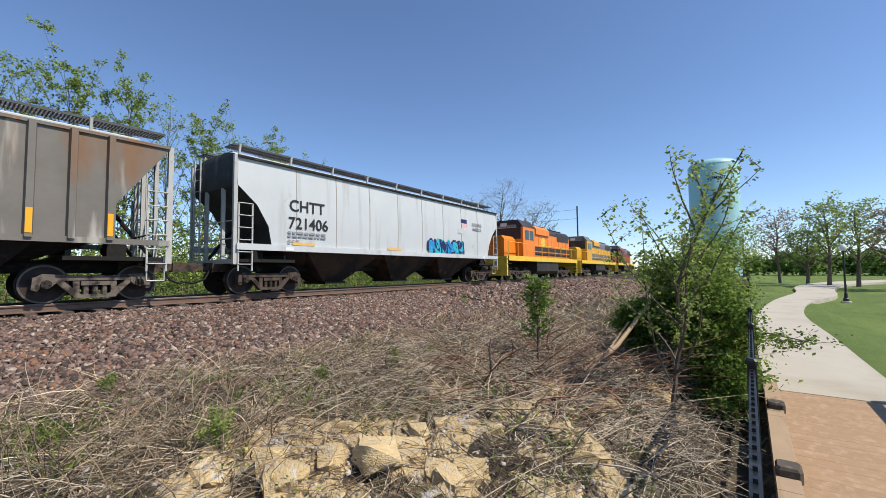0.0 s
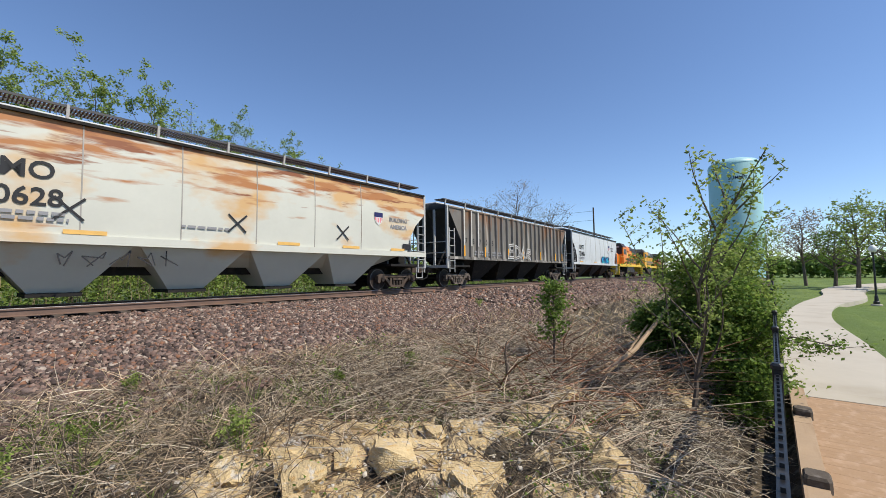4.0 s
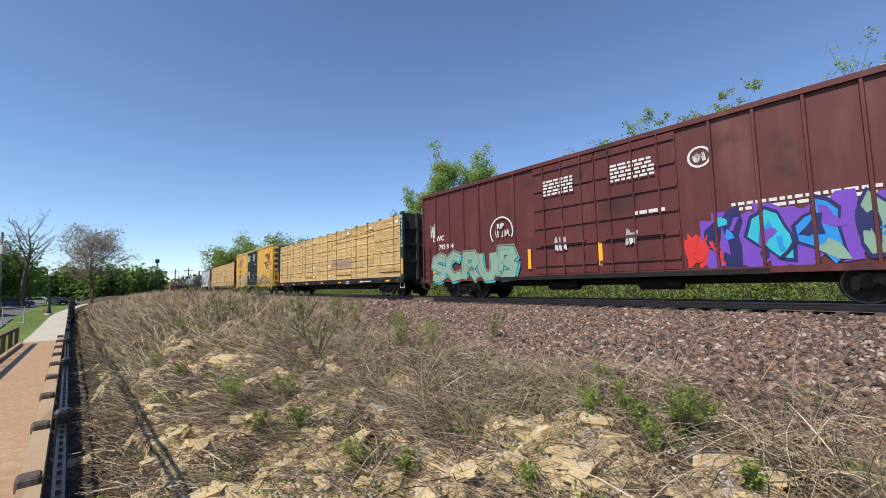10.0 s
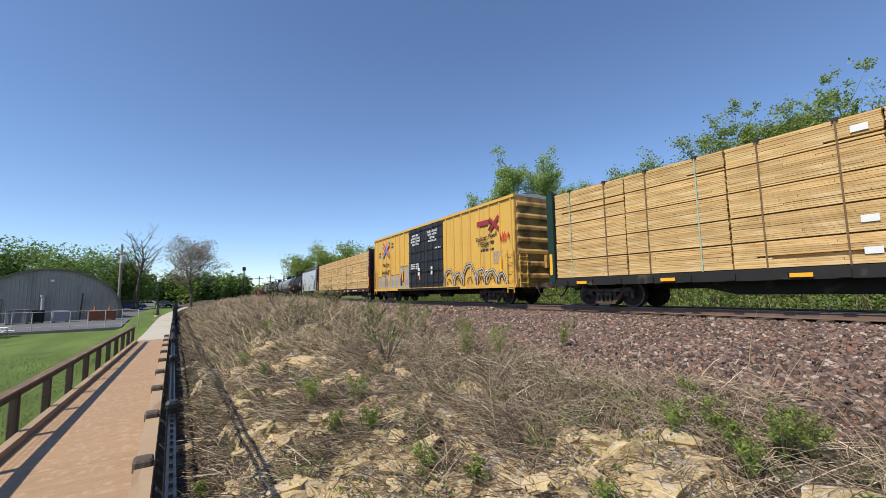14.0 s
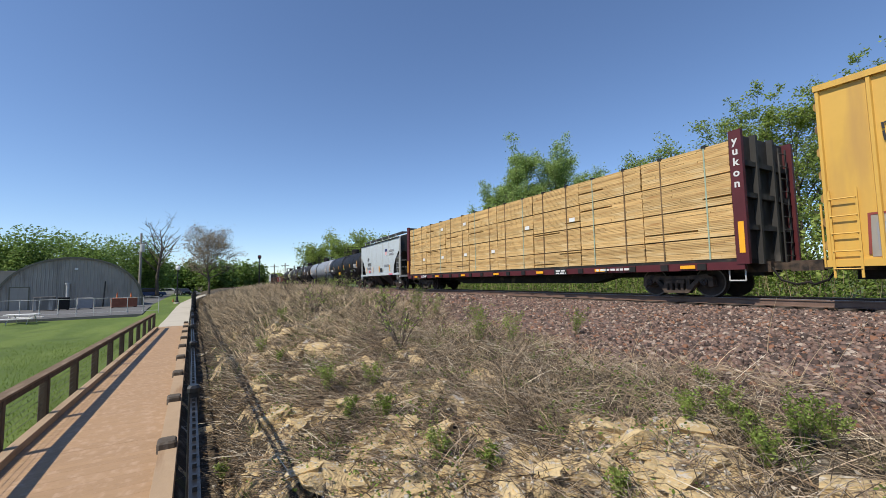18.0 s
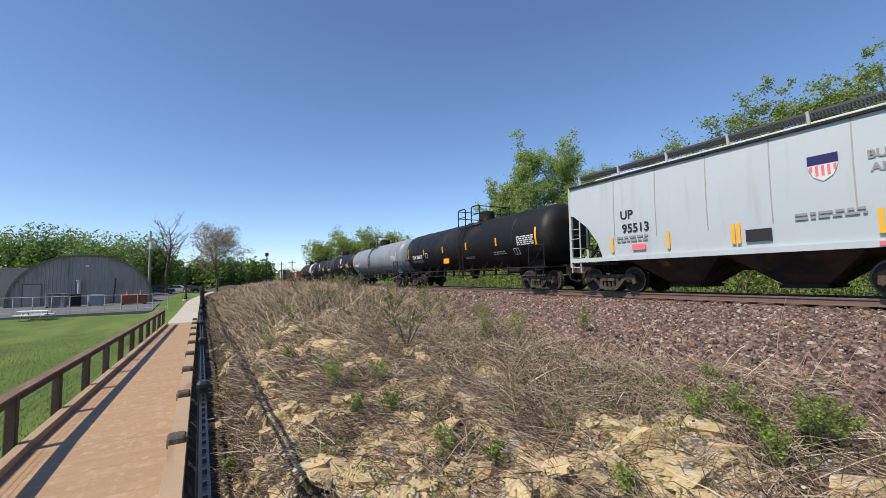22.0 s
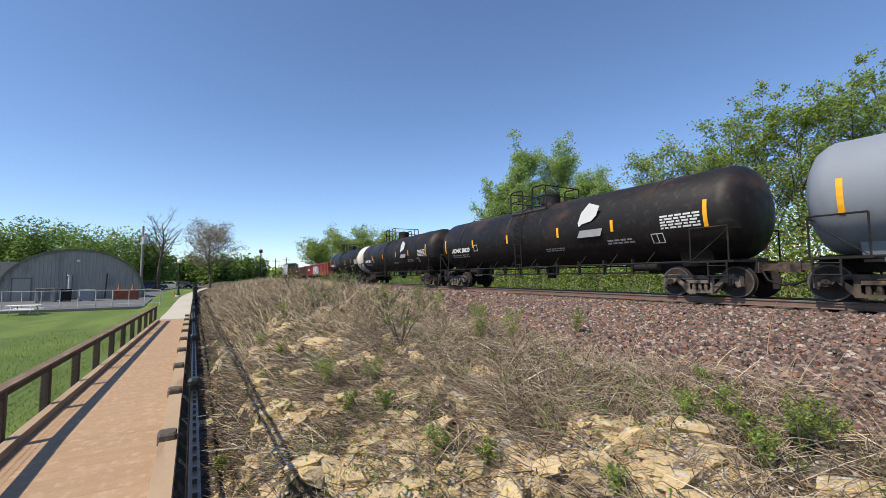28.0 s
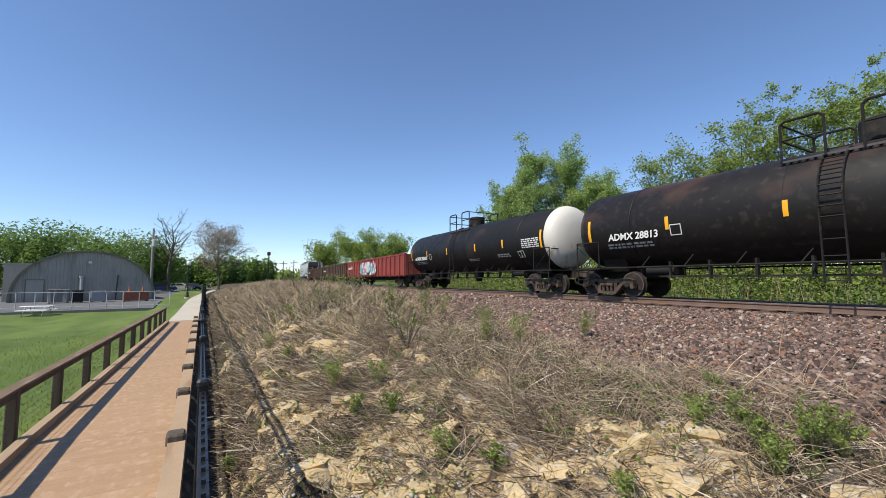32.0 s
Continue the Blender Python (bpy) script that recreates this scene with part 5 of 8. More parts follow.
WHEELSET = wheelset_shape().mesh("wheelset", [M["wheel"], M["tread"]], True)
SIDE_FRAME = {k: side_frame_shape().mesh("side_frame", M[k]) for k in ("truck", "truck_pale")}
BOLSTER = Shape().box(-0.22, -1.0, 0.34, 0.22, 1.0, 0.62).box(-0.5, -0.12, 0.30, 0.5, 0.12, 0.40).mesh("bolster", M["under"])
KEYED, WHEELS = [], []


def trucks(car, half, look_="truck", axles=2, base=1.78):
    for x in (-half, half):
        t = new("truck")
        t.parent = car
        t.matrix_basis = pose(x, 0, 0)
        tagged(t, "four-wheel truck with cast side frames" if axles == 2 else "six-wheel engine truck")
        part("bolster", BOLSTER, None, t)
        for y in (-1.0, 1.0):
            f = part("side_frame", SIDE_FRAME[look_], None, t, "", False, pose(0, y, 0))
            if axles == 3:
                f.scale = (1.75, 1, 1)
        for i in range(axles):
            w = part("wheelset", WHEELSET, None, t, "", False, pose((i - (axles - 1) / 2) * base, 0, 0.46))
            WHEELS.append(w)


def couplers(car, end):
    for k in (-1, 1):
        s = Shape().box(*sorted_box(k * (end - 0.9), -0.30, 0.72, k * (end + 0.05), 0.30, 1.02))
        s.box(*sorted_box(k * end, -0.10, 0.78, k * (end + 0.55), 0.10, 0.98))
        s.prism([(k * (end + 0.45), -0.16), (k * (end + 0.82), -0.12), (k * (end + 0.84), 0.02), (k * (end + 0.62), 0.14), (k * (end + 0.45), 0.14)][::k], 2, 0.74, 1.02)
        part("coupler", s, M["truck"], car)
        h = Shape().path([(k * (end + 0.1), -0.35, 0.85), (k * (end + 0.3), -0.40, 0.50), (k * (end + 0.6), -0.3, 0.38), (k * (end + 0.85), -0.1, 0.45)], 0.03, 6)
        part("air_hose", h, M["under"], car)


def sorted_box(x0, y0, z0, x1, y1, z1):
    return min(x0, x1), min(y0, y1), min(z0, z1), max(x0, x1), max(y0, y1), max(z0, z1)


def ladder_shape(w, z0, z1, step=0.38, r=0.022):
    s = Shape()
    for x in (-w / 2, w / 2):
        s.box(x - r, -r * 0.8, z0, x + r, r * 0.8, z1)
    z = z0 + 0.2
    while z < z1:
        s.rod((-w / 2, -0.03, z), (w / 2, -0.03, z), 0.016, 5)
        z += step
    return s


def grating_shape(L, w, seg=0.13):
    s = Shape()
    for y in (0, w * 0.5, w):
        s.box(-L / 2, y - 0.012, -0.03, L / 2, y + 0.012, 0.03)
    n = int(L / seg)
    for i in range(n + 1):
        x = -L / 2 + i * L / n
        s.box(x - seg * 0.2, 0, -0.012, x + seg * 0.2, w, 0.012)
    return s


def loft(rings):
    """A closed body from level rings (z, half width, half length)."""
    s = Shape()
    for z, w, h in rings:
        s.v += [(-h, -w, z), (h, -w, z), (h, w, z), (-h, w, z)]
    for k in range(len(rings) - 1):
        a = 4 * k
        s.f += [(a + i, a + (i + 1) % 4, a + 4 + (i + 1) % 4, a + 4 + i) for i in range(4)]
    s.f += [(3, 2, 1, 0), tuple(4 * (len(rings) - 1) + i for i in range(4))]
    return s


def band(shape, rings, x, w, proud):
    """A strip up the near and the far side of a lofted body."""
    for sgn in (-1, 1):
        for (z0, w0, _), (z1, w1, _) in zip(rings, rings[1:]):
            p = [(x - w, sgn * w0, z0), (x + w, sgn * w0, z0), (x + w, sgn * w1, z1), (x - w, sgn * w1, z1)]
            q = [(a, b + sgn * proud, c) for a, b, c in p]
            f = [(4, 5, 6, 7), (0, 4, 7, 3), (1, 2, 6, 5), (0, 1, 5, 4), (3, 7, 6, 2)]
            shape.add(p + q, f if sgn < 0 else [g[::-1] for g in f])
    return shape


def strips(car, xs, z, y, h=0.09, w=0.42, m="amber"):
    for x in xs:
        part("reflector", Shape().box(x - w / 2, y - 0.006, z, x + w / 2, y, z + h), M[m], car)


def graffiti(car, x0, x1, z0, z1, y, keys, seed, n=26, edge="navy_paint"):
    """Sprayed letterforms: fat bent shapes with an outline, inner fields and strokes, each colour a layer."""
    rnd = random.Random(seed)
    serial = itertools.count()

    def add(key, order, pts):
        pts = [(min(x1 + 0.1, max(x0 - 0.1, a)), min(z1, max(z0, b))) for a, b in pts]
        d = y - 0.002 - 0.0022 * order - 0.00007 * (next(serial) % 24)
        part("graffiti", Shape().prism(pts, 1, d - 0.0015, d), M[key], car)

    def blob(cx, cz, w, h, turn, k=13):
        out = []
        ph, amp = rnd.uniform(0, 6.28), rnd.uniform(0.15, 0.35)
        for i in range(k):
            a = 2 * math.pi * i / k
            r = (1 + amp * math.sin(3 * a + ph)) * rnd.uniform(0.82, 1.15)
            px, pz = r * math.cos(a) * w, r * math.sin(a) * h
            out.append((cx + px * math.cos(turn) - pz * math.sin(turn), cz + px * math.sin(turn) + pz * math.cos(turn)))
        return out

    H = z1 - z0
    count = max(3, round((x1 - x0) / (H * 0.62)))
    step = (x1 - x0) / count
    mid = (z0 + z1) / 2
    for j in range(count * 2):
        add(keys[0], 0, blob(x0 + step * (j + 0.5) / 2, mid + rnd.uniform(-0.12, 0.12) * H, step * 0.55, H * rnd.uniform(0.36, 0.52), 0))
    for j in range(count):
        cx, turn = x0 + step * (j + 0.5), rnd.uniform(-0.5, 0.5)
        form = blob(cx, mid, step * 0.46, H * 0.44, turn)
        c2 = sum(p[0] for p in form) / len(form), sum(p[1] for p in form) / len(form)
        add(edge if edge != keys[0] else keys[-1], 1 + j % 2, form)
        add(keys[(j + 1) % len(keys)], 3 + j % 2, [(c2[0] + (a - c2[0]) * 0.84, c2[1] + (b - c2[1]) * 0.86) for a, b in form])
        for q in range(3):
            add(keys[rnd.randrange(len(keys))], 5 + q, blob(cx + rnd.uniform(-0.3, 0.3) * step, mid + rnd.uniform(-0.3, 0.3) * H, step * rnd.uniform(0.10, 0.22), H * rnd.uniform(0.07, 0.22), rnd.uniform(-1, 1), 8))
        for q in range(2):
            u, w, t = cx + rnd.uniform(-0.4, 0.4) * step, mid + rnd.uniform(-0.3, 0.2) * H, rnd.uniform(-0.9, 0.9)
            ln, th = H * rnd.uniform(0.2, 0.42), 0.03 + 0.02 * H
            dx, dz = math.sin(t) * ln / 2, math.cos(t) * ln / 2
            add(edge if q else keys[rnd.randrange(len(keys))], 8 + q, [(u - dx - th, w - dz), (u - dx + th, w - dz), (u + th * 0.4 + dx * 0.3, w), (u + dx + th, w + dz), (u + dx - th, w + dz), (u - th + dx * 0.3, w)])


def scrawl(car, x0, x1, z0, z1, y, key, seed, r=0.022, n=9, name="graffiti"):
    """A line of scribbled strokes."""
    rnd = random.Random(seed)
    s = Shape()
    for j in range(n):
        cx = x0 + (x1 - x0) * (j + 0.5) / n
        w = (x1 - x0) / n * 0.75
        p = [(cx + rnd.uniform(-w, w) * 0.6, z0 + (z1 - z0) * q + rnd.uniform(-0.05, 0.05) * (z1 - z0)) for q in (0, rnd.uniform(0.8, 1.0), rnd.uniform(0.3, 0.5), rnd.uniform(0.5, 0.9), 0.05)]
        for (a, b), (c, d) in zip(p, p[1:]):
            ln = math.hypot(c - a, d - b) or 1
            ux, uz = -(d - b) / ln * r, (c - a) / ln * r
            s.prism([(a - ux, b - uz), (c - ux, d - uz), (c + ux, d + uz), (a + ux, b + uz)], 1, y - 0.004, y - 0.002)
    return part(name, s, M[key], car)


def ribbon(parent, pts, w, y, m, name="emblem"):
    """A flat band along a bent line."""
    dirs = [((c2 - a) / math.hypot(c2 - a, d - b), (d - b) / math.hypot(c2 - a, d - b)) for (a, b), (c2, d) in zip(pts, pts[1:])]
    rows = []
    for i, (a, b) in enumerate(pts):
        u, v = dirs[max(0, i - 1)], dirs[min(i, len(dirs) - 1)]
        nx, nz = -(u[1] + v[1]), u[0] + v[0]
        ln = math.hypot(nx, nz)
        k = w / 2 / max(0.5, math.cos(math.acos(max(-1, min(1, u[0] * v[0] + u[1] * v[1]))) / 2))
        rows.append((a + nx / ln * k, b + nz / ln * k, a - nx / ln * k, b - nz / ln * k))
    s = Shape()
    for p, q in zip(rows, rows[1:]):
        s.prism([(p[2], p[3]), (q[2], q[3]), (q[0], q[1]), (p[0], p[1])], 1, y - 0.004, y)
    return part(name, s, m, parent)


def underfloor(car, half, z0=0.75, m="under"):
    part("center_sill", Shape().box(-half, -0.28, z0, half, 0.28, z0 + 0.32), M[m], car)


def brake_rig(car, end, y=-1.35):
    s = Shape().rod((end - 0.55, y, 1.0), (end - 0.15, y, 1.0), 0.02, 5).rod((end - 0.55, y, 1.0), (end - 0.55, y, 0.5), 0.02, 5).rod((end - 0.15, y, 1.0), (end - 0.15, y, 0.5), 0.02, 5).rod((end - 0.55, y, 0.5), (end - 0.15, y, 0.5), 0.022, 5)
    part("sill_step", s, M["steel_pale"], car)


def place(car, s0, s1, frac=0.36):
    KEYED.append((car, (s0 + s1) / 2, (s0 - s1) * frac))


# ---- covered hoppers ----
def hopper_car(s0, s1, label, paint, ribbed=False, bays=3, sill=(1.40, 1.60), slope=3.4, eave=4.33, post=None, trim="steel_pale", under="under_rust", truck_look="truck", inset=None, rib_step=1.0, rib_start=1.4, seam_step=1.75, top_seg=0.07):
    L = s0 - s1
    h = L / 2
    car = thing("hopper_car", label, "freight car", "cars of the passing freight train")
    zb, zt = sill
    inset = inset or ([(zt, 1.26), (2.43, 1.26), (slope, 0.15)] if ribbed else [(zt, 1.28), (2.2, 1.15), (2.85, 0.75), (slope, 0.13)])
    wide = (lambda z: 1.47) if ribbed else (lambda z: 1.50 - 0.05 * ((z - 2.7) / 1.4) ** 2)
    rings = [(z, wide(z), h - i) for z, i in inset]
    for z in (slope + 0.02, (slope + eave) / 2, eave):
        rings.append((z, wide(z), h - 0.12))
    sides = list(rings)
    rings += [(eave + 0.10, 1.25, h - 0.14), (eave + 0.24, 0.72, h - 0.2), (eave + 0.26, 0.4, h - 0.22)]
    shell = loft(rings)
    # end faces take the dark colour: dirt plus painted-in shade
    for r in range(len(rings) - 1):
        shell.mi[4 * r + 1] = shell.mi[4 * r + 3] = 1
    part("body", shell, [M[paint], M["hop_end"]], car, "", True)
    if ribbed:
        x = -h + rib_start
        while x < h - rib_start + 0.05:
            for sg in (-1, 1):
                rib = Shape().prism([(x - 0.09, sg * 1.47), (x + 0.09, sg * 1.47), (x + 0.06, sg * 1.60), (x - 0.06, sg * 1.60)][::sg], 2, zt - 0.05, eave - 0.02)
                part("side_post", rib, M[post or paint], car)
            x += rib_step
    else:
        x = -h + 2.2
        while x < h - 1.9:
            part("weld_seam", band(Shape(), [r for r in sides if r[0] > 1.5], x, 0.014, 0.010), M["seam"], car)
            x += seam_step
    part("eave", Shape().box(-h + 0.12, -1.52, eave - 0.05, h - 0.12, -1.44, eave + 0.02).box(-h + 0.12, 1.44, eave - 0.05, h - 0.12, 1.52, eave + 0.02), M["under"] if not ribbed else M[paint], car)
    for y in (-1.5, 1.5):
        part("side_sill", Shape().box(-h + 0.1, y - 0.05, zb, h - 0.1, y + 0.05, zt), M[trim if paint == "hop_rust" else paint], car)
    # hopper bays: a trough with chutes
    n = bays
    span = L - 5.2
    part("lower_body", loft([(0.95, 0.5, span / 2 - 0.2), (zb + 0.02, 1.38, span / 2 + 0.9)]), M[under], car)
    for i in range(n):
        cx = -span / 2 + span * (i + 0.5) / n
        w = span / n / 2
        b = Shape()
        b.add([(cx - 0.45, -0.55, 0.30), (cx + 0.45, -0.55, 0.30), (cx + 0.45, 0.55, 0.30), (cx - 0.45, 0.55, 0.30), (cx - w * 0.95, -1.40, zb), (cx + w * 0.95, -1.40, zb), (cx + w * 0.95, 1.40, zb), (cx - w * 0.95, 1.40, zb)],
              [(3, 2, 1, 0), (0, 1, 5, 4), (1, 2, 6, 5), (2, 3, 7, 6), (3, 0, 4, 7), (4, 5, 6, 7)])
        bay = part("hopper_bay", b, M[under], car)
        part("outlet_gate", Shape().box(cx - 0.5, -0.7, 0.22, cx + 0.5, 0.7, 0.32), M["under"], bay)
    underfloor(car, h - 0.3, 0.72)
    # ends
    for k in (-1, 1):
        e = Shape()
        for y in (-1.42, 1.42):
            e.box(*sorted_box(k * (h - 0.02), y - 0.05, 0.95, k * (h - 0.14), y + 0.05, eave + 0.02))
        for y in (-0.55, 0.55):
            e.box(*sorted_box(k * (h - 0.10), y - 0.05, 1.0, k * (h - 0.2), y + 0.05, slope))
        e.box(*sorted_box(k * (h - 0.03), -1.45, 0.98, k * (h - 0.2), 1.45, 1.12))
        e.rod((k * (h - 0.06), -1.4, 1.75), (k * (h - 0.06), 1.4, 1.75), 0.022, 5)
        e.rod((k * (h - 0.06), -1.4, 2.3), (k * (h - 0.06), 1.4, 2.3), 0.022, 5)
        part("end_frame", e, M[trim], car)
        part("end_platform", Shape().box(*sorted_box(k * (h - 0.05), -1.4, 1.02, k * (h - 2.2), 1.4, 1.12)), M["under"], car)
        for y in (-0.7, 0.7):
            part("slope_brace", Shape().rod((k * (h - 0.25), y, 1.1), (k * (h - 1.3), y, 2.5), 0.05, 6), M["under"], car)
        # end wall in the same colour, shade painted in with the dirt
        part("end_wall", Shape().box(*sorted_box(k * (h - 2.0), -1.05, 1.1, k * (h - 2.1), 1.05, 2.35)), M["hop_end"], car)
        part("brake_valve", Shape().box(*sorted_box(k * (h - 0.9), -0.95, 1.12, k * (h - 1.3), -0.55, 1.5)).rod((k * (h - 1.1), -0.75, 1.5), (k * (h - 0.4), -1.1, 1.75), 0.025, 5), M["under"], car)
        for y in (-1.5, 1.5):
            part("ladder", ladder_shape(0.44, 0.75, 3.0 if ribbed else eave * 0.66), M[trim], car, "", False, pose(k * (h - 0.38), y, 0))
        part("end_ladder", ladder_shape(0.42, 1.0, eave + 0.2), M[trim], car, "", False, pose(k * (h - 0.01), 0.95, 0, 0, 0, 90))
        s = Shape().turned([(-1.2, 0.16), (-0.2, 0.16)], 1, 12)
        part("air_tank", s, M["under"], car, "", True, pose(k * (h - 1.0), 0.6, 1.32))
    # roof walk and hatches
    part("hatch_trough", loft([(eave + 0.24, 0.42, h - 0.5), (eave + 0.36, 0.42, h - 0.5), (eave + 0.40, 0.36, h - 0.55)]), M["hop_light" if paint != "hop_rust" else "hop_rust_post"], car)
    for y in (-1.15, 0.60):
        part("running_board", grating_shape(L - 0.3, 0.55, top_seg), M["grating"], car, "", False, pose(0, y, eave + 0.42))
    x = -h + 0.35
    while x < h:
        for sg in (-1, 1):
            br = Shape().add([(x - 0.03, sg * 1.12, eave + 0.02), (x + 0.03, sg * 1.12, eave + 0.02), (x + 0.03, sg * 1.19, eave + 0.46), (x - 0.03, sg * 1.19, eave + 0.46), (x - 0.03, sg * 1.06, eave + 0.02), (x + 0.03, sg * 1.06, eave + 0.02), (x + 0.03, sg * 1.13, eave + 0.46), (x - 0.03, sg * 1.13, eave + 0.46)],
                   [(0, 1, 2, 3), (7, 6, 5, 4), (0, 3, 7, 4), (1, 5, 6, 2), (3, 2, 6, 7)])
            part("roof_bracket", br, M[trim], car)
        x += 1.85
    trucks(car, h - 1.52, truck_look)
    couplers(car, h)
    brake_rig(car, h)
    place(car, s0, s1)
    return car, h


def emblem(car, x, z, y, s=0.5):
    """A plain shield in three colours."""
    e = part("emblem", Shape().prism([(x - s * 0.42, z), (x + s * 0.42, z), (x + s * 0.45, z - s * 0.4), (x + s * 0.3, z - s * 0.8), (x, z - s), (x - s * 0.3, z - s * 0.8), (x - s * 0.45, z - s * 0.4)], 1, y - 0.003, y), M["white"], car)
    st = Shape()
    for i in range(5):
        u = x - s * 0.36 + i * s * 0.18
        st.box(u - s * 0.045, y - 0.006, z - s * (0.78 if 0 < i < 4 else 0.6), u + s * 0.045, y - 0.003, z - s * 0.38)
    part("emblem_stripe", st, M["pink_paint"], e)
    part("emblem_band", Shape().prism([(x - s * 0.46, z + 0.02), (x + s * 0.46, z + 0.02), (x + s * 0.46, z - s * 0.34), (x - s * 0.46, z - s * 0.34)], 1, y - 0.006, y - 0.003), M["navy_paint"], e)


Y = -1.515
c, h = hopper_car(22.98, 6.04, "light grey covered hopper car with blue graffiti", "hop_light")
word("CHTT", c, -h + 2.63, Y, 2.80, 0.56, M["black"])
word("721406", c, -h + 2.70, Y, 2.20, 0.56, M["black"])
bars(c, -h + 1.85, 1.88, -h + 3.5, 2.12, Y, M["grey_letter"], 2, 3)
bars(c, -h + 1.85, 1.68, -h + 2.3, 1.82, Y, M["grey_letter"], 2, 4, "data_panel")
panel(c, h - 4.6, 2.75, h - 4.0, 3.05, Y, M["hop_light"], "plate")
emblem(c, h - 4.0, 3.55, Y, 0.62)
word("BUILDING", c, h - 2.6, Y, 3.28, 0.24, M["grey_letter"])
word("AMERICA", c, h - 2.6, Y, 3.0, 0.24, M["grey_letter"])
graffiti(c, h - 7.3, h - 4.1, 1.45, 2.35, Y - 0.004, ["navy_paint", "blue_paint", "cyan_paint"], 5, 24)
strips(c, (-h + 2.5, -h + 7.2, h - 5.4), 1.62, Y, 0.10, 0.9, "amber_pale")
strips(c, (-h + 1.9, h - 1.9), 1.42, Y - 0.04, 0.12, 0.3, "tag")

c, h = hopper_car(4.5, -12.38, "weathered grey-brown ribbed covered hopper car with white graffiti", "hop_brown", True, 4, (1.42, 1.56), 4.0, 4.10, "hop_brown", "steel_pale", "under", "truck_pale", rib_step=0.705, rib_start=1.39)
for i, ch in enumerate("78705"):
    word(ch, c, -h + 1.742 + 0.705 * i, -1.478, 2.28, 0.42, M["black"])
word("U", c, -h + 2.447, -1.478, 2.86, 0.38, M["letter_faint"])
word("P", c, -h + 3.152, -1.478, 2.86, 0.38, M["letter_faint"])
for x in (1.39, 2.095, 2.80):
    part("pale_post_face", Shape().box(-h + x - 0.055, -1.606, 2.15, -h + x + 0.055, -1.601, 4.05), M["hop_dull"], c)
bars(c, -h + 2.5, 1.66, -h + 5.6, 1.95, Y, M["grey_letter"], 2, 7)
STROKES = {"E": [[(0.9, 1.0), (0.1, 0.92), (0.2, 0.52), (0.75, 0.54)], [(0.2, 0.52), (0.05, 0.04), (0.9, 0.06)]], "D": [[(0.1, 0.0), (0.15, 1.0), (0.7, 0.85), (0.95, 0.5), (0.7, 0.1), (0.1, 0.0)]],
           "A": [[(0.0, 0.0), (0.45, 1.0), (0.9, 0.0)], [(0.2, 0.35), (0.75, 0.38)]], "R": [[(0.1, 0.0), (0.15, 1.0), (0.7, 0.95), (0.8, 0.65), (0.2, 0.48), (0.95, 0.0)]]}
for i, ch in enumerate("EDAR"):
    for pts in STROKES[ch]:
        for w_, m_, d in ((0.17, "white", 0.100), (0.09, "hop_brown", 0.106)):
            ribbon(c, [(-h + 6.3 + 0.84 * i + 0.76 * u + 0.08 * w, 1.60 + (0.86 - 0.08 * i) * w) for u, w in pts], w_, Y - d, M[m_], "graffiti")
strips(c, (-h + 1.39, -h + 3.50, -h + 6.325, -h + 8.44, h - 5.62, h - 2.80, h - 1.39), 1.60, Y - 0.09, 0.55, 0.11)

c, h = hopper_car(-13.97, -30.56, "rust-stained cream covered hopper car", "hop_cream", False, 4, (1.45, 1.66), 3.4, 4.33, None, "steel_pale", "hop_cream", seam_step=2.1)
word("CMO", c, -h + 3.2, Y, 2.88, 0.56, M["black"])
word("20628", c, -h + 3.3, Y, 2.28, 0.56, M["black"])
bars(c, -h + 2.6, 1.92, -h + 4.1, 2.18, Y, M["grey_letter"], 2, 13)
bars(c, -h + 6.4, 2.0, -h + 7.7, 2.12, Y, M["grey_letter"], 1, 14)
for x in (-4.2, -0.4, 3.5):
    part("chalk_cross", Shape().prism([(x - 0.3, 2.0), (x - 0.24, 1.98), (x + 0.3, 2.5), (x + 0.26, 2.54)], 1, Y - 0.004, Y - 0.001).prism([(x - 0.28, 2.5), (x - 0.25, 2.54), (x + 0.28, 2.02), (x + 0.25, 1.98)], 1, Y - 0.007, Y - 0.004), M["black"], c)
emblem(c, h - 3.0, 3.2, Y, 0.5)
word("BUILDING", c, h - 1.85, Y, 2.92, 0.24, M["grey_letter"])
word("AMERICA", c, h - 1.85, Y, 2.62, 0.24, M["grey_letter"])
panel(c, h - 1.6, 1.75, h - 1.1, 2.0, Y, M["black"], "data_panel")
scrawl(c, -h + 3.8, -h + 6.4, 0.95, 1.35, -1.42, "black", 21, 0.015, 5)
strips(c, (-h + 4.4, -h + 9.6, h - 4.4, h - 1.9), 1.68, Y, 0.10, 0.8, "amber_pale")

c, h = hopper_car(-31.85, -48.35, "grimy pale covered hopper car with purple paint stains", "hop_dull", False, 3, (0.99, 1.26), 2.95, 4.37, None, "steel_pale", "under_rust", "truck", [(1.26, 1.5), (1.8, 1.25), (2.4, 0.8), (2.95, 0.15)], seam_step=1.42)
panel(c, -h + 1.58, 1.92, -h + 2.82, 2.24, Y, M["hop_white"], "number_patch")
panel(c, -h + 1.72, 2.36, -h + 2.4, 2.66, Y, M["hop_white"], "initial_patch")
word("UP", c, -h + 2.06, Y - 0.006, 2.39, 0.36, M["black"])
word("99924", c, -h + 2.2, Y - 0.006, 1.96, 0.36, M["black"], 1.0)
word("C", c, -h + 4.14, Y, 2.26, 0.2, M["black"])
bars(c, -h + 1.6, 1.55, -h + 2.8, 1.84, Y, M["grey_letter"], 2, 31)
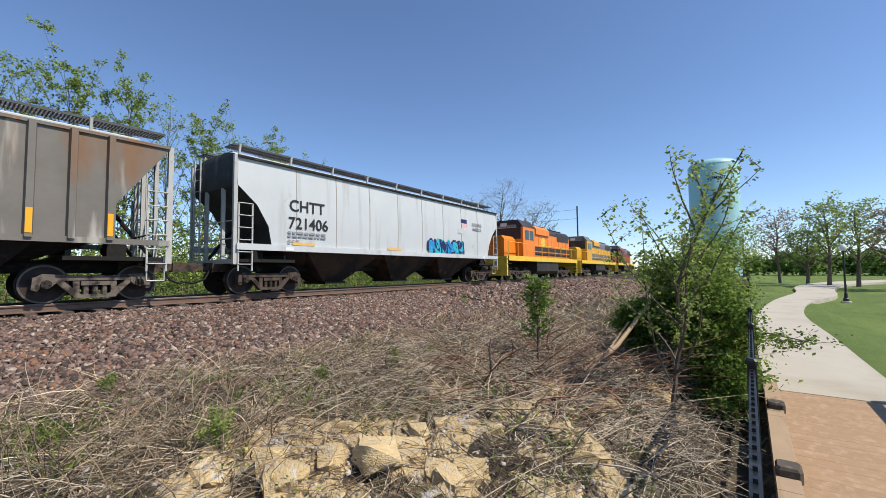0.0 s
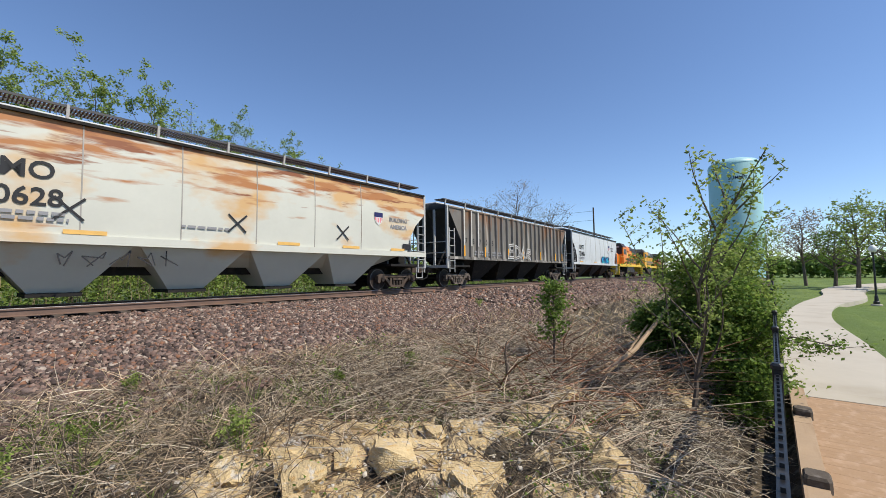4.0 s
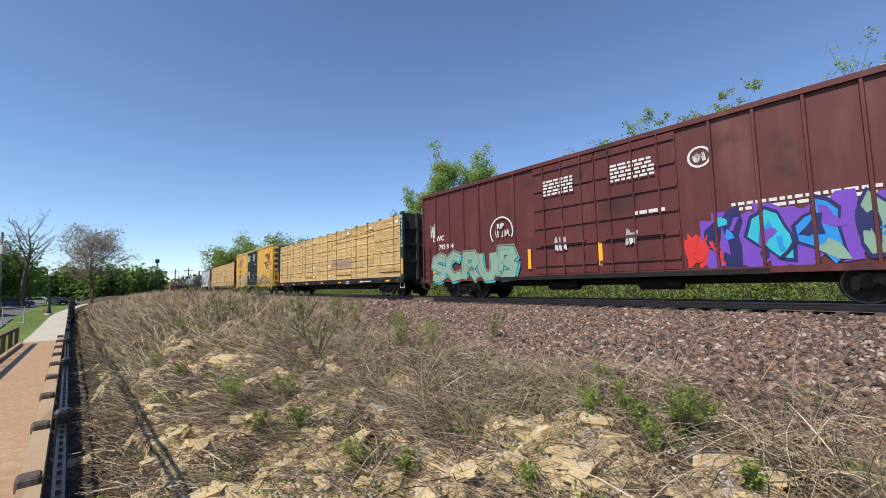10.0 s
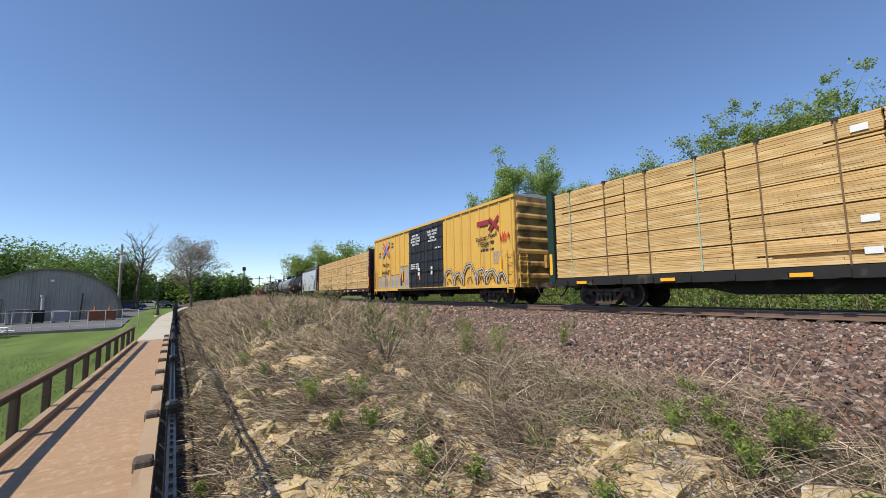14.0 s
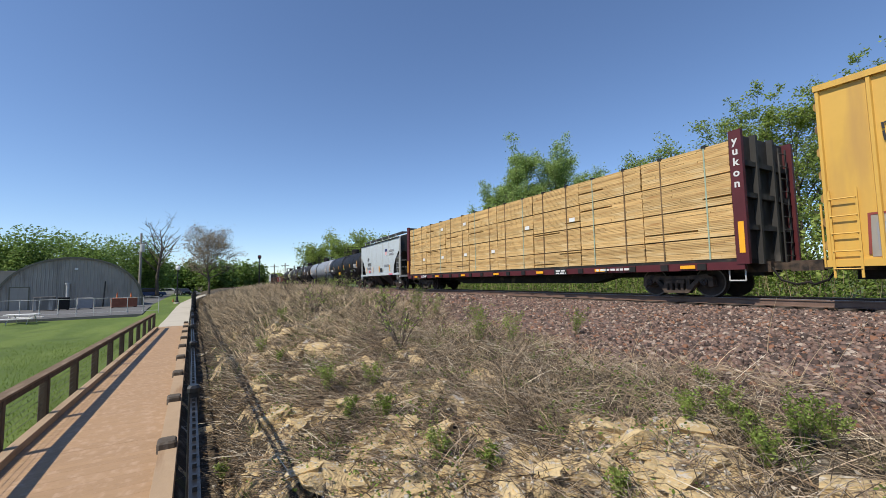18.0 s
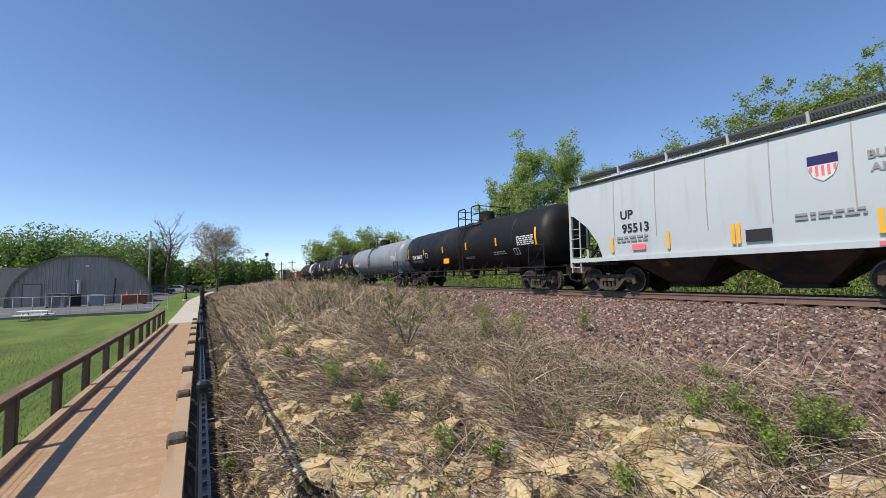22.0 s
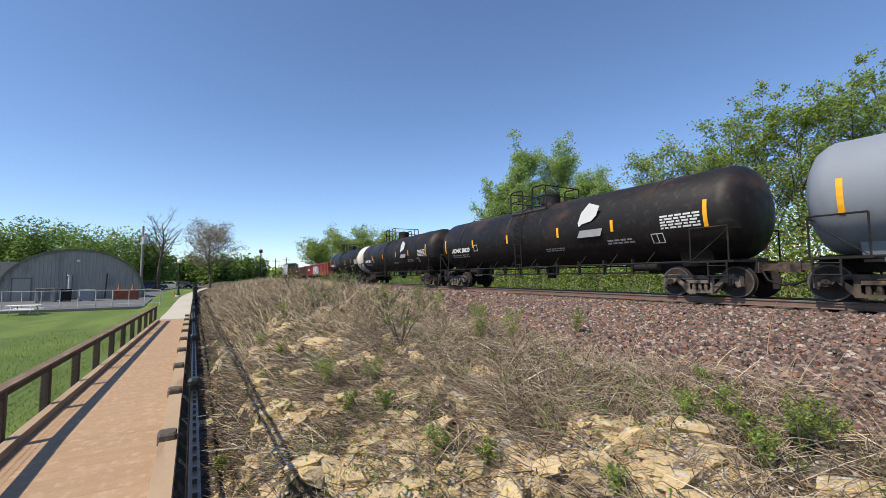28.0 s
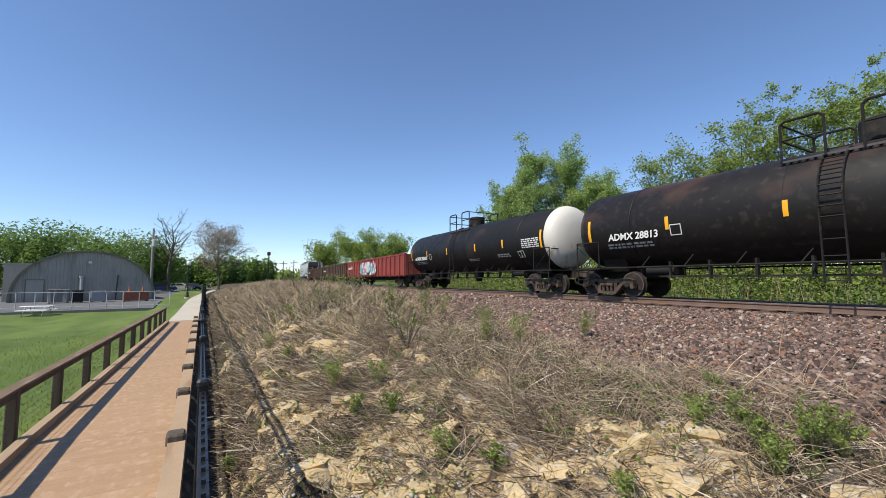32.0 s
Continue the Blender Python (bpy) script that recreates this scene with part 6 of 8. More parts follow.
scrawl(c, -h + 4.3, -h + 6.2, 1.55, 2.05, Y, "grey_letter", 33, 0.012, 6)
panel(c, h - 3.1, 1.55, h - 2.75, 1.8, Y, M["green_paint"], "sticker")
panel(c, h - 2.6, 1.55, h - 1.9, 1.85, Y, M["black"], "data_panel")
bars(c, h - 2.8, 2.05, h - 1.9, 2.35, Y, M["grey_letter"], 2, 35)
bars(c, -h + 4.0, 1.06, -h + 6.6, 1.14, Y - 0.05, M["grey_letter"], 1, 36)
bars(c, h - 9.0, 1.06, h - 6.0, 1.16, Y - 0.05, M["blue_paint"], 1, 37)
strips(c, (-h + 2.05, -h + 5.05, -h + 8.6, h - 4.6, h - 3.0, h - 0.9), 1.06, Y - 0.04, 0.14, 0.6)
strips(c, (-h + 2.6, h - 2.4), 1.06, Y - 0.04, 0.12, 0.3, "pink_paint")
part("eave_groove", Shape().box(-h + 0.2, -1.505, 4.05, h - 0.2, -1.47, 4.09).box(-h + 0.2, -1.505, 4.16, h - 0.2, -1.47, 4.19), M["grey_letter"], c)

c, h = hopper_car(-49.89, -66.58, "heavily rusted ribbed covered hopper car with graffiti", "hop_rust", True, 4, (1.50, 1.62), 4.1, 4.22, "hop_rust_post", "steel_pale", "under_rust", "truck_pale", rib_step=0.77, rib_start=1.415)
for txt, x in (("72", -h + 1.80), ("27", -h + 2.57), ("28", -h + 3.34)):
    word(txt, c, x, -1.478, 1.86, 0.42, M["black"])
for txt, x in (("M", -h + 1.80), ("P", -h + 2.57)):
    word(txt, c, x, -1.478, 2.46, 0.34, M["letter_faint"])
part("spray_blob", Shape().prism([(-h + 3.05, 2.26), (-h + 3.2, 2.18), (-h + 3.52, 2.22), (-h + 3.58, 2.42), (-h + 3.34, 2.66), (-h + 3.06, 2.46)], 1, -1.482, -1.478), M["letter_faint"], c)
scrawl(c, -h + 3.9, -h + 4.6, 1.78, 2.12, -1.478, "black", 48, 0.02, 3)
scrawl(c, -h + 5.9, -h + 6.9, 1.72, 2.3, Y - 0.1, "black", 41, 0.016, 5)
scrawl(c, -h + 7.4, -h + 9.2, 1.72, 2.4, Y - 0.1, "black", 43, 0.02, 5)
scrawl(c, h - 6.0, h - 4.6, 1.70, 2.5, Y - 0.1, "black", 42, 0.026, 4)
graffiti(c, h - 6.85, h - 6.0, 1.66, 2.12, -1.476, ["tag", "cyan_paint", "tag"], 44, 8, "blue_paint")
graffiti(c, h - 8.3, h - 7.5, 1.66, 2.08, -1.476, ["tag", "hop_white"], 46, 8, "mint_paint")
panel(c, h - 4.06, 1.78, h - 3.52, 2.25, Y, M["tag"], "data_panel")
panel(c, h - 3.97, 1.9, h - 3.62, 2.17, Y - 0.006, M["grey_letter"], "data_panel")
panel(c, h - 2.97, 1.78, h - 2.45, 2.25, Y, M["tag"], "data_panel")
for dx in (0.06, 0.30):
    for dz in (0.05, 0.26):
        panel(c, h - 2.97 + dx, 1.78 + dz, h - 2.97 + dx + 0.18, 1.78 + dz + 0.15, Y - 0.006, M["black"], "data_mark")
ring = Shape()
for i in range(24):
    a0, a1 = i * math.pi / 12, (i + 1) * math.pi / 12
    ring.prism([(h - 6.42 + 0.42 * math.cos(a0), 2.94 + 0.42 * math.sin(a0)), (h - 6.42 + 0.42 * math.cos(a1), 2.94 + 0.42 * math.sin(a1)), (h - 6.42 + 0.36 * math.cos(a1), 2.94 + 0.36 * math.sin(a1)), (h - 6.42 + 0.36 * math.cos(a0), 2.94 + 0.36 * math.sin(a0))], 1, Y - 0.09, Y - 0.085)
part("round_emblem", ring, M["hop_cream"], c)
bars(c, h - 6.67, 2.84, h - 6.17, 3.08, Y - 0.004, M["hop_cream"], 3, 45)
strips(c, (-h + 1.415, -h + 4.495, -h + 7.575, h - 5.265, h - 3.725, h - 1.415), 1.62, Y - 0.09, 0.5, 0.10)

c, h = hopper_car(-157.92, -169.29, "short pale blue-white two-bay covered hopper car", "hop_white", False, 2, (1.15, 1.30), 3.0, 4.19, None, "steel_pale", "under_rust", "truck", [(1.30, 1.6), (1.9, 1.4), (2.5, 0.95), (3.0, 0.3)], seam_step=1.6)
word("UP", c, -h + 2.72, Y, 2.60, 0.42, M["black"])
word("95513", c, -h + 3.05, Y, 2.12, 0.42, M["black"])
bars(c, -h + 2.3, 1.78, -h + 3.5, 2.02, Y, M["grey_letter"], 2, 51)
panel(c, -h + 2.9, 1.48, -h + 3.4, 1.68, Y, M["pink_paint"], "spray_patch")
emblem(c, h - 3.3, 3.40, Y, 0.62)
word("BUILDING", c, h - 1.95, Y, 3.12, 0.26, M["grey_letter"])
word("AMERICA", c, h - 1.95, Y, 2.82, 0.26, M["grey_letter"])
panel(c, h - 5.0, 1.48, h - 4.4, 1.8, Y, M["black"], "data_panel")
bars(c, h - 3.9, 1.9, h - 2.6, 2.1, Y, M["grey_letter"], 2, 52)
strips(c, (-h + 2.1, -h + 4.2, -h + 6.2, h - 5.3, h - 2.4), 1.45, Y, 0.55, 0.09)
strips(c, (h - 2.0,), 1.18, Y - 0.05, 0.1, 0.9, "pink_paint")

hopper_car(-324.0, -340.0, "distant pale covered hopper car", "hop_white")


# ---- box cars ----
def box_car(s0, s1, label, paint, door, end_paint, top=5.1, sill=0.76, door_x=(-2.4, 2.0), post_step=1.17):
    L = s0 - s1
    h = L / 2
    car = thing("box_car", label, "freight car", "cars of the passing freight train")
    b = Shape().box(-h + 0.08, -1.45, sill + 0.05, h - 0.08, 1.45, top - 0.12)
    part("body", b, M[paint], car)
    for y in (-1, 1):
        part("side_sill", Shape().box(-h, min(y * 1.40, y * 1.52), sill, h, max(y * 1.40, y * 1.52), sill + 0.16), M[paint], car)
        part("top_chord", Shape().box(-h, min(y * 1.38, y * 1.53), top - 0.18, h, max(y * 1.38, y * 1.53), top - 0.04), M[paint], car)
        x = -h + 0.06
        while x < h:
            if not (door_x[0] - 0.1 < x < door_x[1] + 0.1):
                part("side_post", Shape().prism([(x - 0.05, y * 1.45), (x + 0.05, y * 1.45), (x + 0.03, y * 1.51), (x - 0.03, y * 1.51)][::-y], 2, sill + 0.16, top - 0.18), M[paint], car)
            x += post_step
        for a, c in ((door_x[0], (door_x[0] + door_x[1]) / 2), ((door_x[0] + door_x[1]) / 2, door_x[1])):
            d = part("door", Shape().box(a + 0.03, min(y * 1.45, y * 1.50), sill + 0.18, c - 0.03, max(y * 1.45, y * 1.50), top - 0.22), M[door], car)
            for i in range(6):
                z = sill + 0.45 + i * (top - sill - 0.9) / 5
                part("door_rib", Shape().box(a + 0.05, min(y * 1.50, y * 1.545), z, c - 0.05, max(y * 1.50, y * 1.545), z + 0.09), M[door], d)
            for q in (0.2, 0.5, 0.8):
                x = a + (c - a) * q
                part("lock_bar", Shape().rod((x, y * 1.57, sill + 0.15), (x, y * 1.57, top - 0.2), 0.026, 6), M[door], d)
            part("door_handle", Shape().box(a + 0.3, min(y * 1.55, y * 1.6), sill + 1.2, c - 0.4, max(y * 1.55, y * 1.6), sill + 1.27), M[door], d)
        part("door_rail", Shape().box(door_x[0] - 1.9, min(y * 1.47, y * 1.56), sill - 0.02, door_x[1] + 1.9, max(y * 1.47, y * 1.56), sill + 0.12), M["under"], car)
    for k in (-1, 1):
        part("car_end", Shape().box(*sorted_box(k * (h - 0.1), -1.46, sill, k * (h - 0.02), 1.46, top - 0.1)), M[end_paint], car)
        n = 7
        for i in range(n):
            z = sill + 0.5 + i * (top - sill - 1.0) / (n - 1)
            part("end_rib", Shape().prism([(k * (h - 0.02), z - 0.17), (k * (h + 0.06), z - 0.06), (k * (h + 0.06), z + 0.06), (k * (h - 0.02), z + 0.17)][::k], 1, -1.35, 1.35), M[end_paint], car)
        for y in (-1.53, 1.53):
            part("ladder", ladder_shape(0.46, sill - 0.25, sill + 1.75, 0.40), M[paint], car, "", False, pose(k * (h - 0.36), y, 0))
        part("end_ladder", ladder_shape(0.44, sill, sill + 1.5, 0.40), M[paint], car, "", False, pose(k * (h + 0.08), -1.1, 0, 0, 0, 90 * k))
        part("brake_housing", Shape().box(*sorted_box(k * (h + 0.02), 0.2, sill + 0.9, k * (h + 0.2), 0.75, sill + 1.5)), M[end_paint], car)
    rf = Shape().prism([(-1.46, top - 0.12), (1.46, top - 0.12), (1.40, top - 0.03), (0, top + 0.08), (-1.40, top - 0.03)], 0, -h + 0.02, h - 0.02)
    x = -h + 0.6
    roof = part("roof", rf, M["roof_metal"], car)
    while x < h - 0.3:
        part("roof_rib", Shape().prism([(-1.4, top - 0.02), (1.4, top - 0.02), (1.36, top + 0.03), (0, top + 0.13), (-1.36, top + 0.03)], 0, x - 0.05, x + 0.05), M["roof_metal"], roof)
        x += 1.4
    underfloor(car, h - 0.2, 0.5)
    for x in (-1.8, 1.6):
        part("air_tank", Shape().turned([(-0.6, 0.2), (0.6, 0.2)], 0, 12), M["under"], car, "", True, pose(x, -0.7, 0.55))
    trucks(car, L * 0.37)
    couplers(car, h)
    place(car, s0, s1, 0.37)
    return car, h


GLYPHS = {"S": [[(0.92, 0.86), (0.6, 1.0), (0.2, 0.9), (0.14, 0.64), (0.45, 0.52), (0.84, 0.42), (0.86, 0.14), (0.5, 0.0), (0.08, 0.1)]], "C": [[(0.95, 0.86), (0.55, 1.0), (0.14, 0.76), (0.08, 0.34), (0.4, 0.0), (0.95, 0.1)]],
          "R": [[(0.14, 0.0), (0.18, 1.0), (0.68, 1.0), (0.88, 0.76), (0.66, 0.52), (0.26, 0.48)], [(0.5, 0.5), (0.98, 0.0)]], "U": [[(0.1, 1.0), (0.12, 0.3), (0.36, 0.02), (0.66, 0.04), (0.86, 0.3), (0.92, 1.0)]],
          "B": [[(0.14, 0.02), (0.16, 1.0), (0.7, 0.98), (0.82, 0.76), (0.5, 0.54), (0.9, 0.36), (0.82, 0.06), (0.2, 0.0)]]}


def throw_up(car, body, x0, x1, z0, z1, y, fill, shade, edge, halo):
    """Fat sprayed letters: a pale halo, a drop shade, a dark outline, the fill and a light streak."""
    step = (x1 - x0) / len(body)
    for i, ch in enumerate(body):
        lean = 0.10 * (-1) ** i
        for pts in GLYPHS[ch]:
            p = [(x0 + step * (i + 0.04 + u * 0.92) + lean * (w - 0.5), z0 + (0.12 + 0.76 * w) * (z1 - z0) + 0.05 * math.sin(i * 2.1)) for u, w in pts]
            k = 0.0004 * i
            ribbon(car, p, 0.52, y - 0.001 - k, M[halo], "graffiti")
            ribbon(car, [(a + 0.07, b - 0.07) for a, b in p], 0.40, y - 0.004 - k, M[shade], "graffiti")
            ribbon(car, p, 0.41, y - 0.008 - k, M[edge], "graffiti")
            ribbon(car, p, 0.36, y - 0.012 - k, M[fill], "graffiti")
            ribbon(car, [(a - 0.07, b + 0.06) for a, b in p[:3]], 0.035, y - 0.016 - k, M[halo], "graffiti")


YB = -1.456
c, h = box_car(-68.34, -87.05, "dark oxide red box car with large bright graffiti", "box_red", "box_red", "box_red", 5.12, 0.76, (-2.5, 2.55), 0.975)
# white band letters of a rail company, drawn as one bent ribbon
ribbon(c, [(h - 1.55 + 0.72 * (a + 2.68), b) for a, b in ((-2.75, 4.62), (-3.5, 4.62), (-3.72, 4.5), (-3.75, 4.33), (-3.66, 4.15), (-3.5, 4.06), (-2.85, 4.06), (-2.72, 4.12), (-2.66, 4.25), (-2.62, 4.5), (-2.5, 4.6), (-2.36, 4.56), (-1.92, 4.12), (-1.76, 4.08), (-1.64, 4.18), (-1.6, 4.66))], 0.14, YB - 0.004, M["white"])
bars(c, h - 2.35, 3.70, h - 0.65, 3.86, YB - 0.002, M["white"], 1, 61)
STROKES.update({"M": [[(0.0, 0.0), (0.15, 1.0), (0.5, 0.4), (0.85, 1.0), (1.0, 0.0)]], "O": [[(0.5, 1.0), (0.1, 0.7), (0.15, 0.2), (0.5, 0.0), (0.9, 0.3), (0.85, 0.8), (0.5, 1.0)]], "S": GLYPHS["S"]})
for i, ch in enumerate("DEMOS"):
    for pts in STROKES[ch]:
        ribbon(c, [(h - 1.85 + 0.27 * i + 0.27 * u + 0.05 * w, 3.0 + 0.42 * w - 0.03 * i) for u, w in pts], 0.045, YB - 0.06, M["white"], "graffiti")
ribbon(c, [(h - 1.5, 3.5), (h - 1.3, 3.6), (h - 0.95, 3.62), (h - 0.9, 3.5), (h - 1.25, 3.44)], 0.04, YB - 0.06, M["white"], "graffiti")
ribbon(c, [(h - 1.5, 2.88), (h - 1.1, 2.9), (h - 0.7, 2.86)], 0.04, YB - 0.06, M["white"], "graffiti")
scrawl(c, h - 0.62, h - 0.15, 3.3, 3.95, YB - 0.065, "white", 63, 0.014, 5)
ringc = Shape()
for i in range(20):
    a0, a1 = i * math.pi / 10, (i + 1) * math.pi / 10
    ringc.prism([(3.1 + r * math.cos(a), 4.0 + r * math.sin(a)) for r, a in ((0.3, a0), (0.3, a1), (0.24, a1), (0.24, a0))], 1, YB - 0.006, YB - 0.002)
part("round_emblem", ringc, M["white"], c)
scrawl(c, 2.93, 3.27, 3.87, 4.13, YB - 0.004, "white", 64, 0.03, 3)
for x0, x1, seed in ((-2.0, -0.75, 65), (0.6, 1.95, 66)):
    bars(c, x0, 3.75, x1, 4.35, YB - 0.115, M["white"], 5, seed, "door_notice")
bars(c, 1.3, 2.6, 2.2, 2.78, YB - 0.1, M["white"], 1, 67)
scrawl(c, -1.6, -1.1, 1.75, 2.25, YB - 0.115, "white", 68, 0.03, 3)
scrawl(c, 0.9, 1.4, 1.75, 2.25, YB - 0.115, "white", 69, 0.03, 3)
bars(c, h - 5.6, 2.35, h - 2.9, 2.62, YB - 0.004, M["white"], 2, 70)
graffiti(c, 2.65, 3.5, 0.95, 1.95, YB - 0.004, ["red_paint", "red_paint"], 71, 8, "red_paint")
graffiti(c, 3.1, h - 1.6, 0.92, 2.55, YB - 0.010, ["violet_paint", "navy_paint", "cyan_paint", "blue_paint", "mint_paint", "navy_paint", "violet_paint"], 72, 70)
graffiti(c, h - 2.1, h - 0.9, 0.92, 1.22, YB - 0.03, ["orange_paint", "red_paint"], 73, 8, "violet_paint")
strips(c, (h - 1.35, -h + 0.9, -h + 6.6, 0.1), 1.15, YB - 0.05, 0.75, 0.14)
word("DWC", c, -h + 1.2, YB - 0.002, 2.72, 0.34, M["white"])
word("793 914", c, -h + 1.75, YB - 0.002, 2.30, 0.32, M["white"])
throw_up(c, "SCRUB", -h + 0.75, -h + 6.0, 0.74, 2.06, YB - 0.05, "mint_paint", "cyan_paint", "black", "spray_haze")
arc = Shape()
for i in range(-2, 17):
    a0, a1 = i * math.pi / 14, (i + 1) * math.pi / 14
    arc.prism([(-h + 5.25 + r * math.cos(a), 2.72 + r * math.sin(a)) for r, a in ((0.62, a0), (0.62, a1), (0.56, a1), (0.56, a0))], 1, YB - 0.07, YB - 0.066)
part("graffiti", arc, M["white"], c)
word("RIP", c, -h + 5.2, YB - 0.066, 2.86, 0.28, M["white"])
scrawl(c, -h + 4.85, -h + 5.7, 2.5, 2.8, YB - 0.066, "white", 77, 0.02, 5)
scrawl(c, -h + 0.55, -h + 1.0, 2.9, 3.6, YB - 0.004, "white", 75, 0.03, 3)

c, h = box_car(-113.43, -132.02, "bright yellow box car with black doors", "box_yellow", "black_door", "box_end", 5.16, 0.80, (-2.32, 2.55), 0.87)
panel(c, h - 3.05, 3.98, h - 1.95, 4.24, YB - 0.056, M["logo_red"], "emblem")
ribbon(c, [(h - 1.95, 4.24), (h - 1.2, 3.66)], 0.2, YB - 0.062, M["logo_red"])
ribbon(c, [(h - 1.95, 3.66), (h - 1.15, 4.28)], 0.2, YB - 0.058, M["logo_red"])
ribbon(c, [(h - 2.02, 4.2), (h - 1.72, 3.95), (h - 2.02, 3.7)], 0.07, YB - 0.066, M["black"])
word("Railcar Pooling", c, h - 2.05, YB - 0.056, 3.27, 0.33, M["black"], 1.0, 0.2)
word("Experts", c, h - 2.15, YB - 0.056, 2.95, 0.33, M["black"], 1.0, 0.2)
bars(c, h - 2.8, 2.62, h - 1.6, 2.84, YB, M["black"], 1, 80)
bars(c, h - 1.75, 1.95, h - 1.0, 2.6, YB, M["grey_letter"], 7, 81)
panel(c, h - 2.45, 1.40, h - 1.95, 1.70, YB - 0.004, M["tag"], "data_panel")
panel(c, h - 2.42, 1.43, h - 1.98, 1.67, YB - 0.01, M["black"], "data_panel")
word("next", c, -h + 1.32, YB - 0.004, 3.78, 0.28, M["black"], 1.0, 0.2)
word("load", c, -h + 1.32, YB - 0.004, 3.52, 0.28, M["black"], 1.0, 0.2)
word("any", c, -h + 3.92, YB - 0.004, 4.36, 0.28, M["black"], 1.0, 0.2)
word("road", c, -h + 3.92, YB - 0.004, 4.10, 0.28, M["black"], 1.0, 0.2)
# four arrows that meet, each in two stripes
mx, mz = -h + 2.63, 4.02
for sx, sz, near, far_ in ((-1, 1, "red_paint", "blue_paint"), (-1, -1, "blue_paint", "red_paint"), (1, 1, "blue_paint", "red_paint"), (1, -1, "red_paint", "blue_paint")):
    ribbon(c, [(mx + sx * 0.06, mz + sz * 0.12), (mx + sx * 0.66, mz + sz * 0.62)], 0.16, YB - 0.058, M[near])
    ribbon(c, [(mx + sx * 0.10, mz + sz * 0.03), (mx + sx * 0.66, mz + sz * 0.46)], 0.05, YB - 0.062, M["white"])
    ribbon(c, [(mx + sx * 0.12, mz - sz * 0.04), (mx + sx * 0.66, mz + sz * 0.34)], 0.14, YB - 0.066, M[far_])
word("TB OX", c, -h + 2.62, YB - 0.056, 2.72, 0.36, M["black"], 1.3)
word("665632", c, -h + 2.68, YB - 0.056, 2.14, 0.38, M["black"], 1.6)
for x, z, lines in ((-1.12, 4.42, ("IMPORTANT", "CLOSE THIS DOOR", "BEFORE CLOSING", "MAIN DOOR")), (1.33, 4.42, ("CLOSE AND LOCK", "BOTH DOORS", "BEFORE", "MOVING CAR"))):
    for i, txt in enumerate(lines):
        word(txt, c, x, YB - 0.115, z - 0.2 * i, 0.18, M["white"])
bars(c, -1.9, 2.2, -0.6, 2.6, YB - 0.115, M["white"], 3, 84)
bars(c, 1.7, 3.3, 2.4, 3.45, YB - 0.115, M["white"], 1, 87)
for x in (-0.75, 1.1):
    panel(c, x, 1.75, x + 0.28, 2.25, YB - 0.118, M["white"], "data_panel")
for i, (a, w, top_) in enumerate(((6.6, 1.15, 1.85), (5.5, 1.0, 1.65), (4.55, 1.35, 2.05), (3.2, 0.9, 1.7), (2.4, 1.1, 1.6), (1.4, 0.7, 1.5))):
    x = h - a
    hump = [(x, 1.0), (x + 0.06 * w, 1.0 + 0.6 * (top_ - 1.0)), (x + 0.3 * w, top_), (x + 0.62 * w, top_ + 0.05), (x + 0.9 * w, 1.0 + 0.55 * (top_ - 1.0)), (x + w, 1.0)]
    ribbon(c, hump, 0.26, YB - 0.057 - 0.0004 * i, M["box_end"], "graffiti")
    ribbon(c, hump, 0.13, YB - 0.062 - 0.0004 * i, M["hop_dull"], "graffiti")
    ribbon(c, hump, 0.06, YB - 0.067 - 0.0004 * i, M["black"], "graffiti")
    ribbon(c, [(x + 0.3 * w, 1.05), (x + 0.42 * w, 1.35), (x + 0.6 * w, 1.4), (x + 0.72 * w, 1.1)], 0.05, YB - 0.06, M["black"], "graffiti")
scrawl(c, h - 1.2, h - 0.35, 3.0, 3.5, YB - 0.065, "red_paint", 85, 0.02, 4)
for i, (a, b, z) in enumerate(((0.75, 2.35, 1.92), (2.4, 3.45, 2.08), (3.5, 5.2, 1.95), (5.3, 6.85, 2.5))):
    panel(c, -h + a, 1.0, -h + b, z, YB - 0.002, M["hut"], "paint_patch")
    panel(c, -h + a + 0.1, 1.15, -h + a + 0.42, 1.75, YB - 0.008, M["black" if i % 2 else "grey_letter"], "data_panel")
    bars(c, -h + a + 0.5, 1.2, -h + b - 0.1, 1.6, YB - 0.008, M["grey_letter"], 3, 880 + i)
    ribbon(c, [(-h + a - 0.03, 1.05), (-h + a, z + 0.02), (-h + b, z + 0.04)], 0.05, YB - 0.012, M["gon_red"], "paint_line")
scrawl(c, -h + 5.5, -h + 6.1, 1.4, 2.2, YB - 0.012, "gon_red", 89, 0.02, 5)
strips(c, (h - 1.1, -h + 3.4, -h + 5.9, -0.6), 1.5, YB - 0.065, 0.75, 0.16)


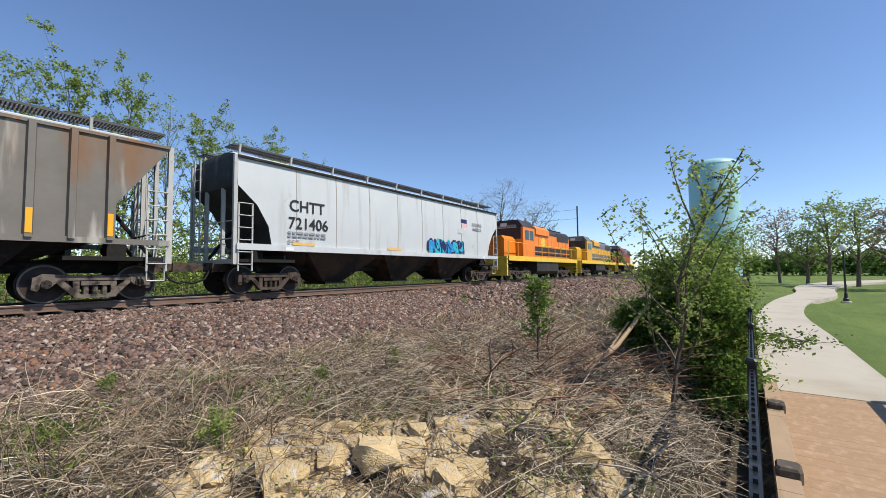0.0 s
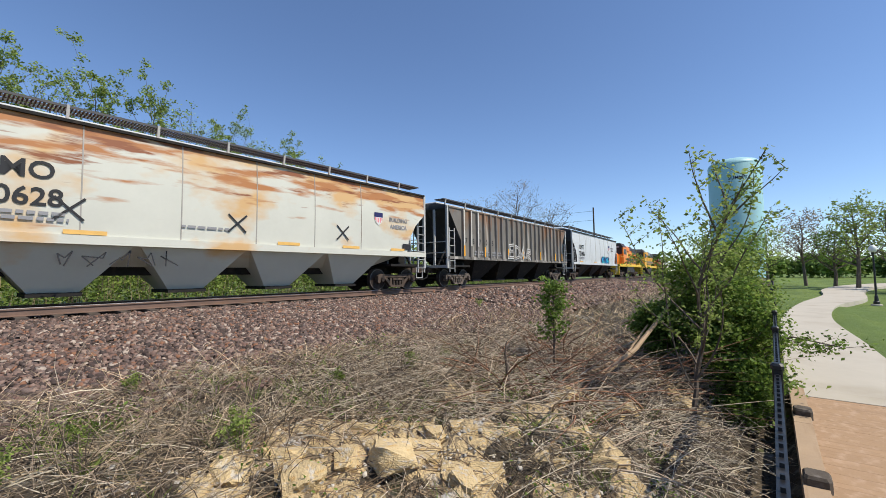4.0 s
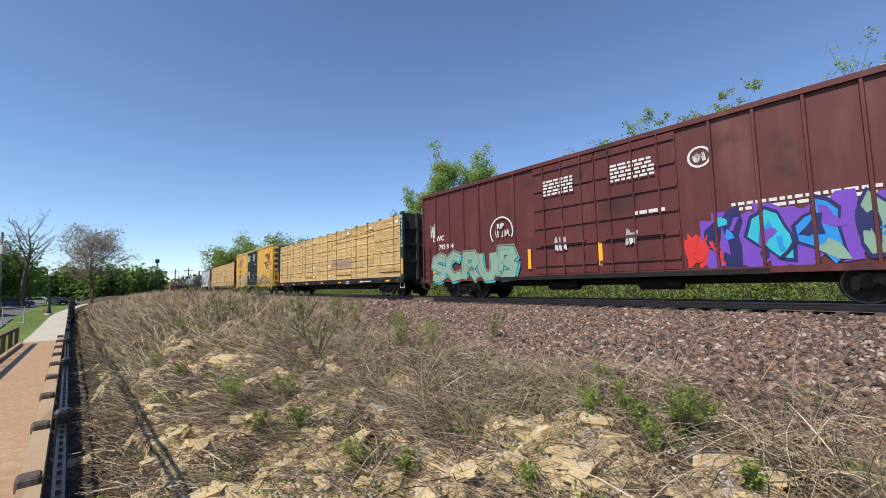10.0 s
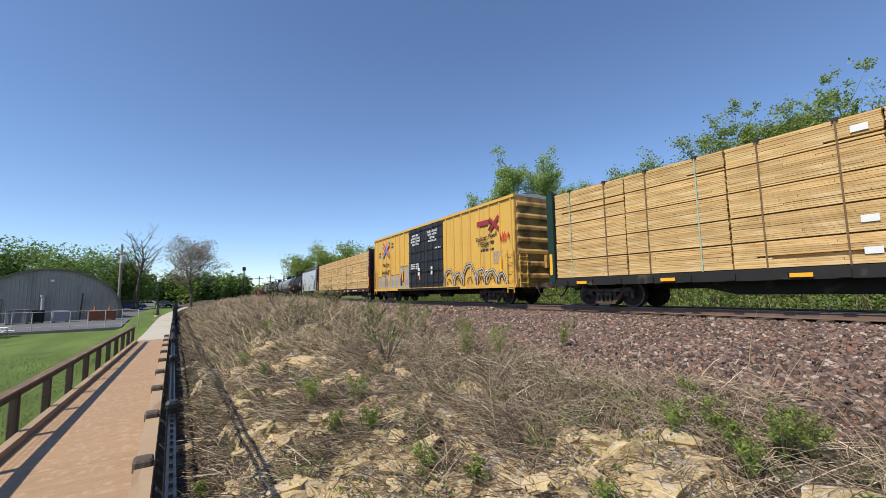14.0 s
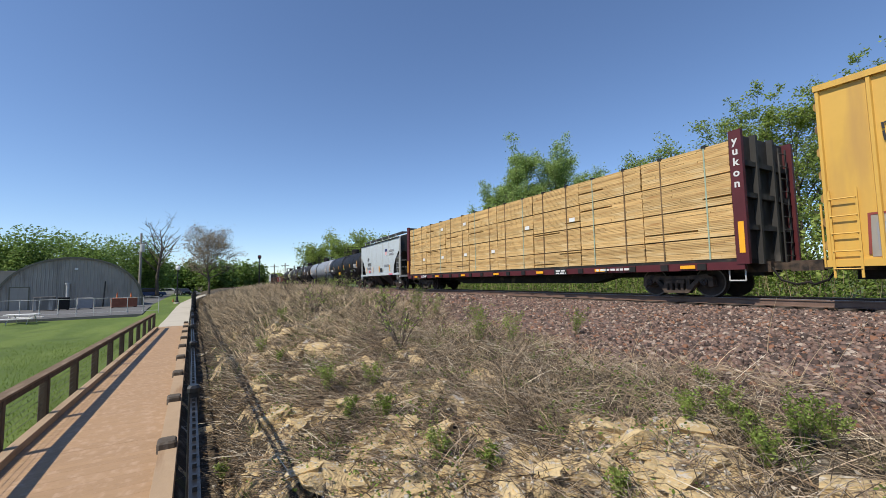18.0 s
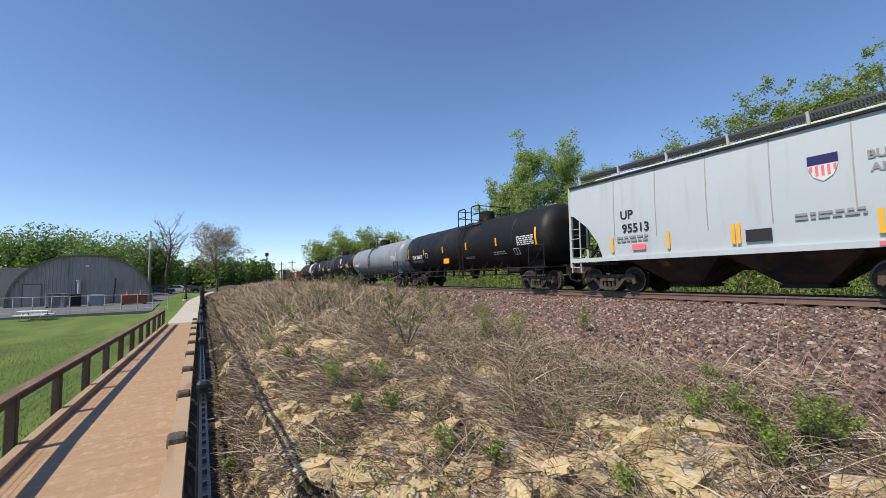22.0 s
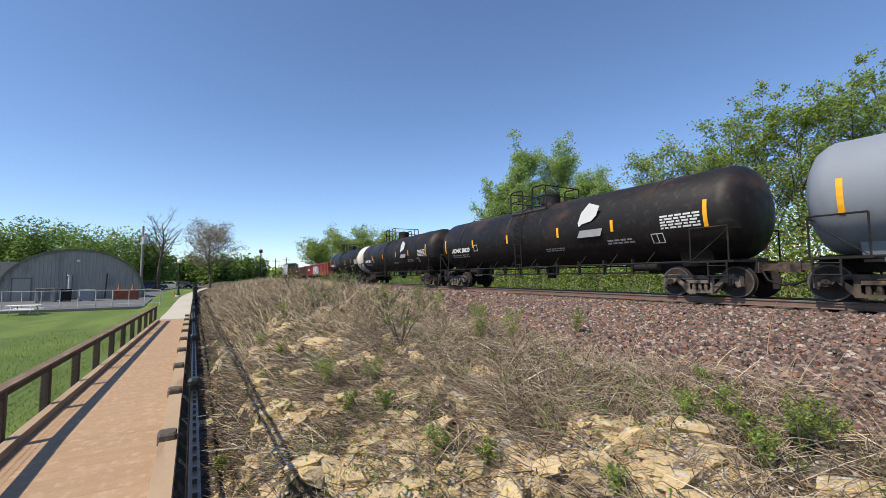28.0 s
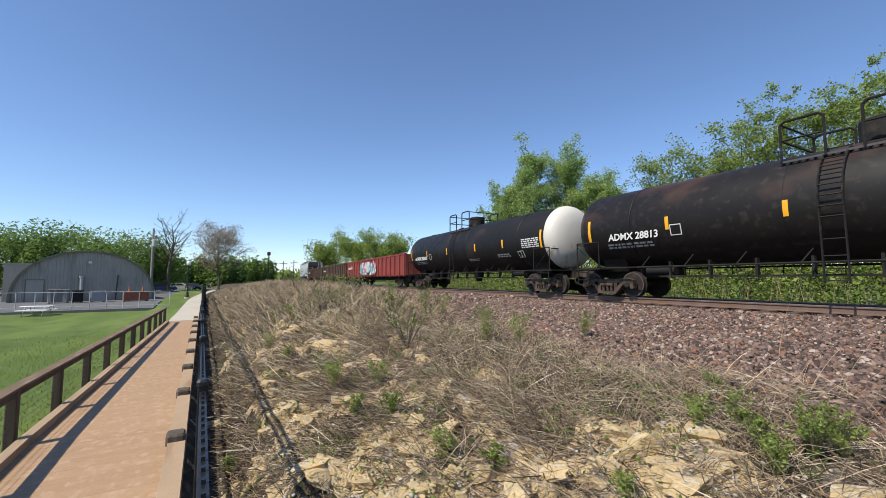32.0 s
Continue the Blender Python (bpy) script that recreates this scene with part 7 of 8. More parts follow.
# ---- lumber flat cars ----
def bundle_mesh(w, hgt, seed, m):
    """A strapped pack of boards: layers of long boards with uneven ends."""
    rnd = random.Random(seed)
    s = Shape()
    n = max(3, round(hgt / 0.052))
    t = hgt / n
    for i in range(n):
        a = rnd.uniform(0.0, 0.02)
        g = rnd.choice((0.001, 0.0015, 0.002, 0.003, 0.006))
        cut = rnd.uniform(-0.4, 0.4) * w
        for x0, x1 in ((-w / 2 + a, cut - 0.004), (cut + 0.004, w / 2 - rnd.uniform(0, 0.025))):
            d = 0.16 if rnd.random() < 0.035 else rnd.choice((0, 0.002, 0.004, 0.006, 0.012))
            s.box(x0, -0.61 + d, i * t + g, x1, 0.60, (i + 1) * t - g)
    s.box(-w / 2 + 0.06, -0.44, 0.0, w / 2 - 0.06, 0.58, hgt)
    return s.mesh("lumber_pack", m)


def lumber_car(s0, s1, label, frame_paint, seed, heights, cols):
    L = s0 - s1
    h = L / 2
    car = thing("lumber_flat_car", label, "freight car", "cars of the passing freight train")
    part("deck", Shape().box(-h + 0.2, -1.45, 0.98, h - 0.2, 1.45, 1.10), M["deck_black"], car)
    for y in (-1.42, 1.42):
        part("side_sill", Shape().box(-h + 0.1, y - 0.06, 0.80, h - 0.1, y + 0.06, 1.02), M["deck_black" if frame_paint == "green" else frame_paint], car)
        x = -h + 0.8
        while x < h - 0.5:
            part("stake_pocket", Shape().box(x - 0.12, min(y, y * 1.08), 0.82, x + 0.12, max(y, y * 1.08), 1.0), M["deck_black"], car)
            x += 1.15
    part("fish_belly", Shape().prism([(-h * 0.62, 0.9), (h * 0.62, 0.9), (h * 0.45, 0.42), (-h * 0.45, 0.42)], 1, -0.35, 0.35), M["deck_black"], car)
    part("center_beam", Shape().box(-h + 0.3, -0.06, 1.10, h - 0.3, 0.06, 4.55).box(-h + 0.3, -0.2, 4.45, h - 0.3, 0.2, 4.60), M[frame_paint], car)
    for k in (-1, 1):
        # plate, inner posts, ribs and ladder: shade of the recess painted in as near-black
        b = part("bulkhead", Shape().box(*sorted_box(k * (h - 0.28), -1.40, 1.10, k * (h - 0.20), 1.40, 4.60)), M["hop_end"], car)
        for y in (-1.44, -0.48, 0.48, 1.44):
            edge = abs(y) > 1
            part("bulkhead_post", Shape().box(*sorted_box(k * (h - 0.28), y - 0.06, 0.95, k * (h + (0.03 if edge else -0.05)), y + 0.06, 4.64)), M[frame_paint if edge else "hop_end"], b)
        for z in (1.9, 2.8, 3.7):
            part("bulkhead_rib", Shape().box(*sorted_box(k * (h - 0.2), -1.38, z, k * (h - 0.08), 1.38, z + 0.14)), M["hop_end"], b)
        part("end_ladder", ladder_shape(0.42, 1.0, 4.4), M["hop_end"], car, "", False, pose(k * (h - 0.02), 0.9, 0, 0, 0, 90))
        part("reflector", Shape().box(*sorted_box(k * (h - 0.18), -1.512, 1.25, k * (h - 0.04), -1.504, 2.1)), M["amber"], car)
    # load
    rnd = random.Random(seed)
    meshes = {}
    w = (L - 0.62) / cols
    for side in (-0.79, 0.79):
        z = 1.12
        for r, hh in enumerate(heights):
            off = 0.0
            for i in range(cols):
                key = (r, rnd.randrange(3))
                greyed = (r == 1 and i == 4 and seed == 2)
                if greyed:
                    key = (r, "g")
                if key not in meshes:
                    meshes[key] = bundle_mesh(w - 0.025, hh, seed * 50 + r * 7 + (0 if key[1] == "g" else key[1]), M["lumber_grey" if greyed else "lumber"])
                ob = part("lumber_pack", meshes[key], None, car, "", False, pose(-h + 0.31 + w * (i + 0.5), side + rnd.uniform(-0.02, 0.02), z, 0, 0, 180 if side > 0 else 0))
                if side < 0 and rnd.random() < 0.25:
                    part("paper_tag", Shape().box(w / 2 - 0.55, -0.632, hh * 0.3, w / 2 - 0.25, -0.626, hh * 0.3 + 0.16), M["tag"], ob)
            # strip between the layers, gap shade included in its dark colour
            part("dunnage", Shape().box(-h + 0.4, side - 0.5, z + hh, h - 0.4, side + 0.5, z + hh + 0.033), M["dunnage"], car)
            z += hh + 0.036
    for i in range(cols * 2):
        x = -h + 0.31 + w * (i + 0.5) / 2
        part("cargo_strap", Shape().box(x - 0.02, -1.425, 1.08, x + 0.02, -1.418, z), M["strap"] if i % 3 == 0 else M["dunnage"], car)
        part("corner_guard", Shape().box(x - 0.06, -1.43, z - 0.06, x + 0.06, -1.2, z + 0.02), M["black"], car)
    underfloor(car, h - 0.2, 0.62)
    strips(car, [-h + 1.6 + i * (L - 3.2) / 6 for i in range(7)], 0.86, -1.54, 0.10, 0.45)
    panel(car, h - 7.2, 0.78, h - 6.5, 1.02, -1.545, M["black"], "data_panel")
    bars(car, h - 7.1, 0.80, h - 6.55, 1.0, -1.55, M["white"], 2, seed)
    bars(car, h - 5.0, 0.86, h - 3.6, 0.98, -1.545, M["white"], 1, seed + 3)
    brake_rig(car, h)
    trucks(car, L * 0.40)
    couplers(car, h - 0.05)
    place(car, s0, s1, 0.40)
    return car, h


c, h = lumber_car(-88.77, -111.42, "dark green flat car stacked with yellow lumber bundles", "green", 2, [0.68, 0.66, 0.68, 0.66, 0.56], 7)
for i, ch in enumerate("DESTICON"):
    word(ch, c, h - 0.13, -1.506, 4.30 - i * 0.23, 0.22, M["white"])
c, h = lumber_car(-133.54, -156.24, "maroon flat car stacked with yellow lumber bundles", "maroon", 5, [0.60, 0.86, 0.86, 0.86], 8)
for i, ch in enumerate("yukon"):
    word(ch, c, h - 0.13, -1.506, 4.25 - i * 0.30, 0.30, M["white"])
word("ATW", c, -h + 2.9, -1.545, 0.84, 0.22, M["white"], 1.6)


# ---- tank cars ----
def tank_car(s0, s1, label, paint, end_paint=None, number="", dome_x=-0.6, stripes=(-4.7, -1.6, 1.9, 4.6), radius=1.45, truck_look="truck"):
    L = s0 - s1
    h = L / 2
    zc = 1.12 + radius
    car = thing("tank_car", label, "freight car", "cars of the passing freight train")
    e = h + 0.1
    prof = [(-e, 0.05), (-e + 0.03, 0.6), (-e + 0.12, 1.02), (-e + 0.27, 1.28), (-e + 0.45, 1.40), (-e + 0.6, radius)]
    rings = prof + [(0.0, radius + 0.03)] + [(-x, r) for x, r in prof[::-1]]
    body = Shape().turned(rings, 0, 40)
    shell = part("tank_shell", body, M[paint], car, "", True, pose(0, 0, zc))
    if end_paint:
        cap = [(x + 0.012, r + 0.012) for x, r in [(-x, r) for x, r in prof[::-1]]]
        part("tank_end", Shape().turned([(cap[0][0] - 0.05, radius + 0.012)] + cap, 0, 40), M[end_paint], car, "white painted tank end", True, pose(0, 0, zc))
    for x in (-1.6, 0.75, -e + 2.6, e - 2.6):
        part("weld_band", Shape().turned([(x - 0.02, radius + 0.02), (x, radius + 0.034), (x + 0.02, radius + 0.02)], 0, 40), M[paint], shell, "", True)
    for k in (-1, 1):
        part("saddle", Shape().prism([(-0.7, 0.95), (0.7, 0.95), (0.95, 1.62), (0.5, 1.25), (-0.5, 1.25), (-0.95, 1.62)], 0, *sorted((k * (h - 1.9), k * (h - 0.9)))), M[paint], car)
        part("stub_sill", Shape().box(*sorted_box(k * (h - 3.4), -0.32, 0.72, k * (h + 0.02), 0.32, 1.15)), M["under"], car)
        p = part("end_platform", Shape().box(*sorted_box(k * (h - 1.25), -1.5, 1.02, k * (h - 0.02), 1.5, 1.08)), M["under"], car)
        r = Shape()
        for y in (-1.48, 1.48):
            r.path([(k * (h - 1.2), y, 1.05), (k * (h - 1.2), y, 2.05), (k * (h - 0.15), y, 2.05), (k * (h - 0.15), y, 1.05)], 0.024, 6)
            r.rod((k * (h - 1.15), y, 1.1), (k * (h - 0.2), y, 1.9), 0.015, 5)
        r.path([(k * (h - 0.1), -1.4, 2.0), (k * (h - 0.1), 1.4, 2.0)], 0.022, 6)
        part("end_railing", r, M["under"], p)
        for y in (-1.5, 1.5):
            part("sill_step", ladder_shape(0.5, 0.45, 1.05, 0.28), M["under"], p, "", False, pose(k * (h - 0.45), y, 0))
        part("brake_cylinder", Shape().turned([(-0.5, 0.14), (0.5, 0.14)], 0, 12), M["under"], car, "", True, pose(k * (h - 3.2), -0.75, 0.95))
    side = Shape()
    for y in (-1.42, 1.42):
        side.rod((-h + 1.2, y, 1.06), (h - 1.2, y, 1.06), 0.032, 6)
        x = -h + 2.9
        while x < h - 2.4:
            side.rod((x, y, 1.06), (x + 0.22, y * 0.90, 1.42), 0.02, 5)
            side.rod((x, y, 1.04), (x, y * 0.97, 0.80), 0.014, 4)
            x += 1.45
    part("side_handrail", side, M["under"], car)
    low = Shape().box(-h + 3.2, -0.9, 0.72, h - 3.2, -0.84, 0.78)
    for i in range(9):
        x = -h + 3.6 + i * (L - 7.2) / 8
        low.box(x - 0.03, -0.95, 0.70, x + 0.03, -0.8, 1.25)
    part("brake_rodding", low, M["under"], car)
    part("bottom_outlet", Shape().turned([(0.55, 0.18), (1.15, 0.3)], 2, 14), M["under"], car, "", True)
    # dome platform
    zt = zc + radius
    ox = dome_x + 0.28
    part("manway", Shape().turned([(-0.05, 0.46), (0.5, 0.46), (0.54, 0.40), (0.60, 0.1)], 2, 20), M["under"], car, "", True, pose(ox + 0.35, 0, zt + 0.02))
    part("top_platform", grating_shape(2.5, 0.5, 0.16), M["grating"], car, "", False, pose(ox - 0.1, -1.05, zt - 0.28))
    part("top_platform", grating_shape(2.5, 0.5, 0.16), M["grating"], car, "", False, pose(ox - 0.1, 0.55, zt - 0.28))
    for y in (-1.05, 1.05):
        for a in (-1.35, 0.25):
            hoop = Shape().path([(a, y, zt - 0.3), (a, y, zt + 0.72), (a + 0.1, y, zt + 0.8), (a + 0.8, y, zt + 0.8), (a + 0.9, y, zt + 0.72), (a + 0.9, y, zt - 0.3)], 0.034, 6)
            part("top_railing", hoop, M["under"], car, "", False, pose(ox, 0, 0))
            part("middle_rail", Shape().rod((a, y, zt + 0.3), (a + 0.9, y, zt + 0.3), 0.026, 5), M["under"], car, "", False, pose(ox, 0, 0))
    for x in (-1.35, 1.15):
        for z in (zt + 0.3, zt + 0.75):
            part("cross_rail", Shape().rod((x, -1.05, z), (x, 1.05, z), 0.028, 5), M["under"], car, "", False, pose(ox, 0, 0))
    ld = Shape()
    for x in (-0.5, -0.05):
        pts = [(x, -radius * 1.05 * math.sin(a) - 0.06, zc + radius * 1.05 * math.cos(a)) for a in (0.45, 0.7, 0.95, 1.2, 1.5, 1.8)]
        pts += [(x, -1.5, 1.05), (x, -1.5, 0.55)]
        ld.path(pts, 0.024, 5)
    for i in range(9):
        a = 0.5 + i * 0.17
        ld.rod((-0.5, -radius * 1.05 * math.sin(a) - 0.07, zc + radius * 1.05 * math.cos(a)), (-0.05, -radius * 1.05 * math.sin(a) - 0.07, zc + radius * 1.05 * math.cos(a)), 0.018, 5)
    for z in (0.62, 0.9, 1.2, 1.6):
        ld.rod((-0.5, -1.5, z), (-0.05, -1.5, z), 0.018, 5)
    part("ladder", ld, M["under"], car, "", False, pose(ox, 0, 0))
    # markings, laid on the curve of the shell

    def on_shell(m, proud=0.008):
        """Bends a flat marking (x, z) onto the near side of the shell."""
        for v in m.vertices:
            dz = v.co.z - zc
            rr = radius + proud + (0.03 * (1 - abs(v.co.x) / e))
            a = dz / rr
            v.co.y, v.co.z = -rr * math.cos(a) + (v.co.y + 1.5) * 0.5, zc + rr * math.sin(a)
    marks = []
    for x in (-e + 0.85, *stripes, e - 0.85):
        tall = 0.85 if abs(x) > e - 1.2 else 0.42
        z0 = zc - 0.53 if tall > 0.5 else zc - 0.32
        s = Shape()
        for q in range(4):
            s.box(x - 0.06, -1.506, z0 + tall * q / 4, x + 0.06, -1.5, z0 + tall * (q + 1) / 4)
        marks.append(part("reflector", s, M["amber"], car))
    marks.append(bars(car, e - 2.25, zc - 0.45, e - 1.0, zc + 0.02, -1.5, M["white"], 5, 91, "data_panel"))
    marks.append(bars(car, e - 4.4, zc - 0.82, e - 3.3, zc - 0.60, -1.5, M["grey_letter"], 2, 92))
    marks.append(bars(car, 1.0, zc - 0.92, 2.1, zc - 0.74, -1.5, M["grey_letter"], 2, 93))
    marks.append(bars(car, -e + 1.6, zc - 0.86, -e + 3.4, zc - 0.62, -1.5, M["grey_letter"], 2, 94))
    for u, w in ((e - 2.65, zc - 0.88), (-e + 4.05, zc - 0.50)):
        fr = Shape()
        for q in (0, 0.2, 0.4) if u > 0 else (0, 0.34):
            fr.box(u + q, -1.505, w, u + q + 0.03, -1.5, w + 0.3)
        v = u + (0.43 if u > 0 else 0.37)
        fr.box(u, -1.508, w - 0.03, v, -1.503, w).box(u, -1.508, w + 0.3, v, -1.503, w + 0.33)
        marks.append(part("placard_frame", fr, M["white"], car))
    for m in marks:
        on_shell(m.data)
    if number:
        z = zc - 0.52
        word(number, car, -e + 2.72, -radius - 0.025, z, 0.34, M["white"])
    underfloor(car, 0.1)
    trucks(car, h - 1.2, truck_look)
    couplers(car, h)
    place(car, s0, s1, 0.5 - 1.2 / L)
    return car, h, zc, e


c, h, zc, e = tank_car(-170.6, -187.4, "dull black tank car with amber reflectors", "tank_black", None, "TILX 258675", 0.9, (-4.65, -1.65, 1.4, 4.5))
part("placard", Shape().box(-1.6, -1.405, zc - 1.02, -0.9, -1.36, zc - 0.70), M["amber"], c)
tank_car(-188.85, -205.8, "grey tank car with a dark lower half", "tank_grey", None, "ADMX 28821", -0.4)


def leaf_emblem(car, x, z, radius):
    """A white bent leaf with a violet bar under it."""
    y = -radius - 0.045
    part("emblem", Shape().prism([(x - 0.45, z + 0.0), (x - 0.25, z + 0.40), (x + 0.15, z + 0.72), (x + 0.62, z + 0.55), (x + 0.45, z + 0.2), (x + 0.2, z + 0.02), (x - 0.25, z - 0.05), (x - 0.4, z - 0.15)], 1, y - 0.01, y - 0.004), M["white"], car)
    o = Shape().prism([(x - 0.5, z - 0.58), (x + 0.62, z - 0.58), (x + 0.72, z - 0.30), (x - 0.36, z - 0.30)], 1, y - 0.008, y - 0.002)
    part("emblem_bar", o, M["grey_letter"], car)


for a, b, num in ((-207.2, -224.4, "ADMX 28820"), (-225.9, -243.05, "ADMX 28813")):
    c, h, zc, e = tank_car(a, b, "browned black tank car with a white leaf emblem", "tank_brown", None, num, -0.65, (-4.7, -1.55, 1.9, 4.6), truck_look="truck_pale" if num == "ADMX 28820" else "truck")
    leaf_emblem(c, 3.5, zc + 0.15, 1.45)
tank_car(-244.3, -260.9, "black tank car with a white painted end", "tank_black", "tank_white", "ADMX 250600", -0.85)


# ---- gondolas ----
def gondola(s0, s1, label, paint, tagged_side=False):
    L = s0 - s1
    h = L / 2
    car = thing("gondola_car", label, "freight car", "cars of the passing freight train")
    for y in (-1.42, 1.42):
        part("side_wall", Shape().box(-h, y - 0.04, 0.98, h, y + 0.04, 2.72), M[paint], car)
        part("top_rail", Shape().box(-h, y - 0.08, 2.66, h, y + 0.08, 2.80), M[paint], car)
        x = -h + 0.1
        while x < h:
            part("side_post", Shape().box(x - 0.07, min(y * 1.02, y * 1.10), 0.9, x + 0.07, max(y * 1.02, y * 1.10), 2.7), M[paint], car)
            x += 1.25
    for k in (-1, 1):
        part("end_wall", Shape().box(*sorted_box(k * h, -1.42, 0.98, k * (h - 0.1), 1.42, 2.72)), M[paint], car)
    part("floor", Shape().box(-h, -1.42, 0.9, h, 1.42, 1.02), M["under"], car)
    underfloor(car, h - 0.1, 0.6)
    if tagged_side:
        graffiti(car, -3.5, 2.5, 1.1, 2.5, -1.57, ["white", "cyan_paint", "mint_paint", "pink_paint"], 99, 24)
    bars(car, -h + 1.0, 1.8, -h + 3.2, 2.2, -1.565, M["white"], 1, 98)
    trucks(car, L * 0.38)
    couplers(car, h)
    place(car, s0, s1, 0.38)


gondola(-261.4, -282.86, "faded red gondola car with graffiti", "gon_red", True)
gondola(-284.2, -302.5, "rusty brown empty gondola car", "gon_brown")
gondola(-304.0, -322.6, "rusty brown empty gondola car", "gon_brown")


# ---- engines ----
def engine(s0, s1, label, hood, cab, roof, stripe=None, cab_at=-1, rail="safety"):
    L = s0 - s1
    h = L / 2
    k = cab_at
    car = thing("diesel_engine", label, "locomotive", "engines of the freight train")
    part("walkway", Shape().box(-h + 0.3, -1.5, 1.45, h - 0.3, 1.5, 1.66), M["loco_black"], car)
    part("frame_edge", Shape().box(-h + 0.3, -1.54, 1.36, h - 0.3, -1.50, 1.70).box(-h + 0.3, 1.50, 1.36, h - 0.3, 1.54, 1.70), M[rail], car)
    x0, x1 = sorted((k * (h - 5.2), -k * (h - 0.9)))
    hd = Shape().prism([(-0.92, 1.66), (0.92, 1.66), (0.92, 3.85), (0.72, 4.15), (-0.72, 4.15), (-0.92, 3.85)], 0, x0, x1)
    body = part("long_hood", hd, M[hood], car)
    n = int((x1 - x0) / 1.0)
    for i in range(n):
        x = x0 + 0.2 + i * (x1 - x0 - 0.3) / n
        part("hood_door", Shape().box(x, -0.94, 1.9, x + 0.8, -0.915, 3.3), M[hood], body)
    if stripe:
        for z0, z1 in ((1.92, 2.16), (2.26, 2.62)):
            part("stripe", Shape().box(x0 + 0.02, -0.955, z0, x1 - 0.02, -0.94, z1), M[stripe], body)
    if roof == "loco_black":
        part("hood_top", Shape().prism([(-0.945, 3.72), (0.945, 3.72), (0.945, 3.87), (0.74, 4.17), (-0.74, 4.17), (-0.945, 3.87)], 0, x0 + 0.01, x1 - 0.01), M[roof], body)
    if roof == "loco_grey":
        part("hood_top", Shape().prism([(-0.945, 3.35), (0.945, 3.35), (0.945, 3.87), (0.74, 4.17), (-0.74, 4.17), (-0.945, 3.87)], 0, x0 + 0.01, x1 - 0.01), M[roof], body)
    part("cab_front", Shape().box(*sorted_box(k * (h - 2.9), -1.3, 3.0, k * (h - 2.87), 1.3, 4.1)), M["loco_black"], car)
    part("hood_roof", Shape().box(x0 + 0.1, -0.7, 4.13, x1 - 0.1, 0.7, 4.22), M[roof], body)
    part("radiator_grille", Shape().box(*sorted_box(-k * (h - 1.2), -0.96, 3.3, -k * (h - 4.6), 0.96, 4.0)), M["loco_black"], body)
    part("dynamic_brake", Shape().prism([(-1.05, 3.6), (1.05, 3.6), (1.05, 4.05), (0.8, 4.3), (-0.8, 4.3), (-1.05, 4.05)], 0, -1.8, 1.4), M[hood], body)
    for i in range(3):
        part("roof_fan", Shape().turned([(4.2, 0.5), (4.42, 0.5)], 2, 18), M["loco_black"], body, "", False, pose(-k * (h - 2.2 - i * 1.25), 0, 0))
    part("exhaust_stack", Shape().box(1.9, -0.2, 4.2, 2.5, 0.2, 4.55), M["loco_black"], body)
    cb = Shape().prism([(-1.48, 1.66), (1.48, 1.66), (1.48, 3.9), (1.1, 4.35), (-1.1, 4.35), (-1.48, 3.9)], 0, *sorted((k * (h - 5.2), k * (h - 2.9))))
    cabp = part("cab", cb, M[cab], car)
    part("cab_roof", Shape().prism([(-1.5, 3.88), (1.5, 3.88), (1.12, 4.40), (-1.12, 4.40)], 0, *sorted((k * (h - 5.25), k * (h - 2.8)))), M[roof], cabp)
    for xa in (h - 4.9, h - 4.0):
        part("cab_window", Shape().box(*sorted_box(k * xa, -1.50, 2.95, k * (xa + 0.7), -1.47, 3.65)), M["glass"], cabp)
    for y in (-0.95, 0.35):
        part("windscreen", Shape().box(*sorted_box(k * (h - 2.88), y, 3.1, k * (h - 2.91), y + 0.6, 3.75)), M["glass"], cabp)
    part("short_hood", Shape().prism([(-0.9, 1.66), (0.9, 1.66), (0.9, 2.9), (0.7, 3.15), (-0.7, 3.15), (-0.9, 2.9)], 0, *sorted((k * (h - 2.9), k * (h - 0.9)))), M[hood], car)
    part("headlight", Shape().box(*sorted_box(k * (h - 2.85), -0.25, 3.95, k * (h - 2.78), 0.25, 4.2)), M["tag"], cabp)
    part("fuel_tank", Shape().prism([(-1.4, 1.35), (1.4, 1.35), (1.4, 0.6), (1.0, 0.35), (-1.0, 0.35), (-1.4, 0.6)][::-1], 0, -2.6, 2.6), M["loco_black"], car)
    for e in (-1, 1):
        part("pilot", Shape().box(*sorted_box(e * (h - 0.1), -1.45, 0.35, e * (h - 0.3), 1.45, 1.66)), M[rail], car)
        for y in (-1.35, 1.35):
            st = Shape()
            for i in range(4):
                st.box(*sorted_box(e * (h - 0.2), y - 0.15, 0.5 + i * 0.32, e * (h - 0.75), y + 0.15, 0.54 + i * 0.32))
            part("step", st, M["loco_black"], car)
    hr = Shape()
    x = -h + 0.4
    while x < h - 0.3:
        for y in (-1.46, 1.46):
            hr.rod((x, y, 1.6), (x, y, 2.65), 0.025, 5)
        x += 1.6
    for y in (-1.46, 1.46):
        hr.rod((-h + 0.4, y, 2.65), (h - 0.4, y, 2.65), 0.025, 5)
    part("handrail", hr, M[rail], car)
    trucks(car, L * 0.31, "truck", 3, 1.6)
    couplers(car, h)
    place(car, s0, s1, 0.31)
    return car, h


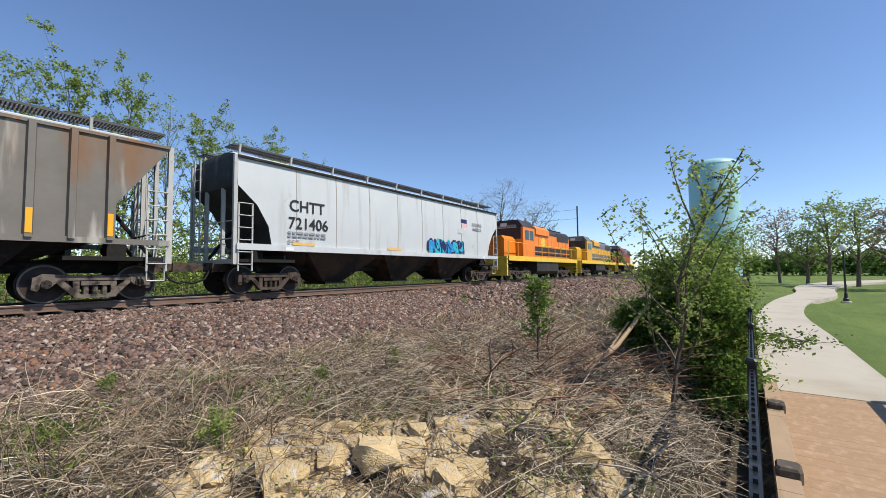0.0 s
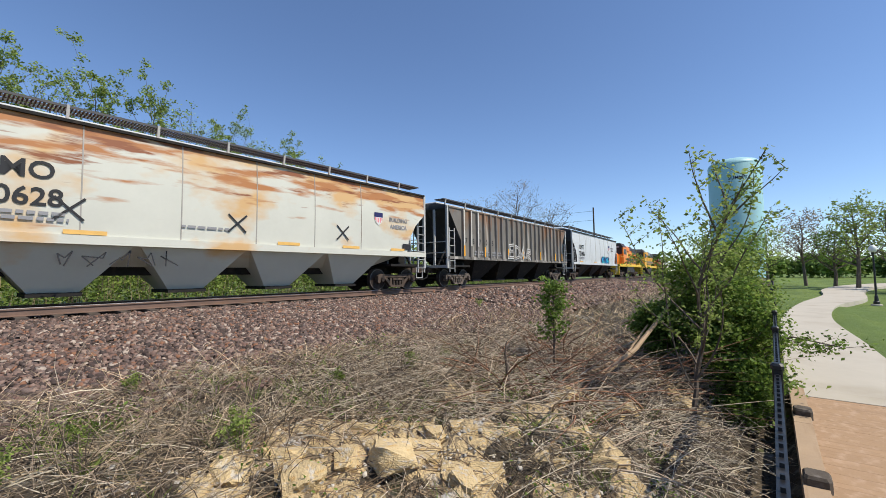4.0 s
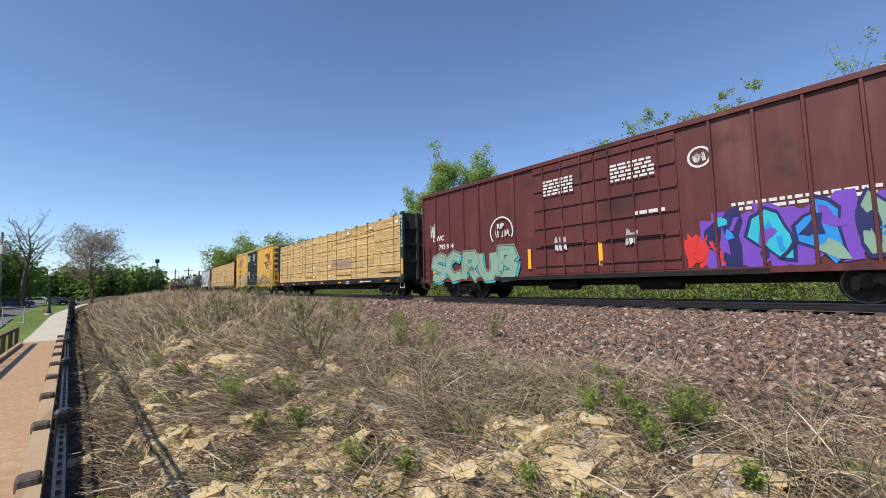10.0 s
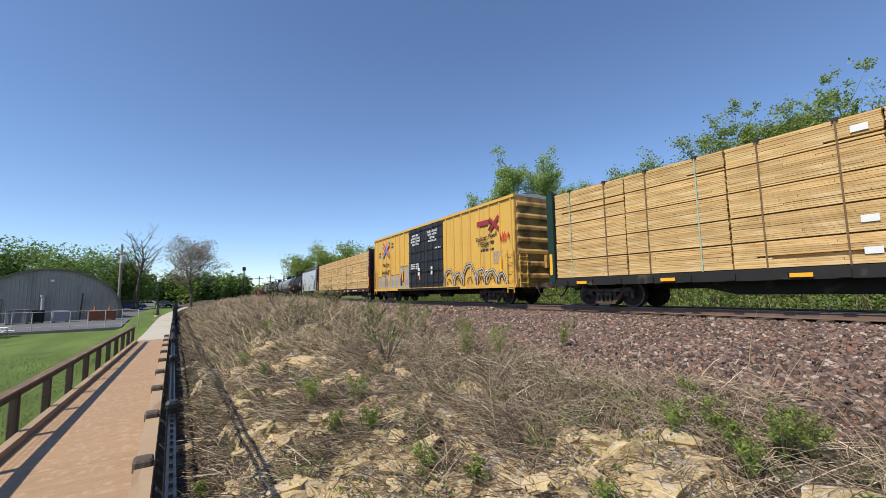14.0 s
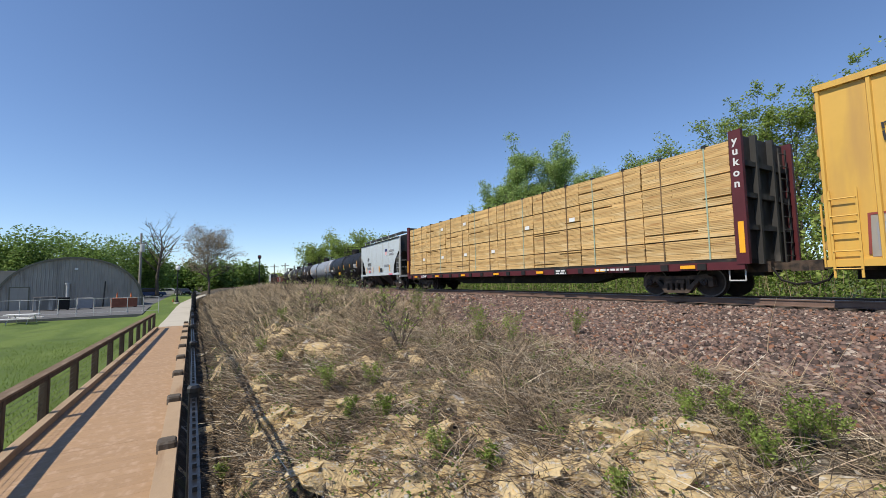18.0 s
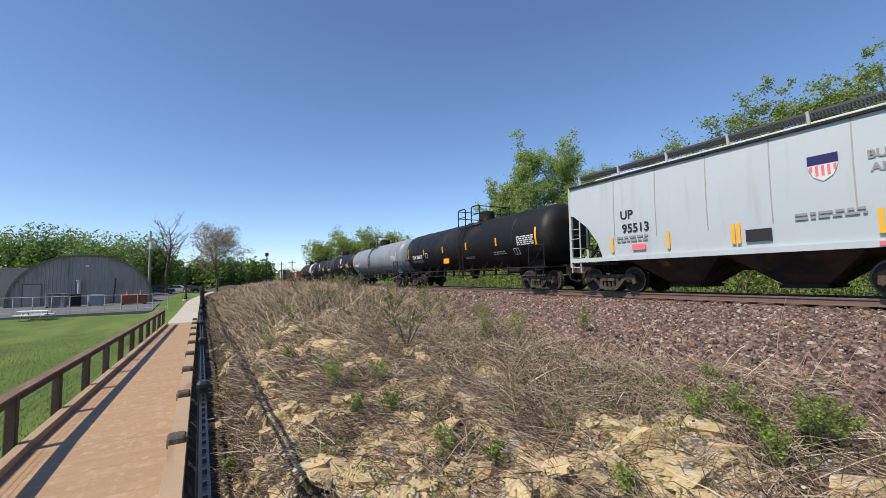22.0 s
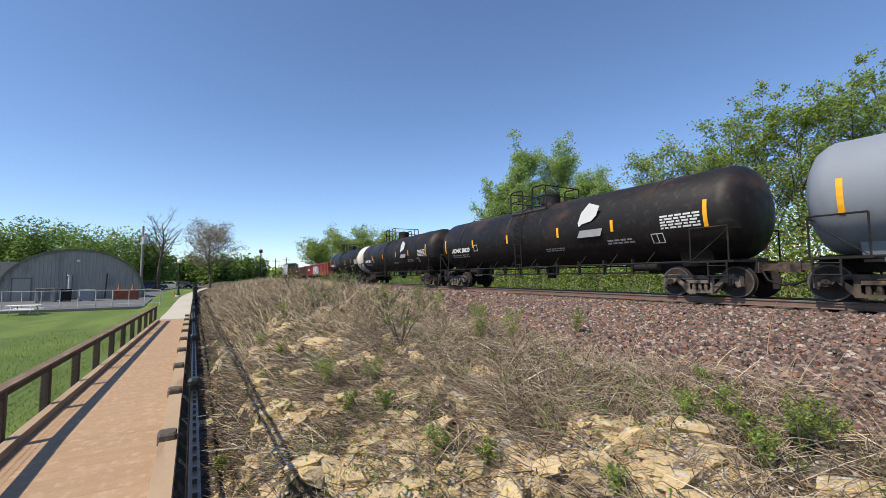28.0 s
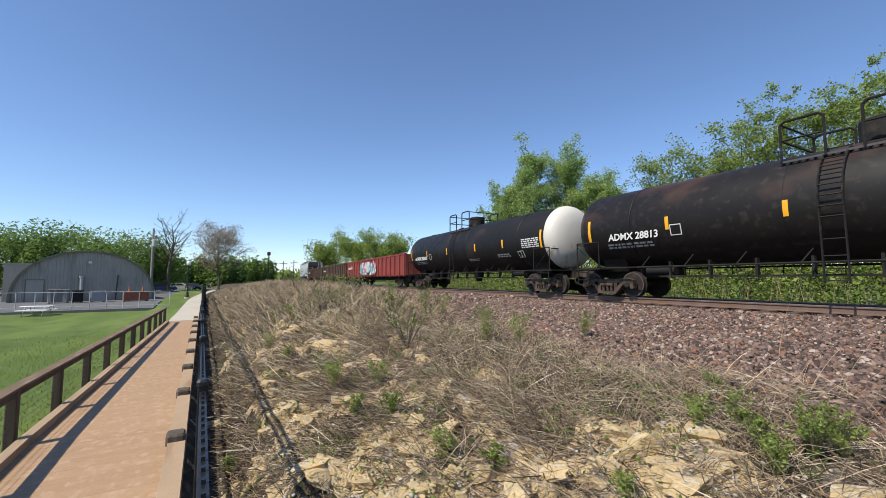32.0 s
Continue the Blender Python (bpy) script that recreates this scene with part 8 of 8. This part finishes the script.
c, h = engine(41.0, 24.2, "orange and black road diesel engine", "loco_orange", "loco_orange", "loco_black", "loco_black")
part("emblem", Shape().prism([(0.1 + 0.5 * math.cos(i * math.pi / 8), 3.0 + 0.42 * math.sin(i * math.pi / 8)) for i in range(16)], 1, -0.95, -0.944), M["safety"], c)
part("number_board", Shape().box(-h + 2.80, -1.0, 3.82, -h + 2.86, 1.0, 4.05), M["steel_pale"], c)
engine(62.5, 42.2, "yellow and dark grey diesel engine", "loco_yellow", "loco_yellow", "loco_grey", "loco_grey")
engine(83.5, 64.0, "dark red diesel engine", "loco_red", "loco_red", "loco_grey", None)


# ---- boardwalk ----
DX0, DX1 = -33.5, 12.4
walkway = thing("boardwalk", "tan composite boardwalk with a timber railing on one side", "boardwalk")
walkway["kind"] = "structure"
n_board = 296
bw = (DX1 - DX0) / n_board


def drawn_in(x):
    """How far the lawn side of the deck is drawn in towards the fence at x."""
    return 0.029 * max(0.0, -10.0 - x)


def bent(shape):
    shape.v = [(x, y + drawn_in(x), z) for x, y, z in shape.v]
    return shape


board_mesh = Shape().chamfer(-bw / 2 + 0.001, -2.45, -0.035, bw / 2 - 0.001, -0.02, 0.0, 0.0012).mesh("board", M["board"])
for i in range(n_board):
    x = DX0 + bw * (i + 0.5)
    part("board", board_mesh, None, walkway, "", False, pose(x, 0, random.Random(i).uniform(-0.001, 0.001)) @ Matrix.Diagonal((1, 1 - drawn_in(x) / 2.45, 1, 1)))
for y in (-2.3, -1.2, -0.2):
    for a, b in ((DX0, -10.0), (-10.0, DX1)):
        joist = Shape().box(a, y - 0.04, -0.28, b, y + 0.04, -0.037)
        part("joist", bent(joist) if y < -2 else joist, M["post_wood"], walkway)
# outer kerb on dark blocks
x = DX0
while x < DX1 - 0.1:
    e = min(x + 3.08, DX1)
    part("kerb_plank", Shape().chamfer(x + 0.004, -0.27, 0.13, e - 0.004, -0.02, 0.185, 0.008), M["kerb_wood"], walkway)
    x = e
x = 7.09 - 3.1 * 13
while x < DX1:
    if x > DX0:
        part("kerb_block", Shape().chamfer(x - 0.15, -0.30, 0.125, x + 0.15, -0.03, 0.30, 0.035), M["block_wood"], walkway)
    x += 3.1
# timber railing with wires
railing = thing("timber_railing", "weathered timber railing with wires along the lawn", "railing")
xs_post = [-12.13 + 2.24 * k for k in range(-10, 12) if DX0 - 0.6 < -12.13 + 2.24 * k < DX1 + 0.4]
for x in xs_post:
    part("post", bent(Shape().chamfer(x - 0.075, -2.62, -0.25, x + 0.075, -2.47, 0.96, 0.015)), M["post_wood"], railing)
for a, b in zip(xs_post, xs_post[1:]):
    part("top_rail", bent(Shape().chamfer(a + 0.003, -2.64, 0.965, b - 0.003, -2.44, 1.005, 0.006)), M["cap_wood"], railing)
    part("side_rail", bent(Shape().box(a + 0.078, -2.52, 0.84, b - 0.078, -2.48, 0.963)), M["post_wood"], railing)
    part("kerb_timber", bent(Shape().chamfer(a + 0.003, -2.46, 0.004, b - 0.003, -2.30, 0.14, 0.01)), M["kerb_wood"], railing)
for z in (0.24, 0.36, 0.48, 0.60, 0.72):
    part("wire", bent(Shape().rod((xs_post[0], -2.545, z), (-10, -2.545, z), 0.004, 4).rod((-10, -2.545, z), (xs_post[-1], -2.545, z), 0.004, 4)), M["iron"], railing)

# ---- black steel fence ----
fence = thing("steel_fence", "black steel picket fence between boardwalk and bank", "fence")
FY = 0.15
fence_posts = [-3.94 + 2.85 * k for k in range(-22, 10)]


def fence_y(x):
    """The fence follows the path where it bends."""
    return FY + 0.00042 * max(0, -34 - x) ** 2 + (0.0010 * max(0, x - 14) ** 2 if x < 60 else 0)


picket = Shape().box(-0.009, -0.009, 0.0, 0.009, 0.009, 1.86).mesh("picket", M["iron"])
far = Shape()
count = 0
for a, b in zip(fence_posts, fence_posts[1:]):
    ya, yb = fence_y(a), fence_y(b)
    za = 0.0 if -34 < a < 13 else land(a, ya)
    part("post", Shape().chamfer(a - 0.035, ya - 0.035, za - (0.95 if -34 < a < 13 else 0.3), a + 0.035, ya + 0.035, 1.98, 0.006).chamfer(a - 0.045, ya - 0.045, 1.98, a + 0.045, ya + 0.045, 2.03, 0.02), M["iron"], fence)
    for z in (0.18, 1.74, 1.92):
        w = 0.022
        part("rail", Shape().add([(a, ya - w, z - 0.02), (b, yb - w, z - 0.02), (b, yb + w, z - 0.02), (a, ya + w, z - 0.02), (a, ya - w, z + 0.02), (b, yb - w, z + 0.02), (b, yb + w, z + 0.02), (a, ya + w, z + 0.02)], [(0, 3, 2, 1), (4, 5, 6, 7), (0, 1, 5, 4), (1, 2, 6, 5), (2, 3, 7, 6), (3, 0, 4, 7)]), M["iron"], fence)
    for i in range(1, 22):
        x = a + (b - a) * i / 22
        y = ya + (yb - ya) * i / 22
        if -16.0 < x < 11.5 and count < 300:
            part("picket", picket, None, fence, "", False, pose(x, y, 0.10))
            count += 1
        else:
            far.box(x - 0.009, y - 0.009, 0.1, x + 0.009, y + 0.009, 1.96)
part("picket_row", far, M["iron"], fence)["kind"] = "stuff"


# ---- paths ----
def path_slab(name, left, right, m, label, z=0.012, thick=0.12):
    sh = Shape()
    n = len(left)
    for (a, b), (c, d) in zip(left, right):
        sh.v += [(a, b, path_z(a) + z), (c, d, path_z(c) + z), (c, d, path_z(c) + z - thick), (a, b, path_z(a) + z - thick)]
    for i in range(n - 1):
        for j in range(4):
            a, b = 4 * i + j, 4 * i + (j + 1) % 4
            sh.f.append((a, b, b + 4, a + 4))
    sh.f += [(3, 2, 1, 0), tuple(4 * (n - 1) + i for i in range(4))]
    return tagged(part(name, sh, m), label, "path", "", "structure")


def path_z(x):
    return max(0.0, 0.07 + 0.60 * smooth01((-36 - x) / 22) + 0.25 * smooth01((x - 10) / 30)) if not DX0 <= x <= DX1 else 0.0


def fine(pts, k=6):
    """Rounds a line off by cubic steps."""
    p = [Vector(q) for q in pts]
    out = []
    for i in range(len(p) - 1):
        a, b, c, d = p[max(i - 1, 0)], p[i], p[i + 1], p[min(i + 2, len(p) - 1)]
        for j in range(k):
            t = j / k
            out.append(tuple(0.5 * ((2 * b) + (c - a) * t + (2 * a - 5 * b + 4 * c - d) * t * t + (3 * b - a - 3 * c + d) * t ** 3)))
    return out + [tuple(p[-1])]


R_left = fine([(12.4, -0.02), (16, 0.0), (21, 0.0), (30, -0.2), (42, -1.5), (55, -3.6), (71, -4.7), (88, -8.1), (102, -13.9), (118, -24)])
R_right = fine([(12.4, -2.45), (16, -2.4), (21, -2.35), (30, -2.2), (40, -3.4), (50, -6.0), (64, -7.6), (80, -10.6), (95, -17.0), (110, -27)])
path_slab("path_east", R_left, R_right, M["concrete"], "pale concrete footpath winding into the park", 0.012, 0.45)
L_left = fine([(-33.5, -1.75), (-47, -1.35), (-60, -0.75), (-80, 0.6), (-110, 3.4), (-150, 8.0)])
L_right = fine([(-33.5, -0.02), (-47, 0.05), (-60, 0.3), (-80, 1.4), (-110, 4.6), (-150, 9.6)])
path_slab("path_west", L_left[::-1], L_right[::-1], M["concrete"], "pale concrete footpath beside the fence")
yard = Shape()
yx = [-45.5, -48, -50.5, -53, -56, -125]
for x in yx:
    for y in (-45, -3.6):
        z = 0.44 if x < -55 else land(x, y) + 0.04
        yard.v += [(x, y, z), (x, y, z - 0.3)]
for i in range(len(yx) - 1):
    a, b = 4 * i, 4 * i + 4
    yard.f += [(a, a + 2, b + 2, b), (a + 1, b + 1, b + 3, a + 3), (a, b, b + 1, a + 1), (a + 2, a + 3, b + 3, b + 2)]
yard.f += [(0, 1, 3, 2)]
tagged(part("yard", yard, M["asphalt"]), "grey asphalt yard round the arched shed", "yard", "", "structure")
tagged(part("road", Shape().box(-190, -60, 0.2, -118, 2.5, 0.47), M["asphalt"]), "grey road beyond the yard", "road", "", "structure")


# ---- lamps ----
def lamp(x, y, h_, z, label):
    t = thing("street_lamp", label, "lamp", "lamps along the path", pose(x, y, z))
    part("footing", Shape().turned([(-0.1, 0.32), (0.10, 0.32), (0.12, 0.30)], 2, 20), M["concrete"], t, "pale round concrete footing")
    part("base", Shape().turned([(0.10, 0.19), (0.3, 0.19), (0.36, 0.13), (0.75, 0.10), (0.8, 0.075)], 2, 16), M["iron"], t)
    part("post", Shape().turned([(0.75, 0.07), (h_ - 0.75, 0.055), (h_ - 0.72, 0.10), (h_ - 0.62, 0.12), (h_ - 0.58, 0.09)], 2, 14), M["iron"], t)
    part("globe", Shape().turned([(h_ - 0.60, 0.10), (h_ - 0.55, 0.19), (h_ - 0.40, 0.25), (h_ - 0.22, 0.23), (h_ - 0.08, 0.13), (h_ - 0.02, 0.05)], 2, 18), M["globe"], t, "milky white globe", True)
    part("finial", Shape().turned([(h_ - 0.06, 0.10), (h_ - 0.02, 0.06), (h_ + 0.06, 0.015)], 2, 12), M["iron"], t)


lamp(45.0, -5.9, 4.65, land(45, -5.9), "black park lamp with a white globe beside the path")
lamp(-57.5, -1.35, 4.45, path_z(-57.5) - 0.05, "black park lamp with a white globe by the yard")
lamp(96.0, -19.4, 4.65, 0.1, "black park lamp with a white globe far in the park")

# ---- arched shed and yard ----
def arch_shed():
    cx, cy, half, hgt = -60.0, -10.9, 6.1, 5.5
    z0 = 0.42
    ang = radians(11)
    t = thing("arched_shed", "grey-brown corrugated steel arched shed", "shed", "", pose(cx, cy, z0, 0, 0, 90 + 14))
    # local: x across the front, y into the depth away from the viewer
    prof = [(half * math.cos(a), hgt * math.sin(a) ** 0.86) for a in np.linspace(0, math.pi, 33)]
    part("front_wall", Shape().prism(prof, 1, 0.0, 0.10), M["hut"], t)
    for i in range(1, 40):
        x = -half + i * 2 * half / 40
        top = hgt * (max(0.0, 1 - (x / half) ** 2)) ** 0.43
        if top > 0.4:
            part("wall_rib", Shape().prism([(x - 0.05, 0.0), (x + 0.05, 0.0), (x + 0.025, -0.05), (x - 0.025, -0.05)][::-1], 2, 0.0, top - 0.12), M["hut"], t)
    rf = Shape()
    n = len(prof)
    for y in (-0.25, 24.0):
        rf.v += [(px * 1.02, y, pz * 1.02) for px, pz in prof] + [(px * 0.985, y, pz * 0.985) for px, pz in prof]
    for i in range(n - 1):
        rf.f += [(i, i + 1, 2 * n + i + 1, 2 * n + i), (n + i + 1, n + i, 3 * n + i, 3 * n + i + 1), (i + 1, i, n + i, n + i + 1), (2 * n + i, 2 * n + i + 1, 3 * n + i + 1, 3 * n + i)]
    part("arched_roof", rf, M["hut_rim"], t, "dull olive arched roof sheet", True)
    part("door", Shape().box(-4.9, -0.06, 0, -3.6, -0.01, 2.3), M["hut"], t, "weathered steel door")
    part("door_frame", Shape().box(-5.0, -0.08, 0, -4.9, -0.01, 2.4).box(-3.6, -0.08, 0, -3.5, -0.01, 2.4).box(-5.0, -0.08, 2.3, -3.5, -0.01, 2.4), M["hut_rim"], t)
    part("wall_lamp", Shape().box(-0.1, -0.25, hgt * 0.76, 0.18, -0.01, hgt * 0.76 + 0.22), M["globe"], t, "white flood lamp under the peak")
    part("vent_pipe", Shape().rod((-0.6, -0.3, 0), (-0.6, -0.3, 2.6), 0.16, 12).rod((-0.6, -0.3, 2.6), (-0.6, -0.3, 2.75), 0.24, 12), M["steel_pale"], t)
    part("standpipe", Shape().rod((2.4, -0.5, 0), (2.55, -0.5, 2.9), 0.07, 8), M["iron"], t)
    part("annex", Shape().box(-half - 0.6, 3.0, 0, -half + 2.2, 9, 4.0).box(-half - 0.75, 2.9, 4.0, -half + 2.2, 9.1, 4.15), M["hut"], t, "flat roofed beige annex")
    return t


arch_shed()


def crate(x, y, w, d, h_, m, name, label, cat):
    z = 0.44
    t = thing(name, label, cat, "", pose(x, y, z, 0, 0, 12))
    part("body", Shape().chamfer(-w / 2, -d / 2, 0.08, w / 2, d / 2, h_, 0.04), M[m], t)
    part("skid", Shape().box(-w / 2, -d / 2 + 0.05, 0, w / 2, -d / 2 + 0.2, 0.08).box(-w / 2, d / 2 - 0.2, 0, w / 2, d / 2 - 0.05, 0.08), M["post_wood"], t)
    part("lid", Shape().chamfer(-w / 2 - 0.02, -d / 2 - 0.02, h_ + 0.001, w / 2 + 0.02, d / 2 + 0.02, h_ + 0.06, 0.02), M[m], t)


crate(-55.5, -12.3, 1.1, 1.6, 1.3, "hop_brown", "generator", "tan-grey generator cabinet by the shed", "generator")
crate(-55.6, -10.9, 1.0, 0.9, 1.2, "under", "equipment_box", "dark equipment box beside the shed", "box")
crate(-56.0, -9.3, 0.9, 1.2, 1.1, "grey_letter", "transformer_box", "grey metal cabinet in front of the shed", "cabinet")
crate(-56.0, -6.1, 1.2, 2.2, 0.95, "brickred", "brick_pallet", "pallet of brown-red bricks by the shed", "pallet")
for i, (x, y) in enumerate(((-56.0, -6.7), (-55.9, -5.5), (-63, -1.9))):
    t = thing("traffic_cone", "orange traffic cone with a white band", "cone", "cones by the shed", pose(x, y, 1.45 if i < 2 else 0.44))
    part("cone", Shape().turned([(0, 0.13), (0.6, 0.03)], 2, 12), M["cone"], t)
    part("foot", Shape().box(-0.2, -0.2, -0.001, 0.2, 0.2, 0.03), M["rubber"], t)


def picnic_table(x, y, turn):
    t = thing("picnic_table", "white metal picnic table on the lawn", "picnic table", "", pose(x, y, land(x, y), 0, 0, turn))
    part("tabletop", Shape().chamfer(-0.95, -0.38, 0.70, 0.95, 0.38, 0.75, 0.01), M["tag"], t)
    for y_ in (-0.75, 0.75):
        part("bench", Shape().chamfer(-0.95, y_ - 0.14, 0.41, 0.95, y_ + 0.14, 0.46, 0.01), M["tag"], t)
    for x_ in (-0.6, 0.6):
        part("frame", Shape().rod((x_, -0.75, 0.0), (x_, -0.3, 0.7), 0.03, 6).rod((x_, 0.75, 0.0), (x_, 0.3, 0.7), 0.03, 6).rod((x_, -0.85, 0.41), (x_, 0.85, 0.41), 0.03, 6), M["steel_pale"], t)


picnic_table(-44.3, -11.0, 80)


def car(x, y, turn, paint, label, tall=1.5):
    t = thing("parked_car", label, "car", "parked cars", pose(x, y, 0.47, 0, 0, turn))
    body = [(-2.3, 0.35), (2.25, 0.35), (2.3, 0.7), (2.1, 0.92), (1.1, 1.02), (0.45, tall), (-1.5, tall), (-2.15, 1.0), (-2.3, 0.85)]
    part("body", Shape().prism(body, 1, -0.88, 0.88), M[paint], t)
    part("side_window", Shape().prism([(0.95, 1.04), (0.4, tall - 0.08), (-1.4, tall - 0.08), (-1.9, 1.04)], 1, -0.89, -0.881).prism([(0.95, 1.04), (0.4, tall - 0.08), (-1.4, tall - 0.08), (-1.9, 1.04)], 1, 0.881, 0.89), M["glass"], t)
    for k in (2.29, -2.31):
        part("headlight" if k > 0 else "tail_light", Shape().box(k - 0.03, -0.8, 0.65, k + 0.03, -0.5, 0.8).box(k - 0.03, 0.5, 0.65, k + 0.03, 0.8, 0.8), M["globe"] if k > 0 else M["red_paint"], t)
    for x_ in (-1.4, 1.4):
        for y_ in (-0.8, 0.8):
            w = part("wheel", Shape().turned([(-0.1, 0.33), (0.1, 0.33)], 1, 18), M["rubber"], t, "", True, pose(x_, y_, 0.33))
            part("rim", Shape().turned([(-0.11, 0.2), (0.11, 0.2)], 1, 14), M["steel_pale"], w)


car(-96, -6.4, 95, "blue_car", "dark blue pickup parked in the yard", 1.75)
car(-104, -1.5, 20, "dark_car", "black car parked beyond the yard")
car(-103, -8.0, 100, "dark_car", "black car parked under the trees")
car(-108, -4.0, 80, "steel_pale", "pale silver car parked beyond the yard")

# utility pole, chain fence, signal
def utility_pole(x, y, h_):
    t = thing("utility_pole", "leaning grey timber utility pole with a transformer", "utility pole", "", pose(x, y, 0.4, 0, 1.5, 0))
    part("pole", Shape().turned([(-0.3, 0.19), (h_, 0.13)], 2, 12), M["pole_wood"], t)
    part("crossarm", Shape().box(-0.06, -0.7, h_ - 1.5, 0.06, 0.7, h_ - 1.36), M["pole_wood"], t)
    part("transformer", Shape().turned([(h_ - 2.6, 0.3), (h_ - 1.6, 0.3), (h_ - 1.55, 0.2)], 2, 14), M["steel_pale"], t, "", True, pose(0.35, 0.2, 0))
    for y_ in (-0.6, -0.25, 0.25, 0.6):
        part("insulator", Shape().turned([(h_ - 1.36, 0.05), (h_ - 1.2, 0.06)], 2, 8), M["grey_letter"], t, "", False, pose(0, y_, 0))


utility_pole(-72, -6.2, EYE + 0.102 * 72 - 0.4)
chain = thing("chain_fence", "grey chain-link fence round the yard", "fence")
for i in range(18):
    y = -22 + i * 1.15
    part("post", Shape().rod((-46.2, y, 0.2), (-46.2, y, 1.75), 0.03, 6), M["steel_pale"], chain)
for z in (1.72, 0.5):
    part("rail", Shape().rod((-46.2, -22, z), (-46.2, -2.45, z), 0.022, 5), M["steel_pale"], chain)
x, y = at(172.66, 120)
sig = thing("railway_signal", "black railway signal on a mast", "signal", "", pose(x, y, land(x, y)))
hs = EYE + 0.062 * 120 - land(x, y)
part("mast", Shape().rod((0, 0, 0), (0, 0, hs), 0.11, 8), M["iron"], sig)
part("signal_head", Shape().prism([(-0.32, -0.5), (0.32, -0.5), (0.42, -0.3), (0.42, 0.3), (0.32, 0.5), (-0.32, 0.5), (-0.42, 0.3), (-0.42, -0.3)], 0, -0.12, 0.12), M["iron"], sig, "", False, pose(0.1, 0, hs - 0.5))
part("signal_lens", Shape().turned([(0.12, 0.13), (0.2, 0.13)], 0, 10), M["red_paint"], sig, "", False, pose(0.1, 0, hs - 0.35))
part("ladder", ladder_shape(0.4, 0.3, hs - 1.2, 0.5), M["iron"], sig, "", False, pose(-0.2, 0, 0, 0, 0, 90))
for az, dist, tp in ((170.9, 150, 0.042), (169.6, 150, 0.045)):
    x, y = at(az, dist)
    t = thing("line_pole", "grey wooden line pole beside the track", "pole", "line poles", pose(x, y, land(x, y)))
    hh = EYE + tp * dist - land(x, y)
    part("pole", Shape().rod((0, 0, 0), (0, 0, hh), 0.14, 8), M["post_wood"], t)
    part("crossarm", Shape().box(-0.06, -1.3, hh - 0.9, 0.06, 1.3, hh - 0.75), M["post_wood"], t)

# ---- water tower ----
x, y = at(2.95, 170)
wt = thing("water_tower", "pale blue domed water tower", "water tower", "", pose(x, y, 0.2, 0, 0, 92.95))
R_ = 7.5
top = EYE + 0.222 * 170 - 0.2
part("tank", Shape().turned([(0, R_), (top - 2.4, R_), (top - 1.7, R_ * 0.965), (top - 0.9, R_ * 0.86), (top - 0.35, R_ * 0.66), (top - 0.08, R_ * 0.38), (top, 0.3)], 2, 64), M["tower"], wt, "", True)
part("roof_vent", Shape().turned([(top - 0.1, 0.5), (top + 0.5, 0.5), (top + 0.6, 0.2)], 2, 12), M["steel_pale"], wt)
part("roof_rail", Shape().turned([(top - 2.42, R_ + 0.02), (top - 2.38, R_ + 0.05), (top - 2.34, R_ + 0.02)], 2, 64), M["tower"], wt)
me = letters("SUMMIT", 1.5, 0.02).copy()
me.materials.clear()
me.materials.append(M["navy_paint"])
for v in me.vertices:
    a = (v.co.x + 1.0) / R_
    v.co = Vector((math.sin(a) * (R_ + 0.06), -math.cos(a) * (R_ + 0.06), v.co.y + EYE + 0.181 * 170 - 1.2))
part("lettering", me, None, wt).matrix_basis = pose(0, 0, 0, 0, 0, 180)
# wires across the far sky
w = Shape()
for z0 in (13.5, 15.5):
    pts = [Vector((90 - 0.2 * i * 10, 30 + i * 10, z0 + 0.02 * (i - 6) ** 2)) for i in range(13)]
    w.path(pts, 0.03, 4)
wires = thing("overhead_wires", "thin overhead wires on poles beyond the track", "wires")
part("wire", w, M["iron"], wires)
for i in (0, 12):
    p = (90 - 0.2 * i * 10, 30 + i * 10)
    part("pole", Shape().rod((p[0], p[1], 0.5), (p[0], p[1], 17), 0.16, 8), M["post_wood"], wires)

# lawn blades beside the railing
q = np.random.RandomState(91)
n = 16000
bx, by = -3 - 28 * q.beta(1, 1.3, n), -2.75 - 9 * q.beta(1, 2.0, n)
bz = np.array([land(a, b) for a, b in zip(bx, by)])
p0 = np.stack([bx, by, bz], 1)
a = q.uniform(0, 6.28, n)
wd = np.stack([np.cos(a), np.sin(a), 0 * a], 1) * 0.008
tip = p0 + np.stack([q.normal(0, 0.03, n), q.normal(0, 0.03, n), q.uniform(0.04, 0.10, n)], 1)
tagged(bulk("grass", np.stack([p0 - wd, p0 + wd, tip], 1).reshape(-1, 3), np.arange(3 * n).reshape(-1, 3), M["blade"], None, False, "short green lawn grass beside the railing", "stuff"), "", "grass")


# ---- what moves: each car along the track, each wheelset on its truck ----
def car_rows(s0, half):
    rows = []
    for t in range(33):
        a, b = on_track(s0 + run(t) - half), on_track(s0 + run(t) + half)
        d, m = b - a, (a + b) / 2
        rows.append((t, pose(m.x, m.y, m.z, 0, 0, math.degrees(math.atan2(d.y, d.x)))))
    return rows


def motions():
    for car, s0, half in KEYED:
        walk(car, car_rows(s0, half))
    turns = [(i / 10, math.degrees(run(i / 10) / 0.485)) for i in range(321)]
    for w in WHEELS:
        p = w.matrix_basis.translation
        walk(w, [(t, pose(p.x, p.y, p.z, 0, a, 0)) for t, a in turns])


motions()
